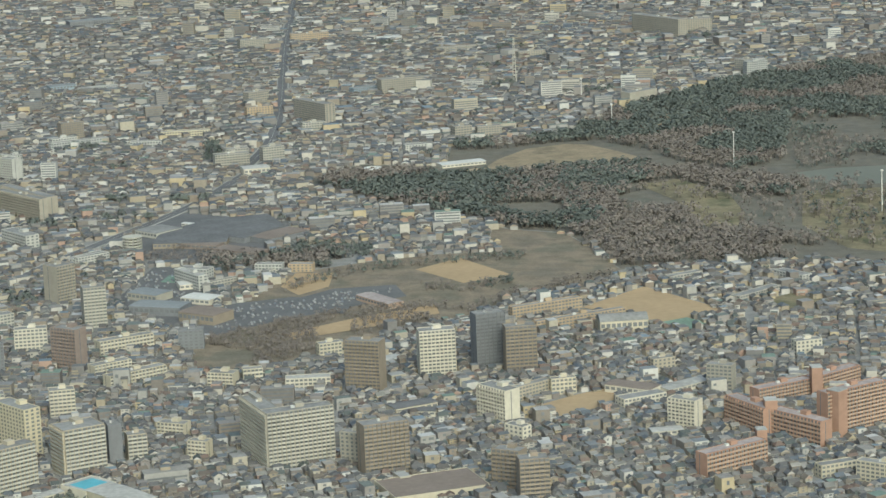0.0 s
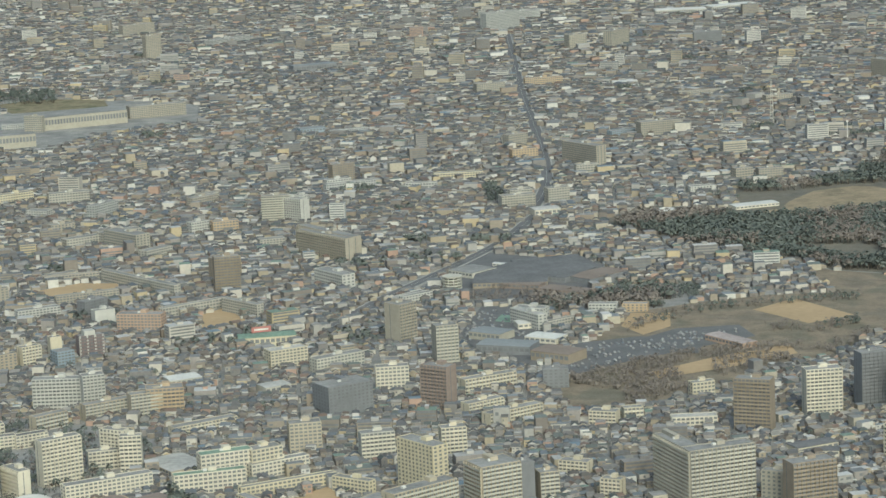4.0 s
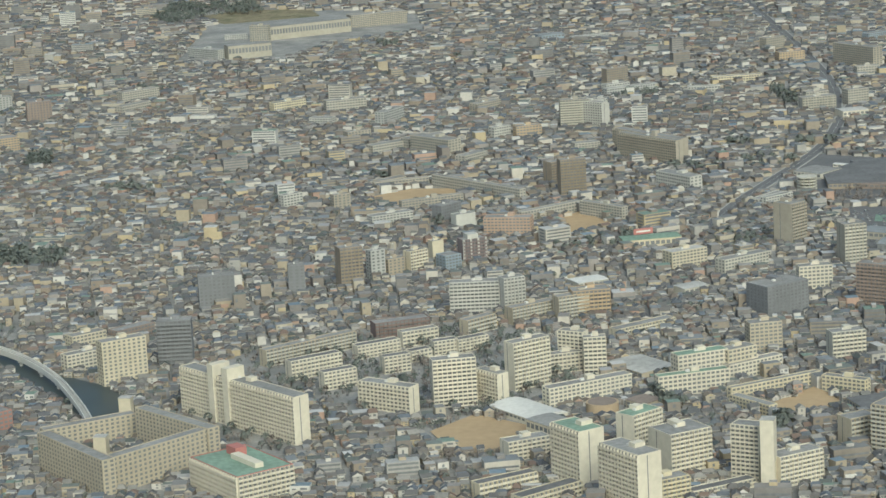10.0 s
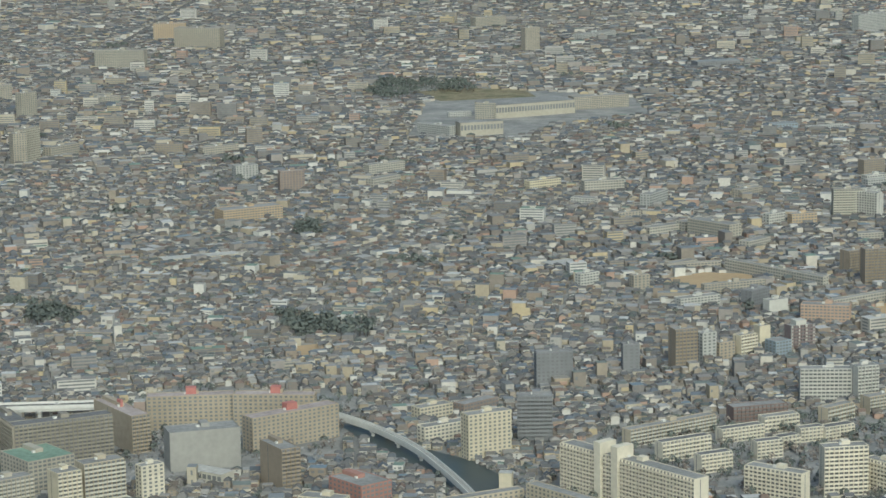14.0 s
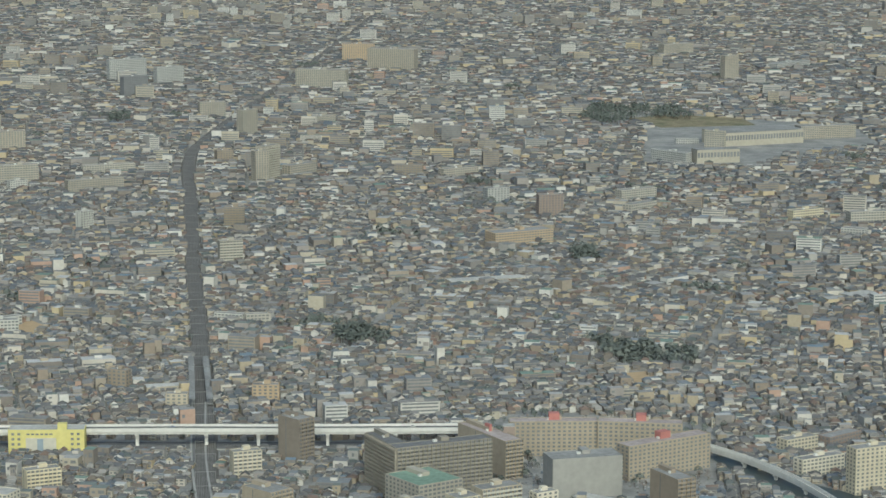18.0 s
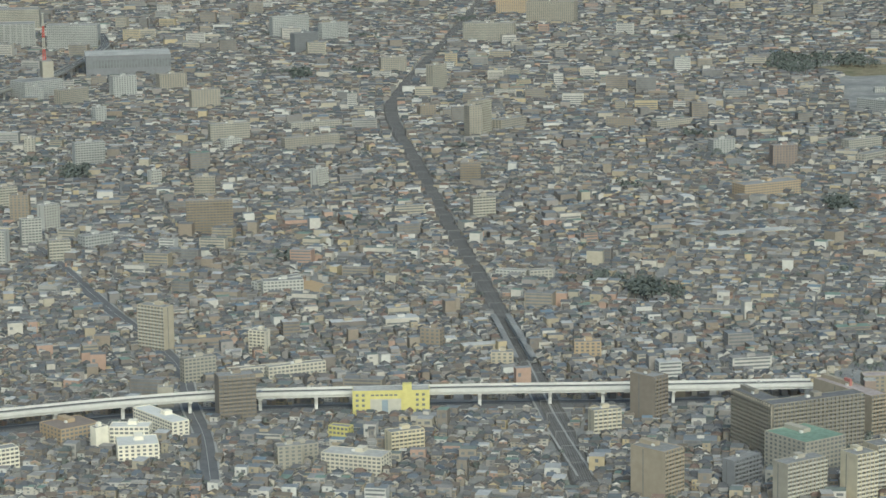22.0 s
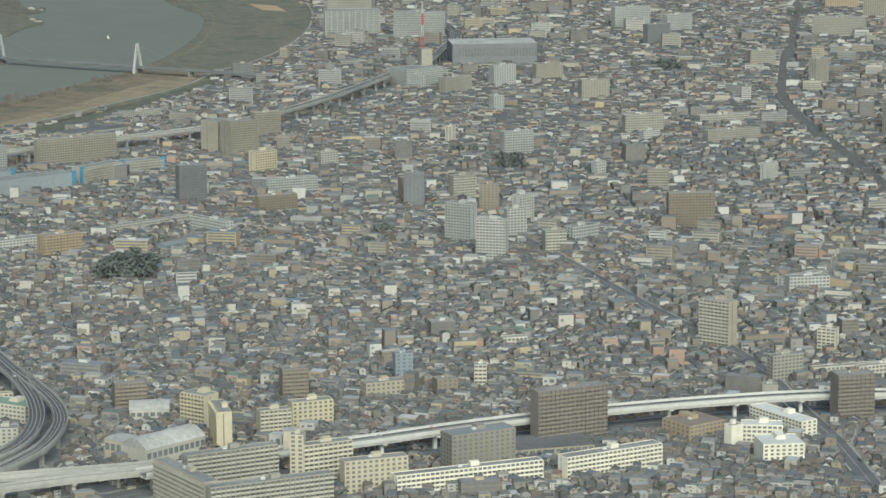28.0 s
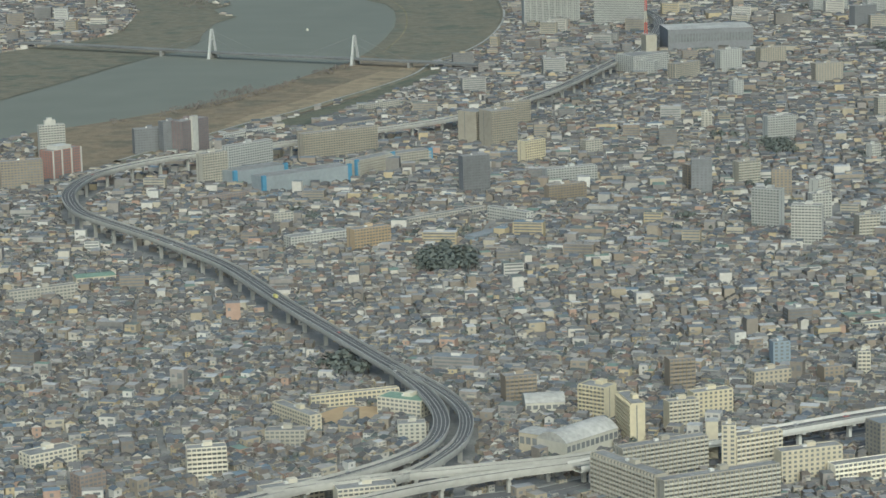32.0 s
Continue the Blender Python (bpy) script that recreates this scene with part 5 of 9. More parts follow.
building(-680.7, 1412.1, 14.2, 9.1, 7.0, 17.1, "dark", "grid", "roof_grey", "apartment_building", "dark concrete block with window rows, 9 storeys", "")
building(-718.5, 1378.4, 16.6, 19.6, 8.0, 19.6, "dark", "grid", "roof_grey", "apartment_building", "dark concrete block with window rows, 10 storeys", "")
building(-613.0, 1486.1, 32.8, 7.0, 6.3, 13.2, "cream", "plain", "roof_grey", "apartment_building", "cream block with plain end walls", "")
shed(-478.6, 1239.7, -48.5, 28.9, 21.5, 3.1, "beige", "roof_pale", 0.4, "hall", "low beige hall with a wide roof")
building(-452.2, 1197.5, 23.4, 35.0, 6.0, 10.1, "white", "ribbon", "roof_green", "school_building", "white concrete block with window rows, 5 storeys", "")
building(-449.5, 1220.1, 29.1, 26.2, 8.0, 14.1, "white", "ribbon", "roof_green", "school_building", "white concrete block with window rows, 7 storeys", "")
building(-425.1, 1228.8, 39.2, 31.5, 6.0, 7.5, "white", "ribbon", "roof_grey", "school_building", "white concrete block with window rows, 4 storeys", "")
building(-500.2, 1188.5, 35.4, 44.1, 7.0, 9.2, "white", "ribbon", "roof_grey", "school_building", "white concrete block with window rows, 5 storeys", "")
building(-414.4, 1198.8, 35.2, 49.3, 4.0, 5.7, "yellowcream", "ribbon", "roof_grey", "school_building", "cream yellow concrete block with window rows, 3 storeys", "")
building(-423.2, 1166.5, -46.7, 26.6, 5.0, 5.1, "yellowcream", "ribbon", "roof_grey", "school_building", "cream yellow concrete block with window rows, 3 storeys", "")
building(-381.6, 1195.2, -28.2, 22.3, 5.0, 7.3, "yellowcream", "ribbon", "roof_grey", "school_building", "cream yellow concrete block with window rows, 4 storeys", "")
shed(-366.9, 1165.3, -67.4, 25.4, 21.0, 3.5, "beige", "roof_dark", 0.4, "hall", "low beige hall with a wide roof")
shed(-525.0, 1161.5, -48.2, 34.6, 19.3, 3.2, "white", "roof_white", 1.6, "hall", "low white hall with a wide roof")
building(-676.9, 1068.4, 53.1, 58.2, 6.0, 15.8, "beige", "grid", "roof_grey", "apartment_building", "beige concrete block with window rows, 8 storeys", "bare")
building(-709.3, 1063.2, -46.5, 59.2, 6.0, 16.9, "beige", "grid", "roof_grey", "apartment_building", "beige concrete block with window rows, 9 storeys", "bare")
building(-720.3, 1122.3, 37.1, 44.0, 6.0, 11.0, "beige", "grid", "roof_grey", "apartment_building", "beige concrete block with window rows, 6 storeys", "bare")
building(-675.6, 1108.1, -40.4, 54.7, 6.0, 16.3, "beige", "grid", "roof_grey", "apartment_building", "beige concrete block with window rows, 9 storeys", "bare")
building(-633.5, 1048.4, -47.7, 39.4, 26.8, 13.9, "white", "balcony", "roof_green", "apartment_building", "white apartment block with green roof and red rim", "rim,gallery,bare,side,right")
building(-765.2, 1064.8, 38.7, 42.9, 6.0, 8.8, "beige", "ribbon", "roof_grey", "school_building", "beige concrete block with window rows, 5 storeys", "")
building(-777.5, 1146.1, 48.8, 17.0, 24.5, 10.3, "brick", "ribbon", "roof_grey", "office_building", "brick red concrete block with window rows, 5 storeys", "")
building(-788.4, 1118.6, -13.7, 21.3, 9.0, 9.3, "cream", "ribbon", "roof_grey", "office_building", "cream concrete block with window rows, 5 storeys", "")
building(-519.4, 1096.7, 32.3, 20.1, 8.0, 8.9, "white", "balcony", "roof_grey", "apartment_building", "white apartment block with balconies, 5 storeys", "", "white estate slabs")
building(-342.1, 1088.0, 29.2, 32.7, 6.0, 7.9, "white", "ribbon", "roof_grey", "school_building", "white concrete block with window rows, 4 storeys", "")
building(-758.2, 1257.4, 42.5, 25.7, 7.0, 9.1, "white", "ribbon", "roof_grey", "office_building", "white concrete block with window rows, 5 storeys", "")
building(-751.5, 1319.8, 52.5, 24.3, 8.0, 5.9, "redbrown", "ribbon", "roof_grey", "office_building", "reddish brown concrete block with window rows, 3 storeys", "")
building(-771.3, 1301.9, 44.4, 20.0, 8.0, 7.3, "cream", "ribbon", "roof_grey", "office_building", "cream concrete block with window rows, 4 storeys", "")
building(-928.9, 1180.7, 36.4, 48.7, 9.0, 25.9, "slate", "balcony", "roof_dark", "apartment_building", "grey apartment slab with balconies, 14 storeys", "side")
building(-955.2, 1183.0, 36.4, 9.0, 25.8, 25.9, "slate", "balcony", "roof_dark", "apartment_building", "grey apartment wing joined to a slab, 14 storeys", "side")
building(-915.1, 1234.6, 41.3, 10.0, 43.7, 18.8, "taupe", "balcony", "roof_pink", "apartment_building", "beige apartment block with balconies, 10 storeys", "red", "pink-roofed estate wings")
building(-889.6, 1270.2, 13.9, 43.7, 9.0, 17.4, "taupe", "grid", "roof_pink", "apartment_building", "beige concrete block with window rows, 9 storeys", "red", "pink-roofed estate wings")
building(-846.9, 1274.6, 4.1, 41.2, 9.0, 17.9, "taupe", "grid", "roof_pink", "apartment_building", "beige concrete block with window rows, 9 storeys", "red", "pink-roofed estate wings")
building(-831.8, 1244.5, 45.1, 49.9, 9.7, 17.1, "taupe", "grid", "roof_pink", "apartment_building", "beige concrete block with window rows, 9 storeys", "red", "pink-roofed estate wings")
building(-864.5, 1197.4, 26.6, 34.1, 15.1, 19.1, "netting", "plain", "roof_grey", "office_building", "grey block wrapped in scaffold netting", "")
building(-930.2, 1148.7, 46.9, 24.0, 26.7, 17.3, "grey", "ribbon", "roof_green", "office_building", "grey concrete block with window rows, 9 storeys", "")
building(-892.7, 1124.3, 40.6, 20.1, 9.8, 21.5, "beige", "balcony", "roof_grey", "apartment_building", "beige apartment block with balconies, 11 storeys", "")
building(-904.6, 1108.9, 43.3, 11.7, 10.3, 20.5, "cream", "balcony", "roof_grey", "apartment_building", "cream apartment block with balconies, 11 storeys", "")
building(-873.4, 1137.7, 43.9, 11.5, 6.0, 16.5, "white", "grid", "roof_grey", "apartment_building", "white concrete block with window rows, 9 storeys", "")
building(-819.1, 1165.4, 38.6, 9.5, 22.7, 20.4, "brown", "balcony", "roof_grey", "apartment_building", "brown apartment block with balconies, 11 storeys", "")
building(-929.2, 1101.4, 46.8, 22.8, 8.5, 18.2, "grey", "balcony", "roof_grey", "apartment_building", "grey apartment block with balconies, 10 storeys", "")
building(-955.6, 1119.5, 55.2, 18.4, 6.0, 13.3, "dark", "balcony", "roof_grey", "apartment_building", "dark apartment block with balconies, 7 storeys", "")
shed(-853.2, 1168.9, -26.4, 21.1, 9.0, 6.1, "pale", "roof_pale", 0.4, "hall", "low pale hall with a wide roof")
building(-1010.6, 1229.8, 55.6, 9.6, 15.0, 22.6, "mauve", "balcony", "roof_grey", "apartment_building", "mauve apartment block with balconies, 12 storeys", "")
building(-1027.2, 1197.5, 32.2, 14.1, 6.3, 12.8, "cream", "balcony", "roof_grey", "apartment_building", "cream apartment block with balconies, 7 storeys", "")
building(-990.1, 1098.1, 56.6, 12.7, 18.7, 22.1, "taupe", "balcony", "roof_grey", "apartment_building", "taupe apartment block with balconies, 12 storeys", "")
building(-1113.5, 1152.2, 36.7, 16.8, 7.0, 10.8, "yellowcream", "balcony", "roof_grey", "apartment_building", "cream yellow apartment block with balconies, 6 storeys", "")
building(-1148.1, 1170.4, -13.7, 10.4, 5.0, 6.6, "lemon", "ribbon", "roof_grey", "office_building", "lemon concrete block with window rows, 3 storeys", "")
building(-1127.6, 1116.0, -9.1, 29.0, 12.0, 9.0, "white", "ribbon", "roof_pale", "office_building", "white concrete block with window rows, 5 storeys", "")
building(-1159.4, 1118.1, 26.4, 11.3, 7.0, 10.6, "grey", "grid", "roof_grey", "office_building", "grey concrete block with window rows, 6 storeys", "")
building(-1272.4, 1514.1, 55.2, 35.4, 6.0, 5.9, "haze_chalk", "ribbon", "roof_grey", "school_building", "white concrete block with window rows, 3 storeys", "")
building(-1215.9, 1297.1, 31.3, 48.6, 5.0, 4.2, "white", "ribbon", "roof_grey", "school_building", "white concrete block with window rows, 2 storeys", "")
building(-1146.6, 1371.1, -11.6, 11.5, 6.0, 10.2, "brown", "grid", "roof_grey", "office_building", "brown concrete block with window rows, 5 storeys", "")
building(-1059.2, 1355.5, 10.7, 14.2, 7.0, 9.3, "tan", "grid", "roof_grey", "office_building", "tan concrete block with window rows, 5 storeys", "")
building(-1137.5, 1564.0, -6.2, 19.0, 6.0, 5.3, "haze_chalk", "ribbon", "roof_grey", "office_building", "white concrete block with window rows, 3 storeys", "")
building(-1120.0, 1562.8, 25.4, 14.2, 6.0, 6.0, "haze_cream", "ribbon", "roof_grey", "office_building", "pale concrete block with window rows, 3 storeys", "")
building(-1099.6, 1324.8, 10.7, 11.6, 7.0, 9.2, "beige", "grid", "roof_grey", "office_building", "beige concrete block with window rows, 5 storeys", "")
shed(-1117.5, 1365.0, 28.0, 23.5, 8.0, 4.1, "beige", "roof_pale", 0.4, "hall", "low beige hall with a wide roof")
building(-1365.3, 1683.3, 19.7, 30.9, 9.0, 24.1, "brown", "balcony", "roof_grey", "apartment_building", "brown apartment block with balconies, 13 storeys", "")
building(-1329.6, 1130.3, 40.7, 36.0, 7.0, 25.0, "mauve", "balcony", "roof_grey", "apartment_building", "mauve apartment block with balconies, 13 storeys", "")
building(-1358.2, 1073.0, 41.8, 31.5, 11.1, 17.5, "slate", "grid", "roof_blue", "office_building", "grey concrete block with window rows, 9 storeys", "")
# bright walls: a sunlit patch painted as lighter white, not cast by the sun
building(-1356.0, 1045.9, 37.0, 68.4, 6.0, 8.0, "bright", "balcony", "roof_grey", "apartment_building", "white apartment block with balconies in a sunlit-toned colour, 4 storeys", "")
building(-1301.1, 1084.0, 44.5, 49.9, 7.0, 9.5, "bright", "balcony", "roof_grey", "apartment_building", "white apartment block with balconies in a sunlit-toned colour, 5 storeys", "")
shed(-1335.5, 1111.8, 30.2, 37.1, 24.0, 3.9, "beige", "roof_dark", 0.4, "hall", "low beige hall with a wide roof")
building(-1275.3, 1151.7, 50.4, 21.0, 19.4, 7.7, "tan", "ribbon", "roof_brown", "office_building", "tan concrete block with window rows, 4 storeys", "")
building(-1231.5, 1120.1, 22.0, 18.7, 17.2, 9.0, "bright", "grid", "roof_white", "office_building", "white concrete block with plain walls in a sunlit-toned colour, 5 storeys", "")
building(-1253.6, 1131.8, 49.1, 7.0, 5.0, 11.7, "bright", "plain", "roof_grey", "office_building", "white concrete block with window rows in a sunlit-toned colour, 6 storeys", "")
building(-1236.5, 1171.2, -42.9, 37.8, 9.0, 8.6, "bright", "ribbon", "roof_white", "office_building", "white concrete block with window rows in a sunlit-toned colour, 5 storeys", "")
building(-1228.1, 1161.9, 31.3, 13.4, 7.0, 4.3, "cream", "ribbon", "roof_grey", "office_building", "cream concrete block with window rows, 2 storeys", "")
building(-1207.8, 1199.8, 27.7, 18.2, 10.0, 22.6, "mauve", "balcony", "roof_grey", "apartment_building", "mauve apartment block with balconies, 12 storeys", "")
building(-1249.5, 1220.0, 13.0, 7.7, 6.0, 9.9, "grey", "plain", "roof_grey", "office_building", "grey concrete block with window rows, 5 storeys", "")
building(-1249.0, 1273.3, 39.1, 17.4, 6.0, 12.9, "grey", "ribbon", "roof_grey", "office_building", "grey concrete block with window rows, 7 storeys", "")
building(-1293.9, 1343.7, -21.6, 18.3, 8.0, 24.2, "beige", "balcony", "roof_grey", "apartment_building", "beige apartment block with balconies, 13 storeys", "")
building(-1200.7, 1286.6, 36.6, 31.5, 5.0, 7.9, "white", "ribbon", "roof_grey", "school_building", "white concrete block with window rows, 4 storeys", "")
building(-1265.7, 1500.7, 24.9, 24.4, 9.0, 8.1, "haze_chalk", "ribbon", "roof_grey", "school_building", "white concrete block with window rows, 4 storeys", "")
building(-1235.2, 1341.6, -12.6, 9.7, 6.0, 12.6, "white", "balcony", "roof_grey", "apartment_building", "white apartment block with balconies, 7 storeys", "")
building(-1156.5, 1127.0, 39.7, 15.2, 7.0, 8.8, "grey", "grid", "roof_grey", "office_building", "grey concrete block with window rows, 5 storeys", "")
building(-1476.3, 1174.9, 29.1, 13.0, 8.0, 15.4, "brown", "balcony", "roof_grey", "apartment_building", "brown apartment block with balconies, 8 storeys", "")
building(-1453.1, 1128.6, 35.6, 20.1, 7.0, 11.8, "yellowcream", "grid", "roof_grey", "apartment_building", "cream yellow concrete block with window rows, 6 storeys", "")
building(-1460.9, 1097.2, 34.9, 14.9, 6.0, 14.6, "cream", "balcony", "roof_grey", "apartment_building", "cream apartment block with balconies, 6 storeys", "")
building(-1434.4, 1186.8, 36.9, 20.5, 8.0, 8.5, "beige", "grid", "roof_grey", "office_building", "beige concrete block with window rows, 4 storeys", "")
building(-1407.1, 1202.7, 32.7, 10.6, 8.0, 7.8, "brown", "grid", "roof_grey", "office_building", "brown concrete block with window rows, 4 storeys", "")
building(-1435.8, 1227.8, 29.5, 9.0, 6.0, 13.2, "blue", "grid", "roof_grey", "office_building", "building wrapped in blue netting", "")
building(-1393.2, 1219.0, 13.0, 6.2, 6.0, 11.9, "white", "balcony", "roof_grey", "apartment_building", "white apartment block with balconies, 6 storeys", "")
building(-1399.2, 1316.7, 31.0, 13.4, 6.0, 4.3, "white", "ribbon", "roof_grey", "office_building", "white concrete block with window rows, 2 storeys", "")
building(-1468.3, 1552.6, 0.3, 18.8, 8.0, 24.1, "haze_chalk", "balcony", "roof_grey", "apartment_building", "white apartment block with balconies, 13 storeys", "")
building(-1499.5, 1596.5, -14.6, 18.9, 8.0, 26.0, "haze_grey", "balcony", "roof_grey", "apartment_building", "pale grey apartment block with balconies, 14 storeys", "")
building(-1478.2, 1679.6, 57.1, 13.1, 7.0, 18.9, "haze_chalk", "balcony", "roof_grey", "apartment_building", "white apartment block with balconies, 10 storeys", "")
building(-1470.9, 1625.9, 31.5, 13.4, 7.0, 18.7, "haze_chalk", "balcony", "roof_grey", "apartment_building", "white apartment block with balconies, 10 storeys", "")
building(-1507.4, 1703.7, 12.6, 13.2, 8.0, 20.8, "brown", "grid", "roof_grey", "apartment_building", "brown concrete block with window rows, 11 storeys", "")
building(-1566.0, 1725.5, 12.6, 14.2, 8.0, 23.2, "dark", "grid", "roof_grey", "apartment_building", "dark concrete block with window rows, 12 storeys", "")
building(-1540.4, 1758.8, 38.7, 17.2, 8.0, 17.0, "grey", "balcony", "roof_grey", "apartment_building", "grey apartment block with balconies, 9 storeys", "")
building(-1761.1, 1918.3, 47.2, 23.6, 17.7, 27.6, "haze_beige", "balcony", "roof_grey", "apartment_building", "beige apartment block with balconies, 15 storeys", "")
building(-1773.1, 2019.8, 38.7, 23.2, 8.0, 20.1, "haze_beige", "balcony", "roof_grey", "apartment_building", "beige apartment block with balconies, 11 storeys", "")
shed(-1713.0, 2556.7, 20.7, 85.0, 52.1, 22.7, "dark", "roof_pale", 0.4, "hall", "long dark hall with a wide roof")
building(-1926.1, 2778.0, 20.3, 61.1, 26.3, 28.3, "haze_grey", "balcony", "roof_grey", "apartment_building", "pale grey apartment block with balconies, 15 storeys", "bays, bare")
building(-1845.4, 2769.2, 8.4, 56.4, 18.9, 28.8, "haze_grey", "balcony", "roof_grey", "apartment_building", "pale grey apartment block with balconies, 15 storeys", "")
building(-1660.9, 2385.7, 45.6, 24.6, 9.0, 19.8, "haze_grey", "grid", "roof_grey", "office_building", "pale grey concrete block with window rows, 10 storeys", "")
building(-1629.0, 2437.0, 41.3, 28.5, 9.0, 16.3, "haze_beige", "grid", "roof_grey", "office_building", "beige concrete block with window rows, 9 storeys", "")
building(-1638.6, 2913.8, 38.2, 44.7, 10.0, 25.6, "haze_grey", "ribbon", "roof_grey", "office_building", "pale grey concrete block with window rows, 13 storeys", "")
building(-1582.1, 2764.4, 48.2, 30.0, 9.0, 22.4, "dark", "ribbon", "roof_grey", "office_building", "dark concrete block with window rows, 12 storeys", "")
building(-1582.0, 2893.8, 45.7, 34.4, 9.0, 20.2, "haze_grey", "ribbon", "roof_grey", "office_building", "pale grey concrete block with window rows, 11 storeys", "")
building(-1435.5, 3218.9, 11.6, 39.9, 14.0, 20.8, "tan", "grid", "roof_grey", "office_building", "tan concrete block with window rows, 11 storeys", "")
building(-1366.4, 3101.6, -9.6, 59.8, 14.0, 26.7, "haze_beige", "grid", "roof_grey", "office_building", "beige concrete block with window rows, 14 storeys", "")
building(-1401.7, 2888.7, -0.7, 57.6, 14.0, 21.9, "grey", "ribbon", "roof_grey", "office_building", "grey concrete block with window rows, 12 storeys", "")
building(-1397.3, 2076.8, 40.0, 49.0, 8.0, 10.6, "haze_beige", "ribbon", "roof_grey", "office_building", "beige concrete block with window rows, 6 storeys", "")
building(-1421.3, 2186.2, 34.9, 46.2, 8.0, 7.3, "haze_cream", "ribbon", "roof_grey", "office_building", "pale concrete block with window rows, 4 storeys", "")
building(-1475.8, 2109.3, 30.1, 33.8, 9.0, 15.5, "grey", "ribbon", "roof_grey", "office_building", "grey concrete block with window rows, 8 storeys", "")
building(-1275.7, 2175.9, 68.4, 22.1, 9.0, 29.3, "grey", "balcony", "roof_grey", "apartment_building", "grey apartment block with balconies, 15 storeys", "")
building(-1374.0, 2469.2, 59.0, 19.1, 9.0, 24.2, "grey", "grid", "roof_grey", "office_building", "grey concrete block with window rows, 13 storeys", "")
building(-1195.4, 1771.1, 29.1, 16.5, 7.0, 15.6, "grey", "balcony", "roof_grey", "apartment_building", "grey apartment block with balconies, 8 storeys", "")
building(-1232.0, 1913.5, 12.5, 15.3, 8.0, 16.8, "brown", "balcony", "roof_grey", "apartment_building", "brown apartment block with balconies, 9 storeys", "")
building(-1341.3, 1886.1, 56.0, 11.8, 6.0, 14.3, "haze_chalk", "balcony", "roof_grey", "apartment_building", "white apartment block with balconies, 8 storeys", "")
building(-1413.9, 1833.7, 12.6, 15.1, 8.0, 15.3, "haze_beige", "balcony", "roof_grey", "apartment_building", "beige apartment block with balconies, 8 storeys", "")
building(-1549.0, 1965.7, 35.0, 24.3, 8.0, 19.2, "haze_grey", "balcony", "roof_grey", "apartment_building", "pale grey apartment block with balconies, 10 storeys", "")
building(-1613.4, 2007.4, 12.4, 8.2, 6.0, 15.1, "haze_cream", "grid", "roof_grey", "office_building", "pale concrete block with window rows, 8 storeys", "")
building(-1733.3, 2343.2, -18.1, 25.9, 8.0, 13.9, "haze_grey", "grid", "roof_grey", "office_building", "pale grey concrete block with window rows, 7 storeys", "")
building(-1393.3, 1029.3, 34.8, 28.6, 7.0, 14.0, "cream", "grid", "roof_grey", "apartment_building", "cream concrete block with window rows, 7 storeys", "")
building(-1416.9, 1034.8, 42.1, 23.1, 6.0, 17.9, "cream", "balcony", "roof_grey", "apartment_building", "cream apartment block with balconies, 9 storeys", "")
building(-1426.9, 1027.2, 10.5, 6.0, 6.0, 22.8, "cream", "grid", "roof_grey", "apartment_building", "cream concrete block with window rows, 12 storeys", "")
building(-1454.0, 1016.9, 41.8, 42.2, 6.0, 17.0, "grey", "balcony", "roof_grey", "apartment_building", "grey apartment block with balconies, 9 storeys", "")
building(-1459.6, 977.4, -41.6, 44.4, 6.0, 17.9, "grey", "balcony", "roof_grey", "apartment_building", "grey apartment block with balconies, 9 storeys", "")
building(-1422.1, 974.7, 39.5, 54.0, 6.0, 17.2, "grey", "balcony", "roof_grey", "apartment_building", "grey apartment block with balconies, 9 storeys", "")
building(-2091.6, 1814.9, 37.4, 20.3, 6.0, 25.3, "haze_chalk", "balcony", "roof_grey", "apartment_building", "white stepped apartment tower with balconies, 11 storeys", "stepped")
building(-2044.5, 1726.1, 66.8, 28.9, 13.6, 21.4, "brick", "ribbon", "roof_grey", "apartment_building", "dark red apartment tower with white pilasters, 10 storeys", "ribs, bare")
building(-2021.9, 1842.3, 35.2, 24.6, 8.0, 19.9, "dark", "ribbon", "roof_grey", "apartment_building", "dark concrete block with window rows, 10 storeys", "")
building(-1991.9, 1852.5, 70.7, 31.5, 12.2, 25.8, "plum", "ribbon", "roof_grey", "apartment_building", "tall mauve tower with window rows", "")
building(-2004.2, 1842.2, 49.8, 15.2, 7.9, 25.8, "dark", "ribbon", "roof_dark", "apartment_building", "dark grey wing beside a plum tower", "")

building(-1919.4, 1784.9, 61.5, 43.9, 7.0, 19.0, "haze_grey", "ribbon", "roof_grey", "office_building", "pale grey concrete block with window rows, 10 storeys", "")
building(-1920.7, 1712.6, 53.9, 21.3, 8.0, 23.0, "haze_cream", "balcony", "roof_grey", "apartment_building", "pale apartment block with balconies, 12 storeys", "")
building(-1869.6, 1848.8, 48.1, 65.7, 8.0, 20.3, "haze_beige", "balcony", "roof_grey", "apartment_building", "beige apartment block with balconies, 11 storeys", "")
building(-1975.0, 1934.5, 60.8, 52.8, 7.0, 4.6, "haze_chalk", "ribbon", "roof_grey", "office_building", "white concrete block with window rows, 2 storeys", "")
building(-1895.0, 1729.7, 57.3, 45.9, 17.1, 9.9, "net", "plain", "roof_grey", "office_building", "block wrapped in grey netting and blue sheeting", "sheet, bare")
building(-1851.3, 1707.8, 53.3, 73.7, 16.4, 12.2, "net", "plain", "roof_grey", "office_building", "block wrapped in grey netting and blue sheeting", "sheet, bare")
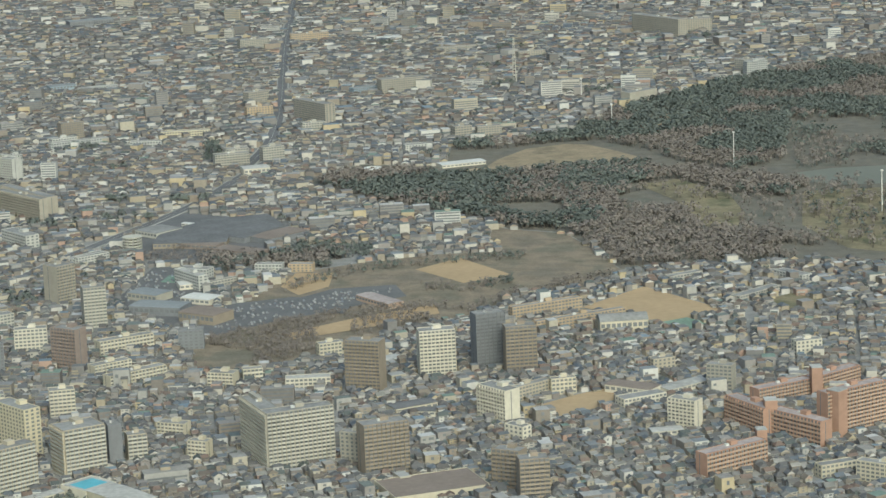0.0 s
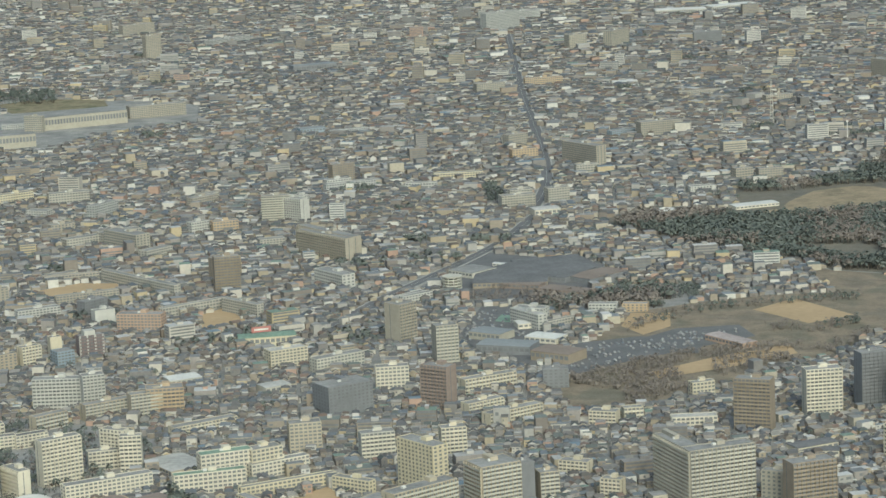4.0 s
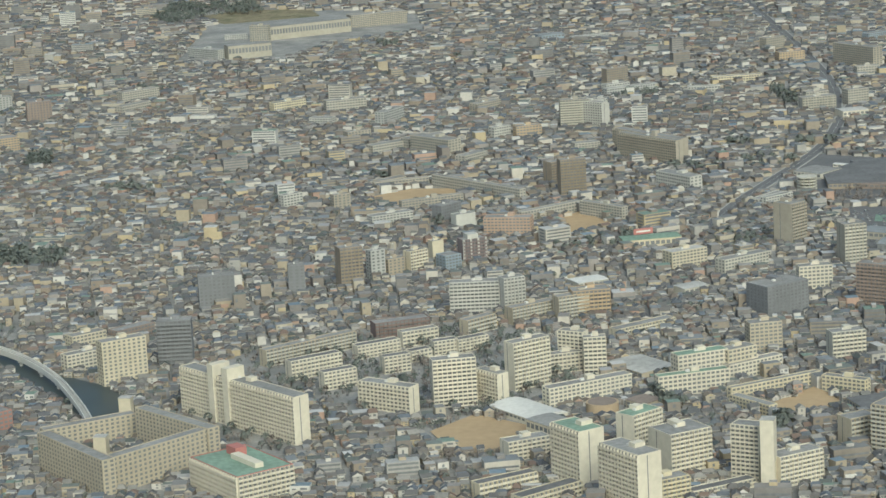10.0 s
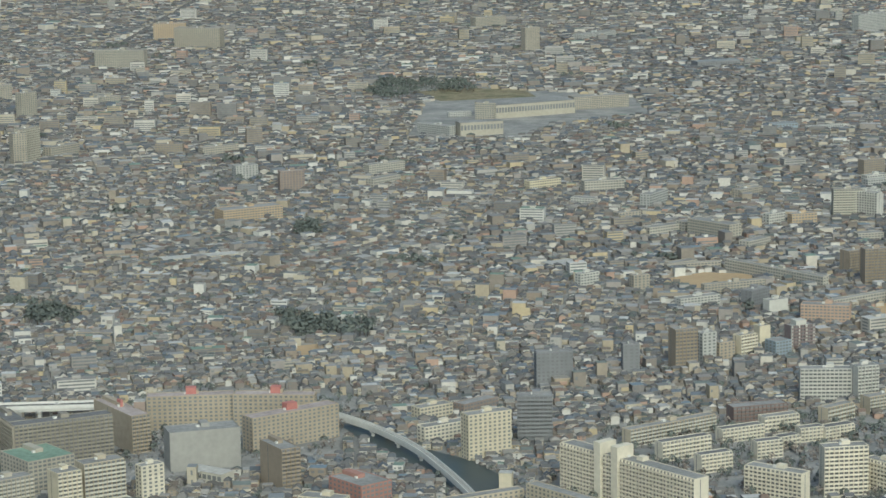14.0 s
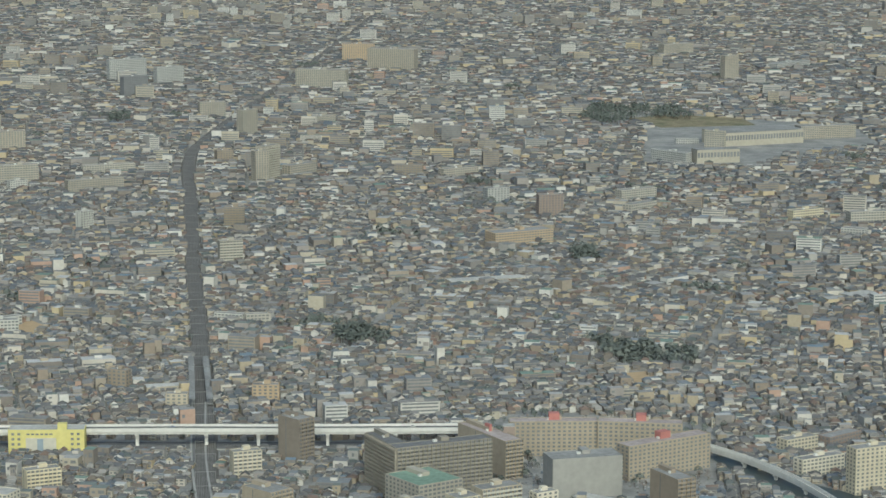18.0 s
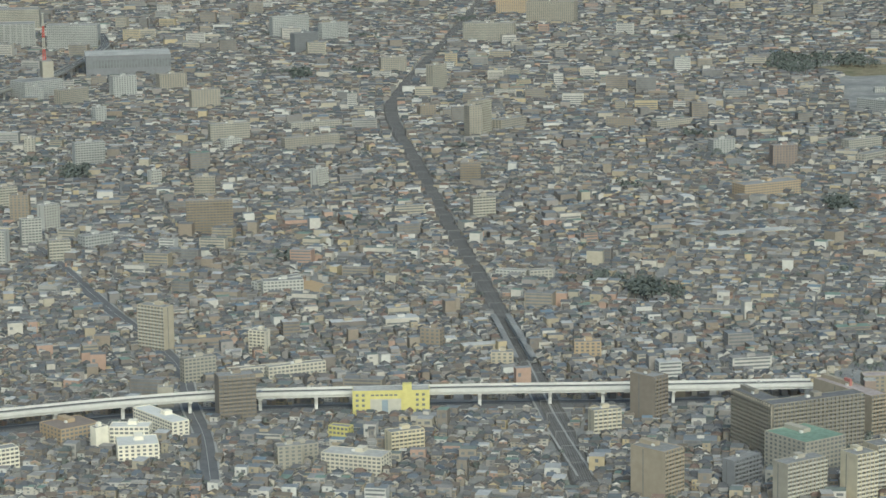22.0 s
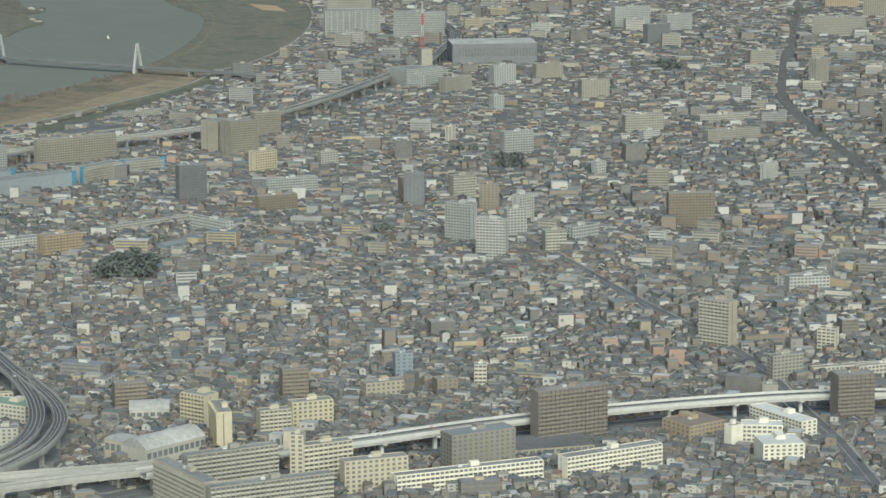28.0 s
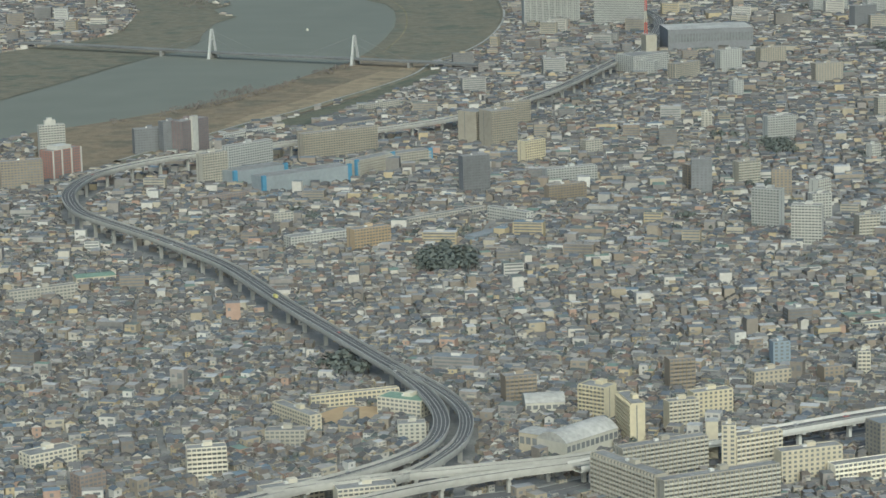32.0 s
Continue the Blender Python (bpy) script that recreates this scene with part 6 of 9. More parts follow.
building(-1818.6, 1767.1, 68.2, 41.6, 11.3, 13.2, "haze_cream", "balcony", "roof_grey", "office_building", "pale apartment block with blue sheeting, 6 storeys", "sheet, bare")
building(-1806.1, 1812.9, 49.2, 39.5, 11.9, 10.1, "haze_cream", "balcony", "roof_grey", "apartment_building", "pale apartment block with a sheet of blue netting", "sheet, bare")

building(-1885.6, 1644.8, 50.1, 50.8, 6.0, 5.1, "redbrown", "ribbon", "roof_grey", "office_building", "reddish brown concrete block with window rows, 3 storeys", "")
building(-2051.3, 1671.4, 31.9, 30.3, 10.0, 21.3, "brown", "ribbon", "roof_grey", "office_building", "brown concrete block with window rows, 11 storeys", "")
building(-1721.7, 1701.6, 36.5, 20.2, 8.0, 26.6, "dark", "balcony", "roof_grey", "apartment_building", "dark apartment block with balconies, 14 storeys", "")
building(-1650.5, 1675.1, 41.0, 29.0, 6.0, 12.4, "brown", "balcony", "roof_grey", "apartment_building", "brown apartment block with balconies, 7 storeys", "")
building(-1715.8, 1599.2, 55.8, 70.5, 6.0, 4.5, "haze_cream", "ribbon", "roof_grey", "school_building", "pale concrete block with window rows, 2 storeys", "")
building(-1669.2, 1597.0, -30.8, 36.7, 6.0, 8.3, "haze_chalk", "ribbon", "roof_grey", "school_building", "white concrete block with window rows, 4 storeys", "")
building(-1873.9, 1313.9, 44.0, 41.2, 6.0, 7.9, "haze_cream", "ribbon", "roof_grey", "school_building", "pale concrete block with window rows, 4 storeys", "")
shed(-1866.0, 1370.3, 33.8, 23.6, 12.0, 4.1, "cream", "roof_green", 0.4, "hall", "low cream hall with a wide roof")
building(-1623.2, 1117.2, 33.8, 44.1, 4.0, 6.1, "yellowcream", "ribbon", "roof_grey", "school_building", "cream yellow concrete block with window rows, 3 storeys", "")
building(-1638.3, 1076.1, -39.6, 34.2, 6.0, 7.7, "cream", "ribbon", "roof_grey", "school_building", "cream concrete block with window rows, 4 storeys", "")
building(-1594.0, 1104.8, -13.8, 23.7, 12.0, 8.0, "white", "ribbon", "roof_green", "school_building", "white concrete block with window rows, 4 storeys", "")
building(-1647.2, 982.2, 26.1, 17.3, 7.0, 14.1, "white", "balcony", "roof_grey", "apartment_building", "white apartment block with balconies, 7 storeys", "")
building(-1723.6, 986.3, 53.8, 23.3, 10.0, 7.7, "white", "ribbon", "roof_grey", "office_building", "white concrete block with window rows, 4 storeys", "")
building(-1688.5, 949.6, 54.1, 12.7, 8.0, 9.2, "redbrown", "ribbon", "roof_grey", "office_building", "reddish brown concrete block with window rows, 5 storeys", "")
building(-1599.3, 954.3, 40.8, 27.1, 7.0, 7.8, "white", "balcony", "roof_grey", "apartment_building", "white apartment block with balconies, 4 storeys", "")
building(-1567.1, 955.1, 30.7, 24.7, 9.0, 8.9, "white", "balcony", "roof_grey", "apartment_building", "white apartment block with balconies, 5 storeys", "")
building(-1631.2, 1040.3, 13.6, 18.1, 8.0, 7.4, "grey", "ribbon", "roof_grey", "office_building", "grey concrete block with window rows, 4 storeys", "")
building(-1576.8, 1056.9, 19.6, 12.5, 8.0, 8.9, "pale", "grid", "roof_grey", "office_building", "pale grey concrete block with window rows, 5 storeys", "")
building(-1546.8, 1135.7, 31.4, 15.5, 8.0, 13.5, "brown", "balcony", "roof_grey", "apartment_building", "brown apartment block with balconies, 7 storeys", "")
building(-1504.0, 1116.9, -21.0, 14.8, 9.8, 15.0, "yellowcream", "balcony", "roof_grey", "apartment_building", "cream yellow apartment block with balconies, 7 storeys", "")
building(-1480.6, 1080.7, -61.6, 24.0, 6.2, 18.7, "yellowcream", "balcony", "roof_grey", "apartment_building", "cream yellow apartment block with balconies, 11 storeys", "")
shed(-1499.7, 1056.7, 62.6, 35.2, 17.2, 7.8, "pale", "roof_pale", 4.0, "hall", "vaulted pale grey hall with a wide roof")
shed(-1531.3, 1122.1, 20.2, 18.6, 16.0, 5.5, "pale", "roof_pale", 3.0, "hall", "low pale hall with a wide roof")
shed(-1513.2, 1050.6, -18.5, 19.8, 12.0, 9.1, "beige", "roof_pale", 0.4, "hall", "low beige hall with a wide roof")
shed(-341.4, 1750.7, 24.4, 47.2, 50.0, 2.3, "dark", "roof_dark", 0.4, "hall", "low dark hall with a wide roof")
shed(-364.8, 1693.4, 4.2, 48.6, 30.0, 3.8, "brown", "roof_dark", 0.4, "hall", "low brown hall with a wide roof")
shed(-337.0, 1560.3, 21.0, 18.9, 12.0, 3.5, "white", "roof_white", 0.4, "hall", "low white hall with a wide roof")
building(-338.5, 1576.6, -18.0, 20.0, 9.0, 9.0, "haze_chalk", "ribbon", "roof_grey", "office_building", "white concrete block with window rows, 5 storeys", "")
building(-424.4, 1644.5, 56.9, 28.0, 9.0, 3.7, "haze_chalk", "ribbon", "roof_grey", "office_building", "white concrete block with window rows, 2 storeys", "")
shed(-214.0, 1975.0, 27.1, 35.5, 14.0, 2.6, "white", "roof_white", 0.4, "hall", "low white hall with a wide roof")
building(-226.6, 2102.9, 27.5, 14.7, 10.0, 10.1, "haze_beige", "ribbon", "roof_grey", "office_building", "beige concrete block with window rows, 5 storeys", "")
building(-204.8, 2106.2, 17.5, 20.1, 10.0, 9.2, "haze_beige", "ribbon", "roof_grey", "office_building", "beige concrete block with window rows, 5 storeys", "")
building(-114.1, 1739.2, 19.9, 13.8, 7.0, 2.7, "haze_cream", "ribbon", "roof_grey", "office_building", "pale concrete block with window rows, 1 storeys", "")
shed(-369.7, 1956.3, 22.5, 20.2, 16.0, 5.2, "white", "roof_pale", 0.4, "hall", "low white hall with a wide roof")
building(-366.0, 2011.7, 29.1, 17.7, 9.0, 11.6, "haze_cream", "ribbon", "roof_grey", "office_building", "pale concrete block with window rows, 6 storeys", "")
building(-395.9, 2021.7, 19.2, 17.9, 9.0, 9.0, "haze_cream", "ribbon", "roof_grey", "office_building", "pale concrete block with window rows, 5 storeys", "")
building(-459.3, 2130.7, 13.4, 40.6, 8.0, 6.2, "yellowcream", "ribbon", "roof_grey", "office_building", "cream yellow concrete block with window rows, 3 storeys", "")
building(-543.1, 2091.2, 32.4, 43.5, 7.0, 6.1, "haze_grey", "ribbon", "roof_grey", "office_building", "pale grey concrete block with window rows, 3 storeys", "")
building(-557.7, 2136.1, 38.1, 20.5, 8.0, 14.3, "brown", "ribbon", "roof_grey", "office_building", "brown concrete block with window rows, 8 storeys", "")
building(-483.8, 2090.2, 5.7, 25.4, 7.0, 4.7, "haze_chalk", "ribbon", "roof_grey", "office_building", "white concrete block with window rows, 2 storeys", "")
building(-509.6, 1821.2, -47.1, 72.0, 8.0, 14.6, "haze_beige", "balcony", "roof_grey", "apartment_building", "beige apartment block with balconies, 8 storeys", "")
building(-556.0, 1944.1, -34.2, 15.8, 8.0, 16.7, "haze_chalk", "balcony", "roof_grey", "apartment_building", "white apartment block with balconies, 9 storeys", "")
building(-308.5, 2364.1, 27.9, 41.1, 12.0, 13.4, "haze_beige", "ribbon", "roof_grey", "office_building", "beige concrete block with window rows, 7 storeys", "")
building(-361.8, 2200.6, -48.1, 48.5, 10.0, 18.1, "haze_beige", "ribbon", "roof_grey", "office_building", "beige concrete block with window rows, 10 storeys", "")
building(-433.8, 2319.2, 43.9, 21.3, 9.0, 10.2, "haze_beige", "ribbon", "roof_grey", "office_building", "beige concrete block with window rows, 5 storeys", "")
building(-84.8, 2739.8, -49.8, 76.8, 12.0, 17.8, "haze_beige", "grid", "roof_grey", "office_building", "beige concrete block with window rows, 9 storeys", "")
building(-49.3, 2751.3, 11.7, 35.6, 12.0, 13.5, "haze_beige", "grid", "roof_grey", "office_building", "beige concrete block with window rows, 7 storeys", "")
building(11.6, 2412.3, 23.7, 20.1, 9.0, 14.5, "haze_grey", "ribbon", "roof_grey", "office_building", "pale grey concrete block with window rows, 8 storeys", "")
building(2.1, 2433.6, -37.2, 16.2, 9.0, 13.1, "grey", "ribbon", "roof_grey", "office_building", "grey concrete block with window rows, 7 storeys", "")
building(-89.4, 2276.3, 45.5, 32.2, 12.0, 9.8, "grey", "plain", "roof_grey", "office_building", "grey concrete block with window rows, 5 storeys", "")
building(-37.2, 1565.7, 37.9, 23.7, 6.0, 3.5, "haze_cream", "ribbon", "roof_grey", "school_building", "pale concrete block with window rows, 2 storeys", "")
building(5.9, 1517.5, 49.9, 36.9, 7.0, 3.4, "haze_cream", "ribbon", "roof_grey", "school_building", "pale concrete block with window rows, 2 storeys", "")
building(28.1, 1558.9, -45.6, 23.5, 8.0, 4.9, "haze_chalk", "ribbon", "roof_grey", "office_building", "white concrete block with window rows, 3 storeys", "")
building(-225.9, 1383.9, 26.8, 12.9, 6.0, 7.9, "cream", "ribbon", "roof_grey", "office_building", "cream concrete block with window rows, 4 storeys", "")
building(-226.8, 1316.8, 9.1, 23.4, 8.0, 6.1, "white", "ribbon", "roof_pale", "office_building", "white concrete block with window rows, 3 storeys", "")
shed(-192.2, 1369.5, 37.9, 15.2, 10.0, 2.5, "pale", "roof_pale", 0.4, "hall", "low pale hall with a wide roof")
shed(-163.2, 1262.9, -1.8, 19.0, 9.0, 2.9, "white", "roof_dark", 0.4, "hall", "low white hall with a wide roof")
building(-279.0, 1228.1, -17.6, 14.9, 7.0, 6.9, "cream", "balcony", "roof_grey", "apartment_building", "cream apartment block with balconies, 4 storeys", "")
building(-258.0, 1188.7, -18.1, 10.1, 6.0, 8.9, "cream", "balcony", "roof_grey", "apartment_building", "cream apartment block with balconies, 5 storeys", "")
building(-259.5, 1334.7, 17.5, 10.5, 6.0, 6.4, "cream", "balcony", "roof_grey", "apartment_building", "cream apartment block with balconies, 3 storeys", "")
building(31.7, 1377.0, 22.5, 14.6, 7.0, 8.3, "white", "grid", "roof_grey", "office_building", "white concrete block with window rows, 4 storeys", "")
building(-44.2, 1344.2, 26.5, 12.3, 7.0, 7.6, "beige", "grid", "roof_grey", "office_building", "beige concrete block with window rows, 4 storeys", "")
building(-13.0, 1306.8, -17.2, 13.4, 7.0, 13.3, "grey", "ribbon", "roof_grey", "office_building", "grey concrete block with window rows, 7 storeys", "")
shed(-32.7, 1308.3, 44.6, 27.6, 10.0, 2.9, "white", "roof_pale", 0.4, "hall", "low white hall with a wide roof")
shed(-57.6, 1301.1, -27.2, 26.2, 12.0, 4.4, "white", "roof_brown", 0.4, "hall", "low white hall with a wide roof")
building(-52.9, 1282.5, 32.9, 24.6, 9.0, 4.1, "white", "ribbon", "roof_grey", "office_building", "white concrete block with window rows, 2 storeys", "")
shed(-39.0, 1223.8, 17.2, 15.3, 8.0, 2.8, "white", "roof_pale", 0.4, "hall", "low white hall with a wide roof")
building(-108.9, 1213.4, -38.0, 11.7, 6.0, 8.4, "white", "grid", "roof_grey", "office_building", "white concrete block with window rows, 4 storeys", "")
building(-141.5, 1135.2, 26.1, 44.9, 30.0, 3.4, "cream", "plain", "roof_brown", "office_building", "cream concrete block with window rows, 2 storeys", "")
shed(-357.9, 1724.2, -30.5, 51.0, 52.7, 3.1, "dark", "roof_dark", 0.4, "hall", "low dark hall with a wide roof")
shed(-327.0, 1717.1, -26.7, 19.6, 48.5, 3.8, "dark", "roof_dark", 0.4, "hall", "low dark hall with a wide roof")
shed(-308.5, 1707.2, -38.2, 20.0, 37.7, 3.8, "dark", "roof_brown", 0.4, "hall", "low dark hall with a wide roof")
shed(-369.2, 1748.1, -26.4, 31.6, 5.0, 2.3, "white", "roof_white", 0.4, "hall", "low white hall with a wide roof")
shed(-394.5, 1726.4, -36.4, 21.8, 23.7, 3.9, "pale", "roof_grey", 0.4, "hall", "low pale hall with a wide roof")
shed(-357.4, 1679.8, -17.2, 31.8, 10.9, 3.4, "redbrown", "roof_brown", 0.4, "hall", "low redbrown hall with a wide roof")
shed(-323.4, 1648.4, -28.3, 34.2, 14.5, 5.5, "redbrown", "roof_brown", 0.4, "hall", "low redbrown hall with a wide roof")
shed(-322.5, 1634.8, -25.4, 23.5, 5.6, 2.9, "white", "roof_white", 0.4, "hall", "low white hall with a wide roof")
building(-338.6, 1561.8, -48.7, 29.9, 6.4, 9.5, "haze_chalk", "ribbon", "roof_pale", "office_building", "white concrete block with window rows, 5 storeys", "")
shed(-357.3, 1529.6, -27.5, 22.2, 15.9, 4.8, "grey", "roof_blue", 0.4, "hall", "low grey hall with a wide roof")
shed(-323.5, 1519.4, -24.0, 20.9, 14.8, 3.7, "white", "roof_white", 0.4, "hall", "low white hall with a wide roof")
shed(-343.1, 1493.1, -12.9, 32.8, 17.5, 5.4, "dark", "roof_blue", 0.4, "hall", "low dark hall with a wide roof")
shed(-311.4, 1471.5, -28.5, 26.2, 18.6, 6.0, "brown", "roof_brown", 0.4, "hall", "low brown hall with a wide roof")
shed(-214.7, 1509.0, -48.2, 34.0, 10.9, 3.6, "salmon", "roof_pink", 0.4, "hall", "low salmon hall with a wide roof")
building(-312.1, 1574.6, 44.9, 54.9, 4.0, 3.5, "haze_cream", "ribbon", "roof_grey", "office_building", "pale concrete block with window rows, 2 storeys", "")
building(-419.8, 1639.0, 45.4, 23.6, 5.0, 5.1, "haze_chalk", "ribbon", "roof_grey", "office_building", "white concrete block with window rows, 3 storeys", "")
building(-296.5, 1601.0, -3.4, 17.5, 7.0, 5.7, "haze_chalk", "ribbon", "roof_grey", "apartment_building", "white concrete block with window rows, 3 storeys", "")
building(-276.7, 1603.3, -3.4, 15.7, 7.0, 5.0, "tan", "grid", "roof_grey", "apartment_building", "tan concrete block with window rows, 3 storeys", "")
building(-377.5, 1116.2, 36.5, 14.2, 9.0, 11.8, "beige", "balcony", "roof_grey", "apartment_building", "beige apartment block with balconies, 6 storeys", "bare")
building(-360.8, 1110.0, 58.6, 26.6, 9.0, 20.7, "beige", "balcony", "roof_grey", "apartment_building", "beige apartment block with balconies, 11 storeys", "side,bare")
building(-339.2, 1127.4, 47.4, 36.3, 9.0, 22.9, "beige", "balcony", "roof_grey", "apartment_building", "beige apartment block with balconies, 12 storeys", "right")
building(-311.4, 1168.3, 36.4, 20.4, 16.0, 22.7, "beige", "balcony", "roof_grey", "apartment_building", "beige apartment block with balconies, 12 storeys", "side")
building(-298.0, 1130.2, 53.3, 18.2, 17.7, 5.3, "white", "plain", "roof_pale", "office_building", "white swimming hall with a blue rooftop pool", "bare,pool")
shed(-279.0, 1113.2, 47.8, 15.6, 33.1, 5.7, "cream", "roof_pale", 0.4, "hall", "low cream hall with a wide roof")
shed(-319.5, 1116.2, 46.8, 27.5, 6.8, 3.6, "cream", "roof_pale", 0.4, "hall", "low cream hall with a wide roof")
building(-492.8, 1059.5, -49.1, 20.3, 12.2, 25.0, "white", "balcony", "roof_green", "apartment_building", "white apartment block with balconies, 13 storeys", "", "white estate slabs")
building(-470.1, 1098.4, 50.3, 17.8, 9.9, 19.9, "white", "balcony", "roof_green", "apartment_building", "white apartment block with balconies, 10 storeys", "", "white estate slabs")
building(-468.4, 1022.7, -48.0, 25.7, 11.3, 26.3, "white", "balcony", "roof_grey", "apartment_building", "white apartment block with balconies, 14 storeys", "", "white estate slabs")
building(-451.5, 1075.1, 36.3, 20.4, 16.6, 19.0, "white", "balcony", "roof_grey", "apartment_building", "white apartment block with balconies, 10 storeys", "", "white estate slabs")
building(-422.3, 1063.5, -21.2, 12.4, 8.0, 23.8, "white", "balcony", "roof_grey", "apartment_building", "white apartment block with balconies, 13 storeys", "bare", "white estate slabs")
building(-403.9, 1059.8, 37.1, 21.9, 9.6, 12.9, "white", "balcony", "roof_grey", "apartment_building", "white apartment block with balconies, 7 storeys", "", "white estate slabs")
building(-522.8, 1047.7, 38.2, 28.4, 6.0, 6.5, "cream", "balcony", "roof_dark", "apartment_building", "cream apartment block with balconies, 3 storeys", "bare")
building(-504.0, 1034.4, 45.2, 31.6, 7.0, 5.7, "cream", "balcony", "roof_dark", "apartment_building", "cream apartment block with balconies, 3 storeys", "bare")
building(-433.6, 1046.2, 36.0, 30.6, 6.0, 3.3, "white", "balcony", "roof_dark", "apartment_building", "white apartment block with balconies, 2 storeys", "bare", "white estate slabs")
building(-455.0, 1032.7, 34.0, 17.3, 8.0, 10.6, "yellowcream", "balcony", "roof_grey", "apartment_building", "cream yellow apartment block with balconies, 6 storeys", "")
shed(-510.1, 1130.7, -47.5, 22.4, 14.4, 6.3, "cream", "roof_grey", 0.4, "hall", "low cream hall with a wide roof")
shed(-472.7, 1174.1, -40.1, 12.3, 12.5, 3.7, "beige", "roof_brown", 0.4, "hall", "low beige hall with a wide roof")
building(-415.0, 1352.3, 41.4, 27.4, 17.0, 16.5, "dark", "grid", "roof_grey", "office_building", "dark concrete block with window rows, 9 storeys", "")
building(-435.9, 1448.9, 42.4, 31.9, 8.0, 9.3, "pale", "ribbon", "roof_grey", "office_building", "pale grey concrete block with window rows, 5 storeys", "")
building(-468.2, 1461.2, 35.7, 23.2, 10.0, 10.7, "cream", "ribbon", "roof_pale", "office_building", "cream concrete block with window rows, 6 storeys", "")
building(-380.9, 1257.3, 21.1, 17.1, 8.0, 14.0, "pale", "balcony", "roof_grey", "apartment_building", "pale grey apartment block with balconies, 7 storeys", "")
building(-432.2, 1229.0, 38.4, 16.6, 9.0, 13.8, "cream", "ribbon", "roof_grey", "office_building", "cream concrete block with window rows, 7 storeys", "")
building(-298.3, 1182.8, 25.5, 6.6, 9.0, 19.2, "dark", "plain", "roof_grey", "office_building", "dark concrete block with window rows, 10 storeys", "")
building(-288.5, 1186.5, 23.8, 9.3, 8.0, 13.2, "beige", "balcony", "roof_grey", "apartment_building", "beige apartment block with balconies, 7 storeys", "")
building(-343.2, 1260.8, 18.6, 12.8, 8.0, 15.5, "cream", "balcony", "roof_grey", "apartment_building", "cream apartment block with balconies, 8 storeys", "")
building(-396.2, 1399.8, 14.6, 18.1, 8.0, 14.1, "white", "ribbon", "roof_grey", "office_building", "white concrete block with window rows, 7 storeys", "")
building(-482.9, 1314.4, 42.0, 37.5, 7.0, 4.9, "cream", "balcony", "roof_grey", "apartment_building", "cream apartment block with balconies, 3 storeys", "")
building(-512.9, 1353.5, 16.3, 20.0, 12.0, 14.2, "tan", "balcony", "roof_grey", "office_building", "tan apartment block with balconies, 7 storeys", "")
shed(-519.6, 1419.7, 33.1, 18.6, 14.0, 3.9, "pale", "roof_white", 0.4, "hall", "low pale hall with a wide roof")
shed(-462.5, 1397.9, 39.1, 15.8, 12.0, 4.5, "pale", "roof_pale", 0.4, "hall", "low pale hall with a wide roof")
shed(-166.8, 1269.7, 34.9, 23.5, 11.0, 4.0, "cream", "roof_dark", 0.4, "hall", "low cream hall with a wide roof")
building(-420.6, 1274.3, 18.5, 16.3, 9.0, 14.8, "beige", "ribbon", "roof_grey", "office_building", "beige concrete block with window rows, 8 storeys", "")
building(-339.9, 1349.6, 42.4, 22.8, 7.0, 6.8, "cream", "balcony", "roof_grey", "apartment_building", "cream apartment block with balconies, 4 storeys", "")
building(-306.5, 1405.9, 8.4, 14.0, 9.0, 10.9, "dark", "grid", "roof_grey", "office_building", "dark bluish concrete block with window rows, 6 storeys", "")
building(-812.2, 2051.4, 40.6, 29.2, 8.0, 8.1, "yellowcream", "ribbon", "roof_grey", "office_building", "cream yellow concrete block with window rows, 4 storeys", "")
building(-763.6, 2039.1, 24.6, 32.4, 10.0, 10.2, "haze_cream", "ribbon", "roof_grey", "office_building", "pale concrete block with window rows, 5 storeys", "")
building(-771.7, 1983.8, -13.3, 18.2, 10.0, 5.2, "haze_chalk", "ribbon", "roof_grey", "office_building", "white concrete block with window rows, 3 storeys", "")
building(-717.7, 1974.6, 68.2, 30.1, 8.0, 11.5, "haze_grey", "ribbon", "roof_grey", "office_building", "pale grey concrete block with window rows, 6 storeys", "")
building(-731.2, 1906.2, 36.0, 19.0, 8.0, 7.5, "haze_beige", "grid", "roof_grey", "office_building", "beige concrete block with window rows, 4 storeys", "")
building(-650.5, 2027.0, 52.0, 26.2, 8.0, 7.0, "haze_beige", "ribbon", "roof_grey", "office_building", "beige concrete block with window rows, 4 storeys", "")
building(-573.7, 1945.0, 11.0, 21.5, 9.0, 20.1, "grey", "balcony", "roof_grey", "apartment_building", "grey apartment block with balconies, 11 storeys", "")
building(-555.6, 1951.3, -27.6, 10.2, 8.0, 18.9, "haze_chalk", "grid", "roof_grey", "apartment_building", "white concrete block with window rows, 10 storeys", "")
building(-554.0, 2094.7, 36.6, 21.7, 8.0, 8.1, "haze_chalk", "ribbon", "roof_grey", "office_building", "white concrete block with window rows, 4 storeys", "")
building(-677.1, 1872.5, 41.6, 31.8, 10.0, 8.1, "haze_cream", "ribbon", "roof_grey", "office_building", "pale concrete block with window rows, 4 storeys", "")
building(-701.2, 1858.4, 42.9, 30.4, 9.0, 6.1, "haze_cream", "ribbon", "roof_grey", "office_building", "pale concrete block with window rows, 3 storeys", "")
building(-624.8, 1903.7, 44.7, 15.3, 7.0, 8.2, "haze_chalk", "ribbon", "roof_grey", "office_building", "white concrete block with window rows, 4 storeys", "")
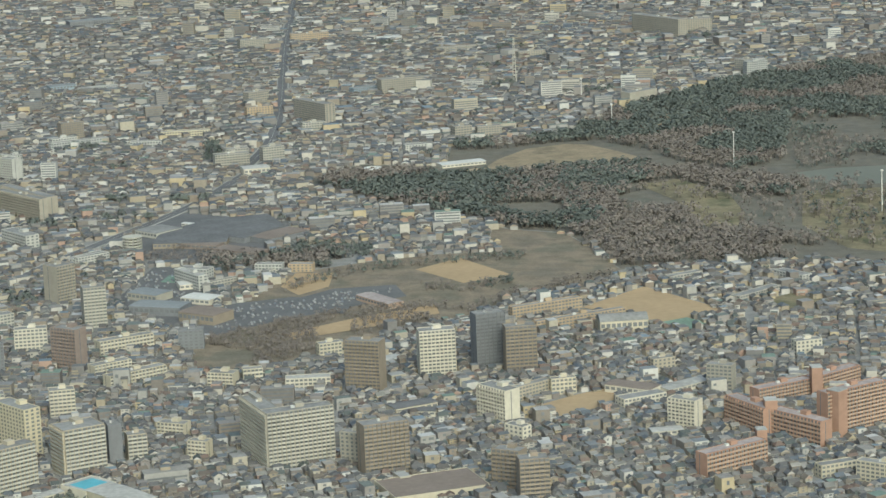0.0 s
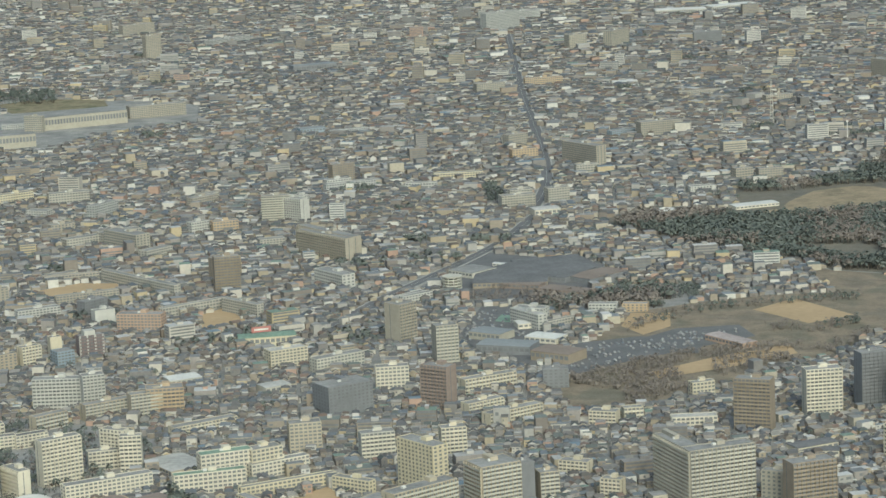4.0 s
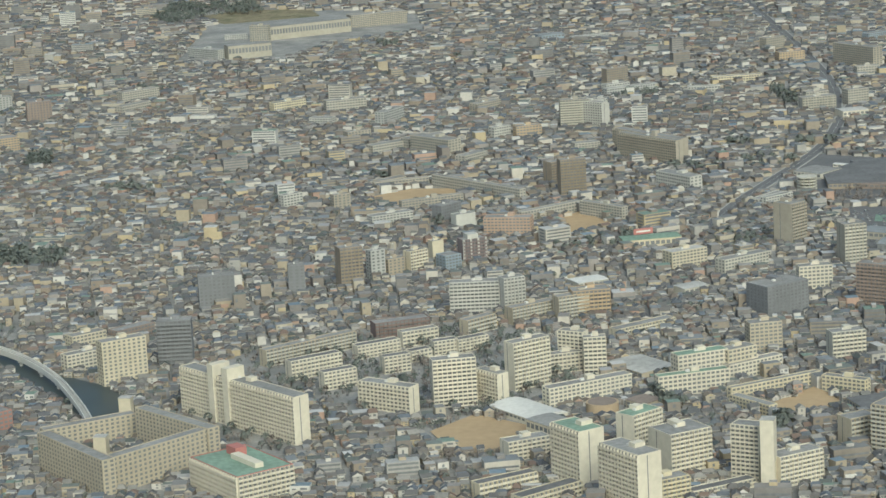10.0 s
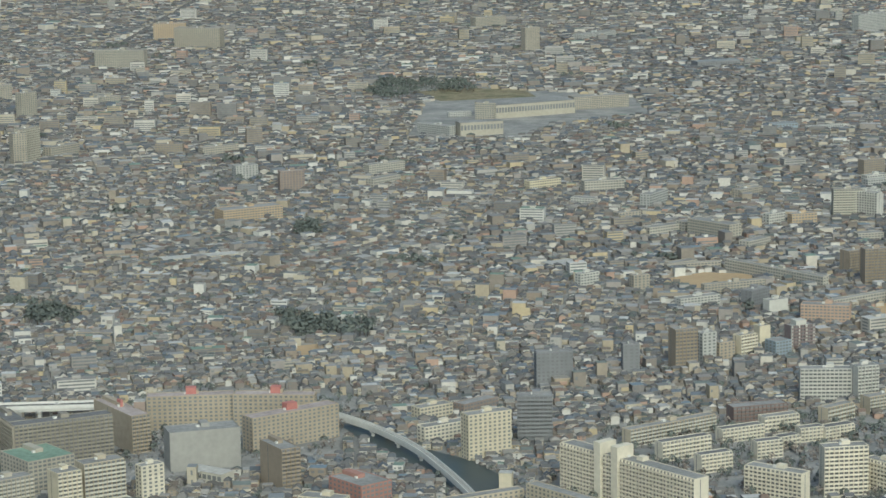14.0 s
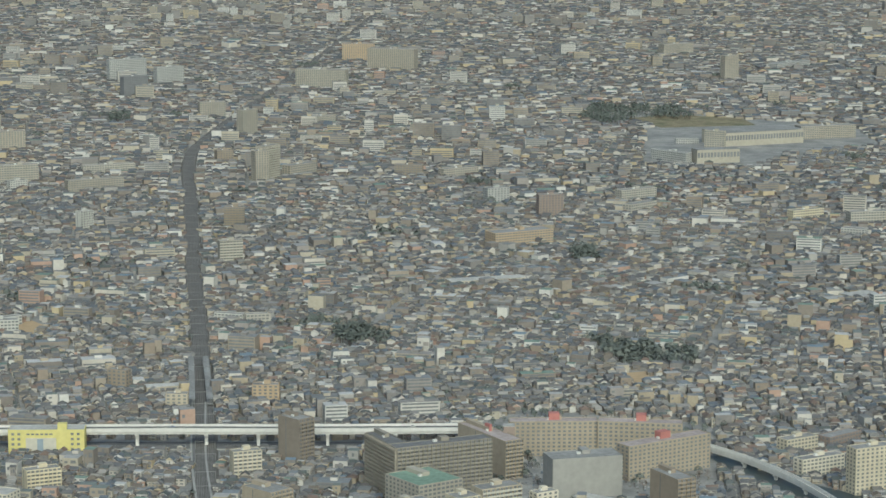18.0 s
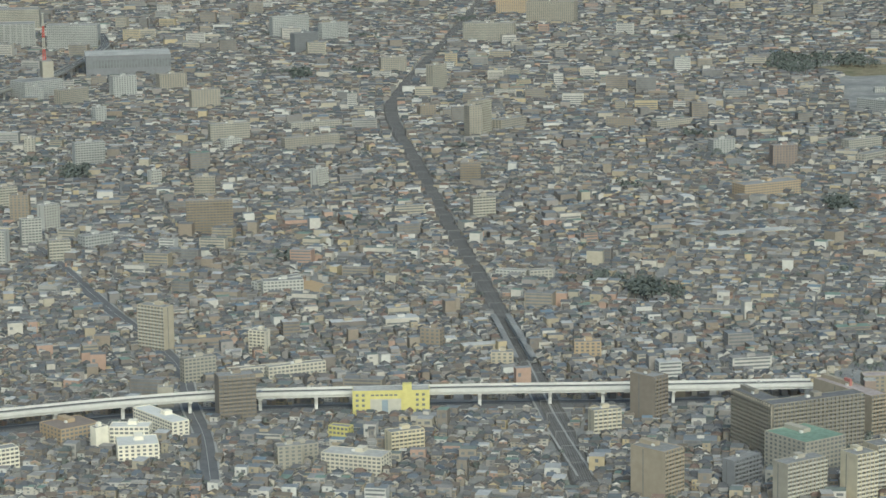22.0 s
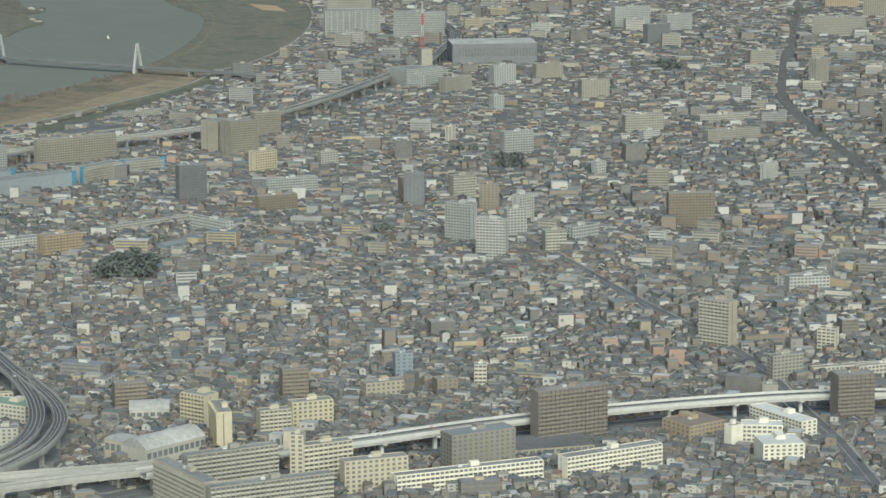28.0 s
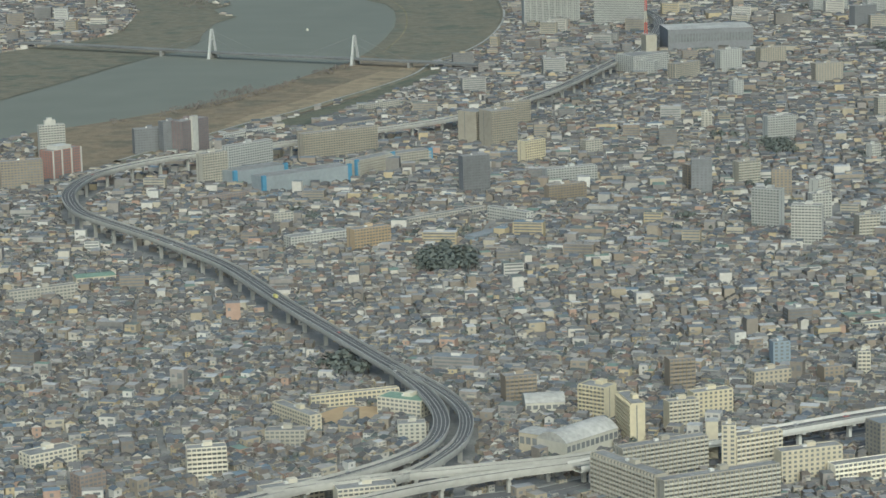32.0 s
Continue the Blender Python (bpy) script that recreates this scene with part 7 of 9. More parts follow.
building(-604.7, 1905.0, 26.5, 19.5, 8.0, 8.2, "tan", "ribbon", "roof_grey", "office_building", "tan concrete block with window rows, 4 storeys", "")
building(-643.5, 2204.6, 35.0, 24.9, 7.0, 3.8, "haze_beige", "ribbon", "roof_grey", "office_building", "beige concrete block with window rows, 2 storeys", "")
building(-1056.2, 3379.3, 42.6, 46.5, 12.0, 14.5, "haze_beige", "ribbon", "roof_grey", "office_building", "beige concrete block with window rows, 8 storeys", "")
building(-903.3, 3242.2, 58.1, 67.2, 14.0, 7.6, "haze_grey", "ribbon", "roof_grey", "office_building", "pale grey concrete block with window rows, 4 storeys", "")
shed(-734.4, 2930.2, 28.1, 51.0, 18.0, 7.5, "dark", "roof_blue", 0.4, "hall", "low dark hall with a wide roof")
building(-962.7, 3094.4, 43.1, 20.4, 9.0, 27.9, "haze_beige", "grid", "roof_grey", "apartment_building", "beige concrete block with window rows, 15 storeys", "")
building(-568.8, 3327.1, 45.5, 53.7, 12.0, 23.0, "haze_grey", "ribbon", "roof_grey", "office_building", "pale grey concrete block with window rows, 12 storeys", "")
building(-621.5, 1462.2, 45.3, 12.5, 6.3, 13.0, "cream", "balcony", "roof_grey", "apartment_building", "cream apartment block with balconies, 7 storeys", "")
building(-641.8, 1446.8, 37.8, 9.0, 6.0, 16.9, "haze_grey", "grid", "roof_grey", "apartment_building", "pale grey concrete block with window rows, 9 storeys", "")
building(-632.4, 1452.8, 40.5, 10.9, 6.0, 10.5, "taupe", "grid", "roof_grey", "apartment_building", "taupe concrete block with window rows, 6 storeys", "")
building(-592.3, 1489.0, 31.8, 14.8, 7.9, 13.5, "plum", "balcony", "roof_grey", "apartment_building", "dark plum tower with white pilasters, 7 storeys", "ribs, bare")
building(-609.7, 1581.7, 36.2, 13.4, 7.0, 9.3, "haze_chalk", "plain", "roof_grey", "office_building", "white concrete block with window rows, 5 storeys", "")
building(-623.0, 1604.2, 56.2, 18.4, 8.0, 11.2, "dark", "ribbon", "roof_grey", "office_building", "dark concrete block with window rows, 6 storeys", "")
building(-658.1, 1600.1, 35.3, 28.1, 8.0, 6.7, "haze_chalk", "ribbon", "roof_grey", "office_building", "white concrete block with window rows, 4 storeys", "")
building(-697.9, 1646.8, 34.8, 11.4, 6.0, 10.5, "haze_beige", "grid", "roof_grey", "apartment_building", "beige concrete block with window rows, 6 storeys", "")
building(-732.6, 1658.4, 45.5, 14.8, 6.0, 9.1, "haze_chalk", "ribbon", "roof_grey", "office_building", "white concrete block with window rows, 5 storeys", "")
shed(-758.8, 1729.3, 43.1, 23.2, 12.0, 2.7, "white", "roof_pale", 0.4, "hall", "low white hall with a wide roof")
building(-677.5, 1722.3, 45.2, 22.0, 8.0, 5.6, "haze_beige", "grid", "roof_grey", "office_building", "beige concrete block with window rows, 3 storeys", "")
building(-652.1, 2050.2, 45.8, 17.3, 8.0, 5.5, "haze_cream", "ribbon", "roof_grey", "office_building", "pale concrete block with window rows, 3 storeys", "")
building(-663.9, 1844.4, -39.5, 40.2, 12.0, 11.8, "grey", "ribbon", "roof_grey", "office_building", "grey concrete block with window rows, 6 storeys", "")
building(-633.7, 1809.4, 56.5, 24.6, 9.0, 5.7, "haze_cream", "ribbon", "roof_grey", "office_building", "pale concrete block with window rows, 3 storeys", "")
building(-563.8, 1724.8, 40.6, 19.9, 9.0, 14.7, "brown", "balcony", "roof_grey", "apartment_building", "brown apartment block with balconies, 8 storeys", "")
building(-483.8, 1701.2, -46.8, 34.1, 10.0, 8.5, "haze_chalk", "ribbon", "roof_grey", "office_building", "white concrete block with window rows, 4 storeys", "")
shed(-651.6, 1970.8, 36.7, 26.1, 10.0, 3.1, "brown", "roof_brown", 0.4, "hall", "low brown hall with a wide roof")
building(-556.9, 1846.1, 23.5, 18.7, 9.0, 5.0, "haze_cream", "ribbon", "roof_grey", "office_building", "pale concrete block with window rows, 3 storeys", "")
shed(-640.8, 2430.4, 27.7, 25.0, 14.0, 4.3, "blue", "roof_blue", 0.4, "hall", "low blue hall with a wide roof")
building(-602.3, 2415.7, 34.4, 37.7, 6.0, 4.2, "haze_grey", "ribbon", "roof_grey", "office_building", "pale grey concrete block with window rows, 2 storeys", "")
building(-555.5, 3457.7, 35.1, 46.6, 14.0, 11.1, "haze_grey", "ribbon", "roof_grey", "office_building", "pale grey concrete block with window rows, 6 storeys", "")
building(-450.5, 3082.3, 36.6, 23.2, 12.0, 17.8, "grey", "grid", "roof_grey", "office_building", "grey concrete block with window rows, 9 storeys", "")
building(-404.2, 3102.3, 62.3, 37.7, 12.0, 19.9, "grey", "grid", "roof_grey", "office_building", "grey concrete block with window rows, 10 storeys", "")
building(-298.2, 3117.3, 7.2, 33.1, 14.0, 13.3, "dark", "ribbon", "roof_grey", "office_building", "dark concrete block with window rows, 7 storeys", "")
# white walls dropped to pale, standing in for distance haze
shed(-349.9, 3479.8, 9.7, 66.6, 30.0, 5.9, "pale", "roof_white", 0.4, "hall", "low pale grey hall with a wide roof")
shed(-287.1, 3530.2, 32.5, 69.2, 30.0, 5.2, "pale", "roof_white", 0.4, "hall", "low pale grey hall with a wide roof")
shed(-367.7, 2739.1, 9.5, 26.4, 14.0, 3.5, "pale", "roof_white", 0.4, "hall", "low pale grey hall with a wide roof")
building(-503.9, 2694.0, 25.6, 30.7, 12.0, 10.5, "grey", "ribbon", "roof_grey", "office_building", "grey concrete block with window rows, 6 storeys", "")
building(-453.6, 2748.3, 16.7, 40.3, 9.0, 8.3, "tan", "ribbon", "roof_grey", "office_building", "tan concrete block with window rows, 4 storeys", "")
building(-286.8, 2637.1, 21.1, 41.4, 8.0, 5.1, "haze_beige", "ribbon", "roof_grey", "office_building", "beige concrete block with window rows, 3 storeys", "")
building(-206.6, 2573.9, 26.0, 28.2, 9.0, 7.2, "haze_beige", "grid", "roof_grey", "office_building", "beige concrete block with window rows, 4 storeys", "")
building(-417.7, 2242.2, 25.9, 23.2, 9.0, 8.3, "tan", "grid", "roof_grey", "office_building", "tan concrete block with window rows, 4 storeys", "")
building(-355.3, 2149.8, 20.4, 19.2, 8.0, 8.0, "haze_cream", "ribbon", "roof_grey", "office_building", "pale concrete block with window rows, 4 storeys", "")
building(-395.1, 1993.4, 22.4, 27.0, 9.0, 9.6, "haze_cream", "balcony", "roof_grey", "apartment_building", "pale apartment block with balconies, 5 storeys", "")
building(-343.1, 2363.6, 37.8, 24.4, 9.0, 5.6, "blue", "ribbon", "roof_grey", "office_building", "blue concrete block with window rows, 3 storeys", "")
building(-257.5, 2046.0, 20.9, 17.5, 8.0, 5.3, "haze_chalk", "grid", "roof_grey", "office_building", "white concrete block with window rows, 3 storeys", "")
building(-1692.3, 2329.2, 56.6, 32.5, 10.0, 14.3, "haze_beige", "ribbon", "roof_grey", "office_building", "beige concrete block with window rows, 8 storeys", "")
building(-1623.6, 2208.0, 49.8, 10.9, 7.0, 14.1, "haze_grey", "grid", "roof_grey", "apartment_building", "pale grey concrete block with window rows, 7 storeys", "")
building(-1559.6, 2317.4, 32.9, 26.8, 10.0, 16.7, "haze_beige", "grid", "roof_grey", "office_building", "beige concrete block with window rows, 9 storeys", "")
building(-1464.7, 2077.1, 44.6, 15.7, 8.0, 7.1, "haze_chalk", "ribbon", "roof_grey", "office_building", "white concrete block with window rows, 4 storeys", "")
building(-1466.2, 1876.2, 46.4, 8.6, 6.0, 12.0, "haze_chalk", "balcony", "roof_grey", "apartment_building", "white apartment block with balconies, 6 storeys", "")
building(-1445.9, 2596.2, 26.9, 26.4, 10.0, 16.1, "haze_beige", "ribbon", "roof_grey", "office_building", "beige concrete block with window rows, 8 storeys", "")
building(-1343.4, 2278.8, 35.8, 15.2, 8.0, 10.1, "brown", "grid", "roof_grey", "office_building", "brown concrete block with window rows, 5 storeys", "")
building(-1276.9, 2155.9, 41.1, 12.4, 9.0, 27.2, "haze_beige", "grid", "roof_grey", "apartment_building", "beige concrete block with window rows, 14 storeys", "")
building(-1119.6, 2227.3, 42.9, 35.2, 9.0, 7.7, "haze_beige", "ribbon", "roof_grey", "office_building", "beige concrete block with window rows, 4 storeys", "")
building(-1162.4, 2223.3, 5.9, 24.1, 9.0, 9.7, "brown", "ribbon", "roof_grey", "office_building", "brown concrete block with window rows, 5 storeys", "")
building(-1062.8, 2092.5, 35.3, 19.4, 9.0, 11.4, "haze_grey", "grid", "roof_grey", "office_building", "pale grey concrete block with window rows, 6 storeys", "")
building(-1008.5, 2024.2, 24.1, 19.5, 9.0, 17.5, "redbrown", "grid", "roof_grey", "apartment_building", "reddish brown concrete block with window rows, 9 storeys", "")
building(-1009.6, 1886.6, 38.9, 48.0, 16.0, 11.0, "tan", "ribbon", "roof_grey", "office_building", "tan concrete block with window rows, 6 storeys", "")
building(-1044.6, 2025.7, 6.6, 15.2, 9.0, 5.3, "dark", "ribbon", "roof_grey", "office_building", "dark concrete block with window rows, 3 storeys", "")
building(-953.6, 2126.3, 44.8, 35.5, 9.0, 9.1, "haze_cream", "ribbon", "roof_grey", "office_building", "pale concrete block with window rows, 5 storeys", "")
building(-943.2, 2068.1, 56.5, 31.0, 9.0, 6.6, "haze_cream", "ribbon", "roof_grey", "office_building", "pale concrete block with window rows, 3 storeys", "")
shed(-1006.6, 1730.4, 30.9, 53.1, 12.0, 3.0, "cream", "roof_pale", 0.4, "hall", "low cream hall with a wide roof")
building(-1255.8, 2208.6, 61.9, 34.4, 10.0, 9.7, "haze_beige", "ribbon", "roof_grey", "office_building", "beige concrete block with window rows, 5 storeys", "")
building(-1325.1, 2577.0, 50.2, 26.8, 9.0, 7.3, "haze_beige", "ribbon", "roof_grey", "office_building", "beige concrete block with window rows, 4 storeys", "")
building(-1771.5, 1503.0, 46.4, 40.7, 10.0, 7.2, "haze_chalk", "ribbon", "roof_grey", "office_building", "white concrete block with window rows, 4 storeys", "")
building(-1734.8, 1496.6, 47.7, 26.3, 9.0, 13.3, "tan", "balcony", "roof_grey", "apartment_building", "tan apartment block with balconies, 7 storeys", "")
building(-1665.9, 1754.2, 37.8, 38.8, 8.0, 11.0, "haze_grey", "balcony", "roof_grey", "apartment_building", "pale grey apartment block with balconies, 6 storeys", "")
shed(-1672.0, 1543.6, 65.3, 33.9, 10.0, 2.9, "blue", "roof_blue", 0.4, "hall", "low blue hall with a wide roof")
building(-1714.5, 1837.1, 55.6, 19.9, 8.0, 17.0, "yellowcream", "balcony", "roof_grey", "apartment_building", "cream yellow apartment block with balconies, 9 storeys", "")
building(-1682.1, 1896.3, 45.8, 14.9, 8.0, 8.7, "haze_cream", "ribbon", "roof_grey", "office_building", "pale concrete block with window rows, 5 storeys", "")
building(-1912.2, 2093.4, 56.9, 39.2, 9.0, 6.8, "haze_cream", "ribbon", "roof_grey", "office_building", "pale concrete block with window rows, 4 storeys", "")
shed(-1914.4, 1993.3, 58.1, 58.2, 20.0, 4.7, "grey", "roof_dark", 0.4, "hall", "low grey hall with a wide roof")
building(-1814.5, 1560.8, 39.4, 13.4, 8.0, 9.0, "haze_cream", "ribbon", "roof_grey", "office_building", "pale concrete block with window rows, 5 storeys", "")
building(-1427.7, 1630.8, 52.2, 22.0, 9.0, 8.5, "haze_grey", "ribbon", "roof_grey", "office_building", "pale grey concrete block with window rows, 4 storeys", "")
building(-1435.2, 1580.9, 28.2, 13.7, 8.0, 13.7, "grey", "balcony", "roof_grey", "apartment_building", "grey apartment block with balconies, 7 storeys", "")
building(-1574.8, 1742.2, 34.0, 12.6, 9.0, 16.8, "brown", "grid", "roof_grey", "apartment_building", "brown concrete block with window rows, 9 storeys", "")


building(-1783.7, 1931.0, 65.4, 18.3, 17.8, 24.7, "haze_beige", "balcony", "roof_grey", "apartment_building", "beige apartment tower beside an expressway", "bare")
building(-1987.3, 2972.9, 15.9, 51.9, 29.6, 25.6, "haze_cream", "balcony", "roof_grey", "apartment_building", "pale apartment slab behind pale ribbed slabs", "bare")
building(-1736.0, 2384.4, 30.2, 10.5, 14.8, 33.3, "grey", "plain", "roof_grey", "tower", "plain grey concrete shaft of a broadcasting mast", "bare")
building(-1738.3, 2362.2, 51.3, 41.9, 26.6, 18.1, "haze_grey", "ribbon", "roof_grey", "office_building", "pale grey telephone exchange block with window rows", "bare")

# sunlit patch in its wall colour, like the works blocks above
building(-1242.7, 1144.4, 9.6, 18.6, 9.5, 9.8, "bright", "ribbon", "roof_white", "factory_building", "white stepped works block with window bands", "")

# ---- landmarks and small things ----
def yellow_shop(x, y, rot, w, d, h):
    block_rect(x, y, rot, w, d)
    ob = thing("shop_building", x, y, rot, "bright yellow store with grey glazed bays and a sign tower", "shop")
    hw, hd = w / 2, d / 2
    part("wall", boxes("wall", [(-hw, hw, -hd, hd, 0, h)], M["lemon"]), ob)
    part("roof", boxes("roof", [(-hw + 0.3, hw - 0.3, -hd + 0.3, hd - 0.3, h, h + 0.08)], M["roof_pale"]), ob)
    part("sign_tower", boxes("sign_tower", [(w * 0.15, w * 0.27, -hd - 0.6, -hd + 3, 0, h + 3.2)], M["lemon"]), ob, label="yellow sign tower")
    part("front_panel", boxes("front_panel", [(-w * 0.27, w * 0.13, -hd - 0.25, -hd, 0, h * 0.66)], M["pale"]), ob, label="grey front panel")
    part("entrance", boxes("entrance", [(-w * 0.12, -w * 0.04, -hd - 0.4, -hd - 0.25, 0, h * 0.62)], M["blue"]), ob, label="blue entrance bay")
    pane = boxes("window", [(-0.7, 0.7, -0.06, 0.02, 0, 1.2)], M["glass"])
    for k in range(4):
        for xx in (-0.44, -0.36, 0.34, 0.42):
            part("window", pane, ob, pose(xx * w, -hd, h * (0.14 + 0.21 * k)))
    pane = boxes("skylight", [(-0.8, 0.8, -0.06, 0.02, 0, 0.8)], M["glass"])
    for k in range(6):
        part("skylight", pane, ob, pose((-0.24 + 0.06 * k) * w, -hd, h * 0.78))


def mast(x, y, h, label, red=False):
    """A tapering lattice mast."""
    ob = thing("lattice_mast", x, y, 0, label, "mast")
    n = 7
    for k in range(n):
        a, b = 1.6 - 1.2 * k / n, 1.6 - 1.2 * (k + 1) / n
        z0, z1 = h * k / n, h * (k + 1) / n
        v, f = [], []
        for sx, sy in ((-1, -1), (1, -1), (1, 1), (-1, 1)):
            o = len(v)
            v += [(sx * r + i, sy * r + j, z) for z, r in ((z0, a), (z1, b)) for i, j in ((-0.2, -0.2), (0.2, -0.2), (0.2, 0.2), (-0.2, 0.2))]
            f += [tuple(o + i for i in q) for q in BOX_F]
        o = len(v)
        v += [(i, j, z) for z in (z1 - 0.4, z1) for i, j in ((-b - 0.3, -b - 0.3), (b + 0.3, -b - 0.3), (b + 0.3, b + 0.3), (-b - 0.3, b + 0.3))]
        f += [tuple(o + i for i in q) for q in BOX_F]
        part("mast_section", mesh_of("mast_section", v, f, [M["paint_red"] if red and k % 2 and k > 2 else M["pale"]]), ob)


def floodlight(x, y, h):
    ob = thing("floodlight_pole", x, y, 0, "tall pale grey floodlight pole in the park", "lamp", "park floodlights")
    part("pole", boxes("pole", [(-0.28, 0.28, -0.28, 0.28, 0, h)], M["pale_concrete"]), ob)
    part("lamp_rack", boxes("lamp_rack", [(-0.9, 0.9, -0.25, 0.25, h, h + 1.3)], M["pale_concrete"]), ob)


def ring_hall(x, y, r):
    """A round pavilion with a ring roof on columns."""
    ob = thing("round_pavilion", x, y, 0, "round orange and white ring-roofed pavilion", "pavilion")
    n = 24
    v, f = [], []
    for i in range(n):
        a = 2 * math.pi * i / n
        for rr, z in ((r, 3.2), (r * 0.95, 4.0), (r * 0.6, 4.3), (r * 0.55, 3.3)):
            v.append((rr * math.cos(a), rr * math.sin(a), z))
    for i in range(n):
        for j in range(4):
            f.append((i * 4 + j, ((i + 1) % n) * 4 + j, ((i + 1) % n) * 4 + (j + 1) % 4, i * 4 + (j + 1) % 4))
    part("ring_roof", mesh_of("ring_roof", v, f, [M["roof_white"]]), ob)
    col = boxes("column", [(-0.3, 0.3, -0.3, 0.3, 0, 3.4)], M["orange"])
    for i in range(12):
        part("column", col, ob, pose(0.8 * r * math.cos(i * 0.5236), 0.8 * r * math.sin(i * 0.5236), 0))


def stair_tower(x, y, rot, w, d, h, wall):
    block_rect(x, y, rot, w, d)
    ob = thing("stair_tower", x, y, rot, f"plain {'white' if wall == 'haze_chalk' else wall} lift tower beside apartment slabs", "tower")
    part("wall", boxes("wall", [(-w / 2, w / 2, -d / 2, d / 2, 0, h)], M[wall]), ob)
    part("cap", boxes("cap", [(-w / 2 - 0.1, w / 2 + 0.1, -d / 2 - 0.1, d / 2 + 0.1, h, h + 0.3)], M["roof_pale"]), ob)


CAR_BODY = mesh_of("body", [(x, y, z) for z, k in ((0.12, 1.0), (0.5, 1.0)) for x, y in ((-1.35 * k, -0.55), (1.35 * k, -0.55), (1.35 * k, 0.55), (-1.35 * k, 0.55))], BOX_F, [M["car_paint"]])
CAR_TOP = mesh_of("cabin", [(-0.9, -0.52, 0.5), (0.7, -0.52, 0.5), (0.7, 0.52, 0.5), (-0.9, 0.52, 0.5), (-0.65, -0.42, 0.9), (0.35, -0.42, 0.9), (0.35, 0.42, 0.9), (-0.65, 0.42, 0.9)], BOX_F, [M["house_glass"]])
CAR_WHEEL = boxes("wheel", [(-0.2, 0.2, -0.08, 0.08, 0, 0.4)], M["roof_dark"])


def car(x, y, rot, z, where):
    ob = thing("car", x, y, rot, f"small car {where}", "car", "cars " + where, z)
    part("body", CAR_BODY, ob)
    part("cabin", CAR_TOP, ob)
    for a in (-0.85, 0.85):
        for b in (-0.52, 0.52):
            part("wheel", CAR_WHEEL, ob, pose(a, b, 0))


def traffic(pts, n, z, off, seed, where):
    """Cars spread along a lane of the elevated road."""
    r = np.random.default_rng(seed)
    line = smooth([(*p, z)[:3] for p in pts])
    for k in sorted(r.choice(np.arange(3, len(line) - 3), n, replace=False)):
        t = line[k + 1] - line[k]
        t /= np.linalg.norm(t)
        o = off * (1 if r.random() < 0.5 else -1)
        car(line[k][0] - t[1] * o, line[k][1] + t[0] * o, math.degrees(math.atan2(t[1], t[0])), line[k][2] + 0.06, where)


def sign_board(x, y, z, rot, w, h):
    """A red board on posts on a shop roof."""
    ob = thing("sign_board", x, y, rot, "red shop sign board standing on a green roof", "sign", "", z)
    part("board", boxes("board", [(-w / 2, w / 2, -0.15, 0.15, 0.5, 0.5 + h)], M["roof_red"]), ob)
    part("lettering_bar", boxes("lettering_bar", [(-w * 0.36, w * 0.36, -0.2, -0.15, 0.5 + h * 0.35, 0.5 + h * 0.65)], M["roof_white"]), ob)
    for u in (-0.4, 0.4):
        part("post", boxes("post", [(-0.12, 0.12, -0.1, 0.1, 0, 0.5)], M["concrete"]), ob, pose(u * w, 0, 0))


def round_hall(x, y, r, h):
    """A round brown auditorium with a flat rimmed roof."""
    block_rect(x, y, 0, 2 * r, 2 * r)
    ob = thing("round_auditorium", x, y, 0, "round brown brick auditorium of a school", "hall")
    n = 28

    def drum(name, r0, z0, z1, mat):
        v = [(r0 * math.cos(2 * math.pi * i / n), r0 * math.sin(2 * math.pi * i / n), z) for z in (z0, z1) for i in range(n)]
        f = [(i, (i + 1) % n, n + (i + 1) % n, n + i) for i in range(n)] + [tuple(range(n, 2 * n)), tuple(range(n - 1, -1, -1))]
        part(name, mesh_of(name, v, f, [mat]), ob)

    drum("wall", r, 0, h, M["tan"])
    drum("roof", r * 0.88, h, h + 0.15, M["roof_brown"])


def parking_tower(x, y, r, h):
    """A round car park: stacked ring decks on columns."""
    block_rect(x, y, 0, 2 * r, 2 * r)
    ob = thing("parking_tower", x, y, 0, "round grey car park with stacked ring decks", "car park")
    n = 24
    v, f = [], []
    for z in (0.0, 0.75):
        v += [(r * math.cos(2 * math.pi * i / n), r * math.sin(2 * math.pi * i / n), z) for i in range(n)]
    f = [(i, (i + 1) % n, n + (i + 1) % n, n + i) for i in range(n)] + [tuple(range(n, 2 * n)), tuple(range(n - 1, -1, -1))]
    ring = mesh_of("ring_deck", v, f, [M["pale"]])
    floors = max(2, round(h / 2.0))
    for k in range(1, floors + 1):
        part("ring_deck", ring, ob, pose(0, 0, k * h / floors - 0.75))
    col = boxes("column", [(-0.3, 0.3, -0.3, 0.3, 0, h - 0.7)], M["concrete"])
    for i in range(10):
        part("column", col, ob, pose(0.86 * r * math.cos(i * 0.6283), 0.86 * r * math.sin(i * 0.6283), 0))


def truck(x, y, rot, z, paint):
    ob = thing("truck", x, y, rot, f"{paint} lorry on the elevated expressway", "truck", "", z)
    part("cargo_box", boxes("cargo_box", [(-2.6, 1.2, -0.75, 0.75, 0.45, 2.1)], M["lemon" if paint == "yellow" else "paint_white"]), ob)
    part("cab", boxes("cab", [(1.3, 2.5, -0.72, 0.72, 0.35, 1.6)], M["paint_white"]), ob)
    for a in (-1.9, -1.1, 1.8):
        for b in (-0.62, 0.62):
            part("wheel", CAR_WHEEL, ob, pose(a, b, 0))


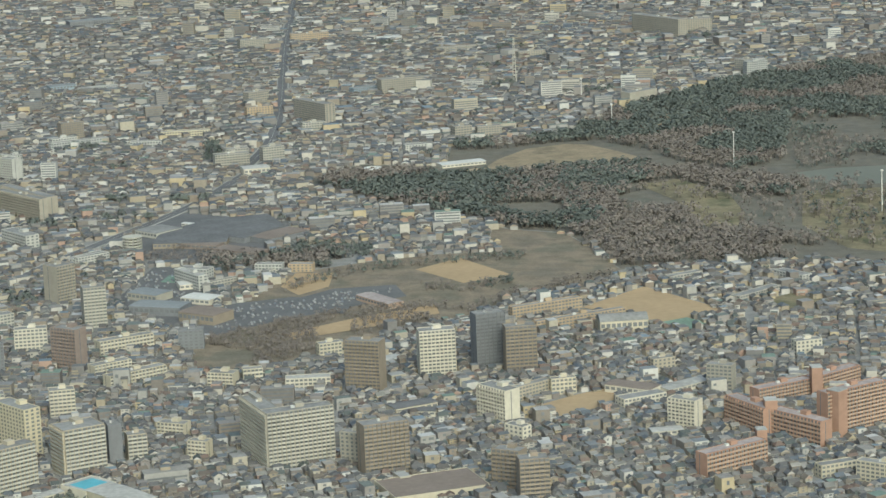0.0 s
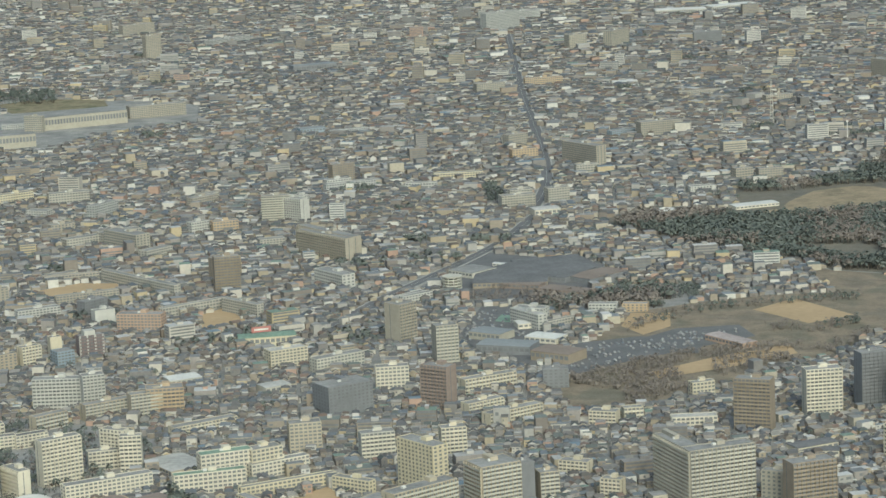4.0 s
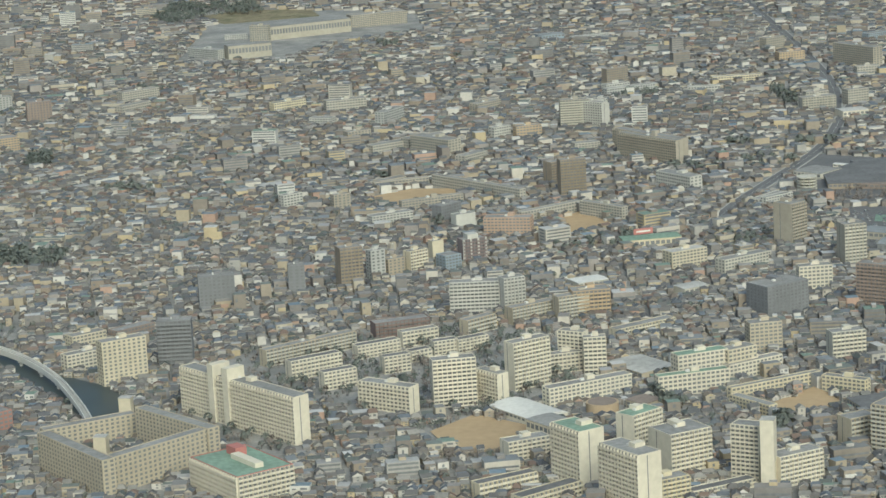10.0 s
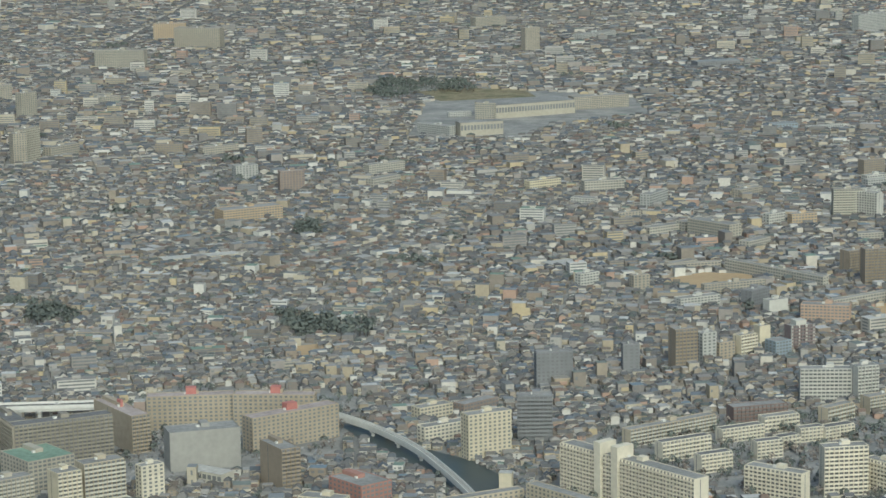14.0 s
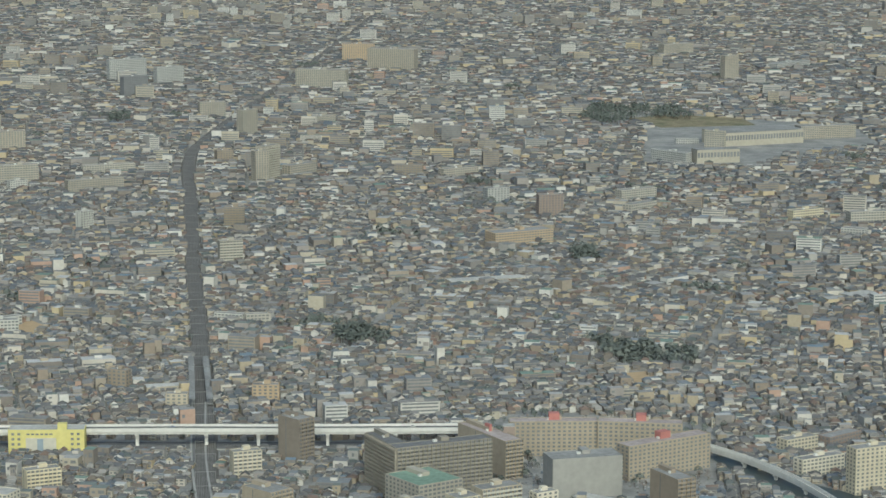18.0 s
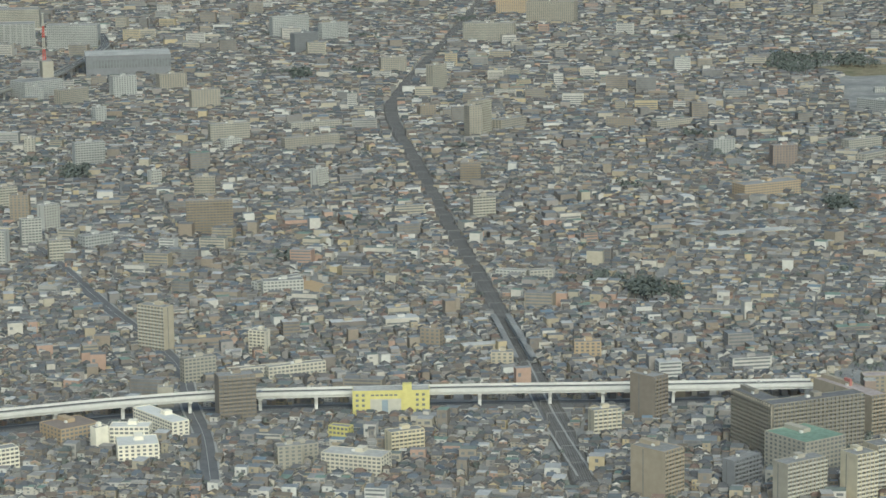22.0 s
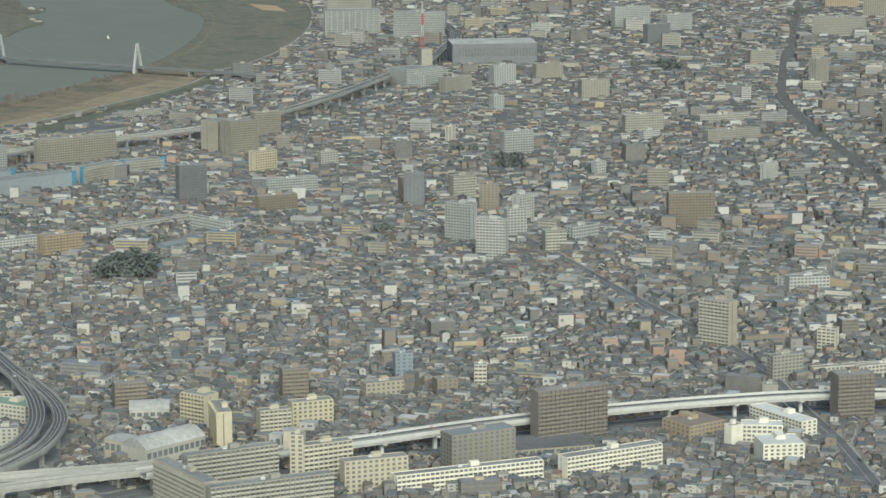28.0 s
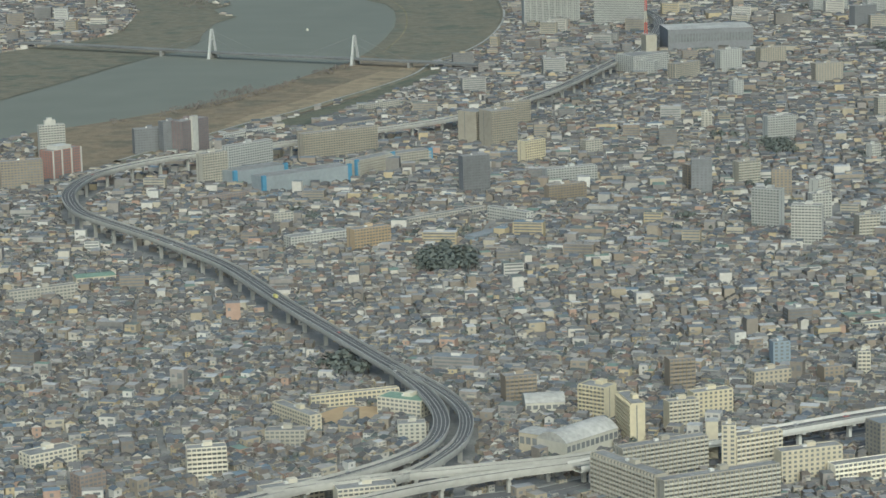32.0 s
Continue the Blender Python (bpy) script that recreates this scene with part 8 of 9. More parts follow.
def parked_cars(poly, rot, z, share=0.7):
    """Rows of parked cars on a yard, joined, as there are too many to pick apart."""
    r = np.random.default_rng(int(abs(poly[0][0]) * 10))
    xs, ys = [p[0] for p in poly], [p[1] for p in poly]
    a = radians(rot)
    cx, cy = sum(xs) / len(xs), sum(ys) / len(ys)
    i, j = np.meshgrid(np.arange(-60, 61), np.arange(-20, 21), indexing="ij")
    lx, ly = i * 1.75, j * 7.5 + np.where(i % 2 == 0, 0, 0) + r.normal(0, 0.15, i.shape)
    lx, ly = np.concatenate([lx.ravel(), lx.ravel()]), np.concatenate([ly.ravel() - 1.7, ly.ravel() + 1.7])
    x, y = cx + math.cos(a) * lx - math.sin(a) * ly, cy + math.sin(a) * lx + math.cos(a) * ly
    ok = inside(poly, x, y) & (r.random(x.shape) < share)
    for bx, by, brot, bw, bd in built:
        c, s = math.cos(radians(brot)), math.sin(radians(brot))
        ok &= ~((abs(c * (x - bx) + s * (y - by)) < bw / 2 + 2) & (abs(c * (y - by) - s * (x - bx)) < bd / 2 + 2))
    V, Q = [], []
    for px, py in zip(x[ok], y[ok]):
        for (x0, x1, w0, z0, z1, k) in ((-1.35, 1.35, 0.58, 0.02, 0.5, 1.0), (-0.9, 0.75, 0.5, 0.5, 0.92, 0.8)):
            o = len(V)
            for zz, q in ((z0, 1.0), (z1, k)):
                for u, w in ((x0 * q, -w0 * q), (x1 * q, -w0 * q), (x1 * q, w0 * q), (x0 * q, w0 * q)):
                    V.append((px - math.sin(a) * u - math.cos(a) * w, py + math.cos(a) * u - math.sin(a) * w, z + zz))
            Q += [tuple(o + m for m in f) for f in BOX_F]
    me = mesh_of("parked_cars", V, Q, [M["many_cars"]])
    tagged(new("parked_cars", me), "rows of small white, grey and dark parked cars", "cars", kind="stuff")


def scatter_trees(poly, n, label, low=2.5, high=6.0, bare_share=0.4):
    """Trees on the free ground between buildings."""
    r = np.random.default_rng(int(abs(poly[0][1]) * 7))
    xs, ys = [p[0] for p in poly], [p[1] for p in poly]
    x, y = r.uniform(min(xs), max(xs), n * 6), r.uniform(min(ys), max(ys), n * 6)
    ok = inside(poly, x, y)
    for bx, by, brot, bw, bd in built:
        c, s = math.cos(radians(brot)), math.sin(radians(brot))
        ok &= ~((abs(c * (x - bx) + s * (y - by)) < bw / 2 + 1.5) & (abs(c * (y - by) - s * (x - bx)) < bd / 2 + 2.5))
    V, T, mi, o = [], [], [], 0
    for px, py in list(zip(x[ok], y[ok]))[:n]:
        bare = r.random() < bare_share
        v, t, m = TREES[int(bare)][r.integers(4)]
        h = r.uniform(low, high)
        V.append(np.stack([px + h * v[:, 0], py + h * v[:, 1], h * v[:, 2]], 1))
        T.append(t + o)
        mi.append(np.where(m == 0, 0, 2 if bare else 1))
        o += len(v)
    me = array_mesh("trees", np.concatenate(V), np.zeros((0, 4), int), np.zeros(0, int), np.concatenate(T), np.concatenate(mi), [M["bark"], M["evergreen"], M["bare_twigs"]])
    tagged(new("trees", me), label, "trees", kind="stuff")


yellow_shop(-1136.1, 1224.2, 13.0, 37.5, 10.0, 12.2)
mast(-1739.6, 2388.6, 77.2, "tall red and white lattice broadcasting mast", True)
mast(-209.2, 2417.5, 40.0, "pale lattice radio mast among houses", False)
floodlight(-7.4, 1954.1, 23.9)
floodlight(91.6, 1764.1, 27.7)
floodlight(-106.9, 2144.3, 17.8)
floodlight(-141.7, 2315.8, 15.1)
ring_hall(-278.3, 1949.3, 7.7)
stair_tower(34.1, 1291.1, 9.7, 5.4, 7.0, 15.4, "orange")
stair_tower(10.7, 1225.0, 8.0, 5.9, 7.0, 16.7, "orange")
stair_tower(6.0, 1196.0, 10.0, 4.8, 6.0, 10.3, "orange")
stair_tower(41.7, 1216.2, -37.4, 7.1, 7.0, 23.4, "orange")
stair_tower(-906.0, 1236.0, 10.7, 5.4, 6.0, 21.8, "redbrown")
stair_tower(-414.0, 1050.4, -9.9, 5.7, 6.0, 29.4, "white")
stair_tower(-712.8, 1160.5, -1.7, 5.8, 5.0, 11.2, "cream")
stair_tower(-707.7, 1097.4, -1.2, 5.7, 5.0, 11.0, "cream")
stair_tower(-1439.0, 1053.8, 13.1, 5.3, 6.0, 17.1, "cream")
stair_tower(-1986.5, 1848.6, 70.7, 6.5, 3.0, 29.0, "haze_chalk")
round_hall(-491.6, 1166.4, 7.5, 5.0)
traffic([(-1842.3, 2848.3, 10.5), (-1794.0, 2721.6, 10.5), (-1770.6, 2584.0, 10.5), (-1758.2, 2453.7, 10.5), (-1763.0, 2376.8, 10.5), (-1766.5, 2300.0, 10.5), (-1771.5, 2192.7, 10.5), (-1782.7, 2100.3, 10.5), (-1795.7, 2040.6, 10.5), (-1813.6, 1986.2, 10.5), (-1838.1, 1942.5, 10.5), (-1860.3, 1909.4, 10.5), (-1880.9, 1874.3, 10.5), (-1907.3, 1828.9, 11.5), (-1930.2, 1791.8, 12.5), (-1951.3, 1764.2, 13.0), (-1965.6, 1743.8, 13.0), (-1977.7, 1718.7, 13.0), (-1987.5, 1689.3, 13.0), (-1991.0, 1656.5, 13.0), (-1986.4, 1621.1, 13.0), (-1975.7, 1583.3, 13.0), (-1955.6, 1544.0, 13.0), (-1933.4, 1513.3, 13.0), (-1901.0, 1483.3, 13.0), (-1871.8, 1458.9, 12.5), (-1842.9, 1433.7, 12.0), (-1784.2, 1375.1, 11.0), (-1719.1, 1288.6, 10.0), (-1663.2, 1217.1, 9.5), (-1637.8, 1184.9, 9.0), (-1606.3, 1144.2, 9.0), (-1586.6, 1111.4, 9.0), (-1569.0, 1075.8, 9.0), (-1559.8, 1045.0, 9.0), (-1558.1, 1018.1, 9.0), (-1565.7, 990.6, 9.0), (-1581.4, 960.9, 9.0), (-1601.1, 931.5, 9.0), (-1624.7, 896.8, 9.0)], 34, 9.0, 2.0, 5, "on the elevated expressway")
traffic([(-1574.3, 914.5), (-1551.7, 949.3), (-1521.3, 970.5), (-1496.4, 987.5), (-1487.5, 997.8), (-1452.5, 1036.9), (-1411.7, 1072.9), (-1378.4, 1105.0), (-1345.3, 1133.5), (-1310.6, 1159.8), (-1262.0, 1190.0), (-1216.5, 1211.8), (-1155.4, 1228.8), (-1087.2, 1245.4), (-1018.3, 1259.7), (-935.9, 1279.1)], 16, 9.0, 2.5, 6, "on the elevated expressway")
sign_board(-495.4, 1521.3, 6.35, 25, 12.0, 3.4)
parking_tower(-401.2, 1675.9, 6.5, 9.4)
truck(-1726.6, 1297.9, 130, 10.15, "yellow")
parked_cars([(-314.1, 1474.7), (-306.7, 1503.6), (-270.1, 1523.0), (-233.4, 1512.2), (-235.8, 1488.7), (-268.7, 1498.9), (-297.9, 1454.3)], 20, 0.5, 0.2)
parked_cars([(-376.2, 1537.2), (-372.2, 1611.9), (-356.1, 1611.0), (-332.8, 1552.4), (-318.1, 1501.1), (-348.6, 1477.6)], 20, 0.4, 0.2)
parked_cars([(-313.1, 1437.9), (-246.8, 1537.7), (-214.2, 1551.1), (-208.8, 1535.4), (-272.8, 1468.9), (-308.1, 1429.6)], 15, 0.4, 0.2)
parked_cars([(-683.3, 1171.6), (-650.6, 1231.0), (-591.4, 1329.9), (-557.4, 1322.3), (-508.3, 1279.8), (-574.7, 1168.7)], 10, 0.3, 0.14)
parked_cars([(-960.4, 1195.4), (-932.9, 1316.6), (-917.3, 1351.8), (-818.7, 1332.0), (-808.9, 1224.4), (-891.5, 1162.5)], 8, 0.3, 0.2)
scatter_trees([(-691.6, 1167.0), (-694.5, 1237.8), (-676.5, 1292.5), (-592.5, 1336.1), (-555.9, 1322.3), (-498.9, 1285.0), (-496.3, 1210.4), (-573.9, 1164.0), (-606.0, 1164.8), (-639.8, 1207.9), (-623.2, 1110.8), (-635.8, 1093.8)], 760, "green and bare trees between estate slabs")
scatter_trees([(-963.7, 1191.6), (-933.9, 1322.7), (-918.2, 1358.3), (-817.7, 1338.4), (-805.0, 1225.1), (-890.9, 1157.7), (-944.5, 1167.3)], 240, "trees in the court of a housing estate")
scatter_trees([(-338.8, 1104.1), (-334.5, 1116.6), (-278.3, 1115.4), (-276.0, 1078.5), (-337.3, 1075.6)], 10, "trees beside a pitch")
scatter_trees([(-1494.2, 1063.5), (-1389.9, 1133.2), (-1373.4, 1003.5), (-1476.3, 983.5)], 120, "trees in the court of a housing estate")



# ---- houses ----
def add_trim(V, Qs, Qm, off, put, E, F, z, rx, top, which):
    """Pale barge boards on the gables and a gutter along the front eave."""
    for sg in (-1, 1):
        for q in (-1, 1):
            X = np.concatenate([sg * E, sg * rx, sg * rx, sg * E], 1) * 1.004
            Y = np.concatenate([q * F, 0 * F, 0 * F, q * F], 1)
            Z = np.concatenate([z, top, top - 0.2, z - 0.2], 1) + 0.03
            V.append(put(X, Y, Z)[which].reshape(-1, 3))
            Qs.append(off + np.arange(len(which) * 4).reshape(-1, 4))
            Qm.append(np.full(len(which), 4))
            off += len(which) * 4
    X = np.concatenate([-E, E, E, -E], 1)
    Z = np.concatenate([z - 0.16, z - 0.16, z + 0.02, z + 0.02], 1)
    V.append(put(X, -(F + 0.02) * np.ones(4), Z)[which].reshape(-1, 3))
    Qs.append(off + np.arange(len(which) * 4).reshape(-1, 4))
    Qm.append(np.full(len(which), 4))
    return off + len(which) * 4


def house_arrays(cx, cy, rot, w, d, h, rise, ridge, flat, windows):
    """Vertices, faces and material slots of many small houses: walls, roof and windows apart."""
    n = len(cx)
    c, s = np.cos(rot), np.sin(rot)

    def put(lx, ly, lz):
        return np.stack([cx[:, None] + c[:, None] * lx - s[:, None] * ly, cy[:, None] + s[:, None] * lx + c[:, None] * ly, lz], -1)

    sx, sy = np.array([-1, 1, 1, -1.0]), np.array([-1, -1, 1, 1.0])
    W, D = w[:, None] / 2, d[:, None] / 2
    H, R = h[:, None], rise[:, None]
    one = np.ones((n, 4))
    low, top = put(W * sx, D * sy, 0 * one), put(W * sx, D * sy, H * one)
    over = np.where(flat, 0.0, 0.36)[:, None]
    eave = put((W + over) * sx, (D + over) * sy, (H + 0.0 * R - over * 0.3) * one)
    rx = (W + over) * ridge[:, None]
    rid = put(rx * np.array([-1, 1.0]), np.zeros((n, 2)), (H + R) * np.ones((n, 2)))
    verts = np.concatenate([low, top, eave, rid], 1)
    k = verts.shape[1]
    quads = np.array([[0, 1, 5, 4], [1, 2, 6, 5], [2, 3, 7, 6], [3, 0, 4, 7], [8, 9, 13, 12], [10, 11, 12, 13]])
    tris = np.array([[9, 10, 13], [11, 8, 12]])
    base = (np.arange(n) * k)[:, None, None]
    Q, T = (quads[None] + base), (tris[None] + base)
    roofslot = np.where(flat, 2, 1)
    qm = np.stack([0 * roofslot] * 4 + [roofslot] * 2, 1)
    tm = np.stack([np.where(flat, 2, np.where(ridge > 0.7, 0, 1))] * 2, 1)
    V = [verts.reshape(-1, 3)]
    Qs, Qm = [Q.reshape(-1, 4)], [qm.ravel()]
    if windows:
        off = n * k
        for wx, side in ((-0.27, 0), (0.2, 0), (0.0, 1), (0.0, 2))[:windows]:
            for fl in (0.18, 0.62):
                z0, z1 = H * fl, H * (fl + (0.16 if wx < 0 else 0.22))
                if side == 0:
                    xs = W * 2 * wx + W * (0.2 if wx < 0 else 0.34) * np.array([-1, 1, 1, -1.0])
                    ys = -(D + 0.03) * np.ones(4)
                else:
                    sg = -1 if side == 1 else 1
                    xs = sg * (W + 0.03) * np.ones(4)
                    ys = -sg * D * 0.22 * np.array([-1, 1, 1, -1.0]) * -1
                zs = np.concatenate([z0, z0, z1, z1], 1)
                V.append(put(xs, ys, zs).reshape(-1, 3))
                Qs.append(off + np.arange(n * 4).reshape(n, 4))
                Qm.append(np.full(n, 3))
                off += n * 4
        off = add_trim(V, Qs, Qm, off, put, W + over, D + over, H - over * 0.3, rx, H + R, np.flatnonzero(~flat & (ridge > 0.7)))
        has = np.flatnonzero(rng.random(n) < 0.55)
        side = np.where(rng.random(n) < 0.5, -1.0, 1.0)[:, None]
        lo, hi = H * 0.5, H * rng.uniform(0.62, 0.76, n)[:, None]
        xa, xb = side * W * 0.96, side * W * rng.uniform(-0.7, 0.1, n)[:, None]
        ys = -(D + np.array([[0.75, 0.75, 0.75, 0.75, 0.0, 0.0]]))
        box = put(np.concatenate([xa, xb, xb, xa, xb, xa], 1), ys, np.concatenate([lo, lo, hi, hi, hi, hi], 1))[has]
        V.append(box.reshape(-1, 3))
        o = off + 6 * np.arange(len(has))[:, None]
        Qs += [o + np.array([[0, 1, 2, 3]]), o + np.array([[3, 2, 4, 5]])]
        Qm += [np.zeros(len(has), int)] * 2
    V = np.concatenate(V)
    Qs, Qm = np.concatenate(Qs), np.concatenate(Qm)
    T, tm = T.reshape(-1, 3), tm.ravel()
    return V, Qs, Qm, T, tm


rng = np.random.default_rng(7)
HOUSE_MATS = [M["house_wall"], M["tile_roof"], M["flat_roof"], M["house_glass"], M["eave_board"]]
DIST = 210.0


def district_angle(ix, iy):
    return 12 + 14 * math.sin(ix * 12.9898 + iy * 78.233) + (25 if (ix * 7 + iy * 3) % 11 == 0 else 0)


def lay_houses():
    """House plots on lanes, district by district, with free ground left open."""
    out = []
    for iy in range(int(900 / DIST), int(4400 / DIST) + 1):
        for ix in range(-18, 3):
            x0, y0 = ix * DIST, iy * DIST
            yc, xc = y0 + DIST / 2, x0 + DIST / 2
            if xc > 0.05 * yc + 190 or xc < -1240 - 0.48 * (yc + 53) - 170:
                continue
            a = radians(district_angle(ix, iy))
            k = 0.9 if yc < 1450 else 1.02 if yc < 1700 else 1.2 if yc < 2100 else 1.42 if yc < 2600 else 1.72 if yc < 3200 else 2.0
            px, py = 4.9 * k, 5.3 * k
            m = int(DIST * 0.75 / px)
            i, j = np.meshgrid(np.arange(-m, m + 1), np.arange(-m, m + 1), indexing="ij")
            lx = i * px + (i // 9) * 3.0
            ly = j * py + (j // 2) * 1.7 + (i // 9) * 1.3
            lx = lx + rng.normal(0, 0.6, lx.shape)
            ly = ly + rng.normal(0, 0.6, ly.shape)
            x = xc + math.cos(a) * lx - math.sin(a) * ly
            y = yc + math.sin(a) * lx + math.cos(a) * ly
            ok = (x >= x0) & (x < x0 + DIST) & (y >= y0) & (y < y0 + DIST) & (rng.random(x.shape) > 0.09) & ((x - x0 > 3.4) & (y - y0 > 4.5) | (yc > 2600))
            x, y = x[ok], y[ok]
            n = len(x)
            rot = a + rng.normal(0, 0.07, n) + np.where(rng.random(n) < 0.42, math.pi / 2, 0)
            w, d = px * rng.uniform(0.62, 1.2, n), py * rng.uniform(0.6, 1.0, n)
            big = rng.random(n) < (0.055 if yc < 1900 else 0.035)
            w, d = np.where(big, w * 1.7, w), np.where(big, d * 1.5, d)
            h = rng.choice([1.6, 2.5, 2.9, 3.3, 4.8], n, p=[0.16, 0.32, 0.3, 0.16, 0.06]) * rng.uniform(0.92, 1.1, n)
            h = np.where(big, h * rng.uniform(1.1, 2.4, n), h)
            flat = (rng.random(n) < (0.2 if yc < 1900 else 0.16)) | big
            rise = np.where(flat, 0.04, rng.uniform(0.8, 1.45, n))
            ridge = np.where(flat, 0.5, np.where(rng.random(n) < 0.6, 0.96, rng.uniform(0.25, 0.6, n)))
            out.append(np.stack([x, y, rot, w, d, h, rise, ridge, flat], 1))
    return np.concatenate(out)


H_ALL = lay_houses()
gi, gj = ((H_ALL[:, 0] - GX0) / GS).astype(int), ((H_ALL[:, 1] - GY0) / GS).astype(int)
inb = (gi >= 1) & (gj >= 1) & (gi < occ.shape[0] - 1) & (gj < occ.shape[1] - 1)
H_ALL, gi, gj = H_ALL[inb], gi[inb], gj[inb]
H_ALL = H_ALL[~occ[gi, gj]]


def annexes(rows):
    """Lower wings at the side or front of about half the closer houses."""
    g = rows[(rows[:, 1] < 1620) & (rng.random(len(rows)) < 0.5)].copy()
    side = np.where(rng.random(len(g)) < 0.5, -1.0, 1.0)
    front = rng.random(len(g)) < 0.5
    lx = np.where(front, side * g[:, 3] * 0.2, side * g[:, 3] * 0.5)
    ly = np.where(front, -g[:, 4] * 0.55, g[:, 4] * 0.08)
    c, s = np.cos(g[:, 2]), np.sin(g[:, 2])
    g[:, 0] += c * lx - s * ly
    g[:, 1] += s * lx + c * ly
    g[:, 3] *= rng.uniform(0.35, 0.55, len(g))
    g[:, 4] *= rng.uniform(0.4, 0.75, len(g))
    g[:, 5] *= rng.uniform(0.45, 0.85, len(g))
    flat = rng.random(len(g)) < 0.4
    g[:, 6] = np.where(flat, 0.04, rng.uniform(0.5, 1.0, len(g)))
    g[:, 7] = np.where(flat, 0.5, 0.96)
    g[:, 8] = flat
    return g




def mid_blocks(rows):
    """Joined mid-rise blocks: walls, flat roofs, lift houses and a dark window strip on each storey."""
    V, Q, qm = [], [], []
    o = 0

    def quad(pts, m):
        nonlocal o
        V.extend(pts)
        Q.append((o, o + 1, o + 2, o + 3))
        qm.append(m)
        o += 4

    def solid(cx, cy, a, x0, x1, y0, y1, z0, z1, top):
        nonlocal o
        c, s = math.cos(a), math.sin(a)
        p = [(cx + c * x - s * y, cy + s * x + c * y, z) for z in (z0, z1) for x, y in ((x0, y0), (x1, y0), (x1, y1), (x0, y1))]
        V.extend(p)
        for k in range(4):
            Q.append((o + k, o + (k + 1) % 4, o + 4 + (k + 1) % 4, o + 4 + k))
            qm.append(0)
        o += 8
        quad(p[4:], top)

    for x, y, a, w, d, h in rows:
        solid(x, y, a, -w / 2, w / 2, -d / 2, d / 2, 0, h, 2)
        solid(x, y, a, -w * 0.1, w * 0.12, -d * 0.1, d * 0.4, h, h + 1.5, 2)
        c, s = math.cos(a), math.sin(a)
        for k in range(int(h / STOREY)):
            z0, z1 = k * STOREY + 0.55, k * STOREY + 1.45
            for x0, x1, y0, y1 in ((-w * 0.46, w * 0.46, -d / 2 - 0.04, -d / 2 - 0.04), (-w / 2 - 0.04, -w / 2 - 0.04, d * 0.3, -d * 0.3)):
                quad([(x + c * u - s * q, y + s * u + c * q, z) for u, q, z in ((x0, y0, z0), (x1, y1, z0), (x1, y1, z1), (x0, y0, z1))], 3)
    return np.array(V), np.array(Q), np.array(qm), np.zeros((0, 3), int), np.zeros(0, int)


cluster = np.array([max(0.15, 1.0 + 3.2 * noise.noise((x * 0.0035, y * 0.0022, 9.0))) for x, y in H_ALL[:, :2]])
pick = np.flatnonzero(rng.random(len(H_ALL)) < cluster * np.where(H_ALL[:, 1] < 1900, 0.008, np.where(H_ALL[:, 1] < 2600, 0.009, 0.014)) * np.where((H_ALL[:, 1] > 2300) & (H_ALL[:, 0] < -1150), 2.2, 1.0))
drop = np.zeros(len(H_ALL), bool)
rows = []
for q in pick:
    x, y, a = H_ALL[q, :3]
    w, d, h = rng.uniform(8, 22), rng.uniform(6, 10), STOREY * rng.choice([2, 3, 3, 4, 4, 5, 6, 8] if y > 1900 else [2, 2, 3, 3, 4, 5])
    ci, cj = int((x - GX0) / GS), int((y - GY0) / GS)
    if occ[ci - 5 : ci + 6, cj - 4 : cj + 5].any() or any(abs(x - u) < 24 and abs(y - q2) < 18 for u, q2, *_ in rows):
        continue
    near = np.flatnonzero((abs(H_ALL[:, 0] - x) < w / 2 + 2.5) & (abs(H_ALL[:, 1] - y) < d / 2 + 3))
    drop[near] = True
    rows.append((x, y, radians(district_angle(int(x // DIST), int(y // DIST))), w, d, h))
H_ALL = H_ALL[~drop]
rows = np.array(rows)
CLOSE = 24
rows = rows[np.argsort(rows[:, 1] + 0.22 * (rows[:, 0] + 600).clip(-9999, 0))]
for q, (x, y, a, w, d, h) in enumerate(rows[:CLOSE]):
    paint = ("cream", "white", "beige", "pale", "tan", "grey")[q % 6]
    building(x, y, math.degrees(a), w, d, h, paint, ("balcony", "ribbon", "grid")[q % 3], "roof_grey", "apartment_building", f"low {paint} apartment block among small houses, {round(h / STOREY)} storeys", "bare", "low blocks among houses")
rows = rows[CLOSE:]
for a, b in ((0, 1900), (1900, 5000)):
    tagged(new("apartment_blocks", array_mesh("apartment_blocks", *mid_blocks(rows[(rows[:, 1] >= a) & (rows[:, 1] < b)]), HOUSE_MATS)), "pale mid-rise blocks scattered among low houses", "buildings", kind="stuff")
ANNEX = annexes(H_ALL)
order = np.argsort(H_ALL[:, 1] + 0.22 * (H_ALL[:, 0] + 600).clip(-9999, 0))
NEAR = H_ALL[order[:60]]
H_ALL = np.concatenate([H_ALL[order[60:]], ANNEX])
for k, (a, b) in enumerate([(800, 1270), (1270, 1520), (1520, 2500), (2500, 4700)]):
    for xa, xb in [(-4300, -1500), (-1500, -1000), (-1000, -500), (-500, 900)]:
        g = H_ALL[(H_ALL[:, 1] >= a) & (H_ALL[:, 1] < b) & (H_ALL[:, 0] >= xa) & (H_ALL[:, 0] < xb)]
        if len(g) == 0:
            continue
        A = house_arrays(*g.T[:8], g[:, 8] > 0.5, (3, 1, 0, 0)[k])
        me = array_mesh("houses", *A, HOUSE_MATS)
        tagged(new("houses", me), "dense low houses with grey tiled and flat roofs", "houses", kind="stuff")


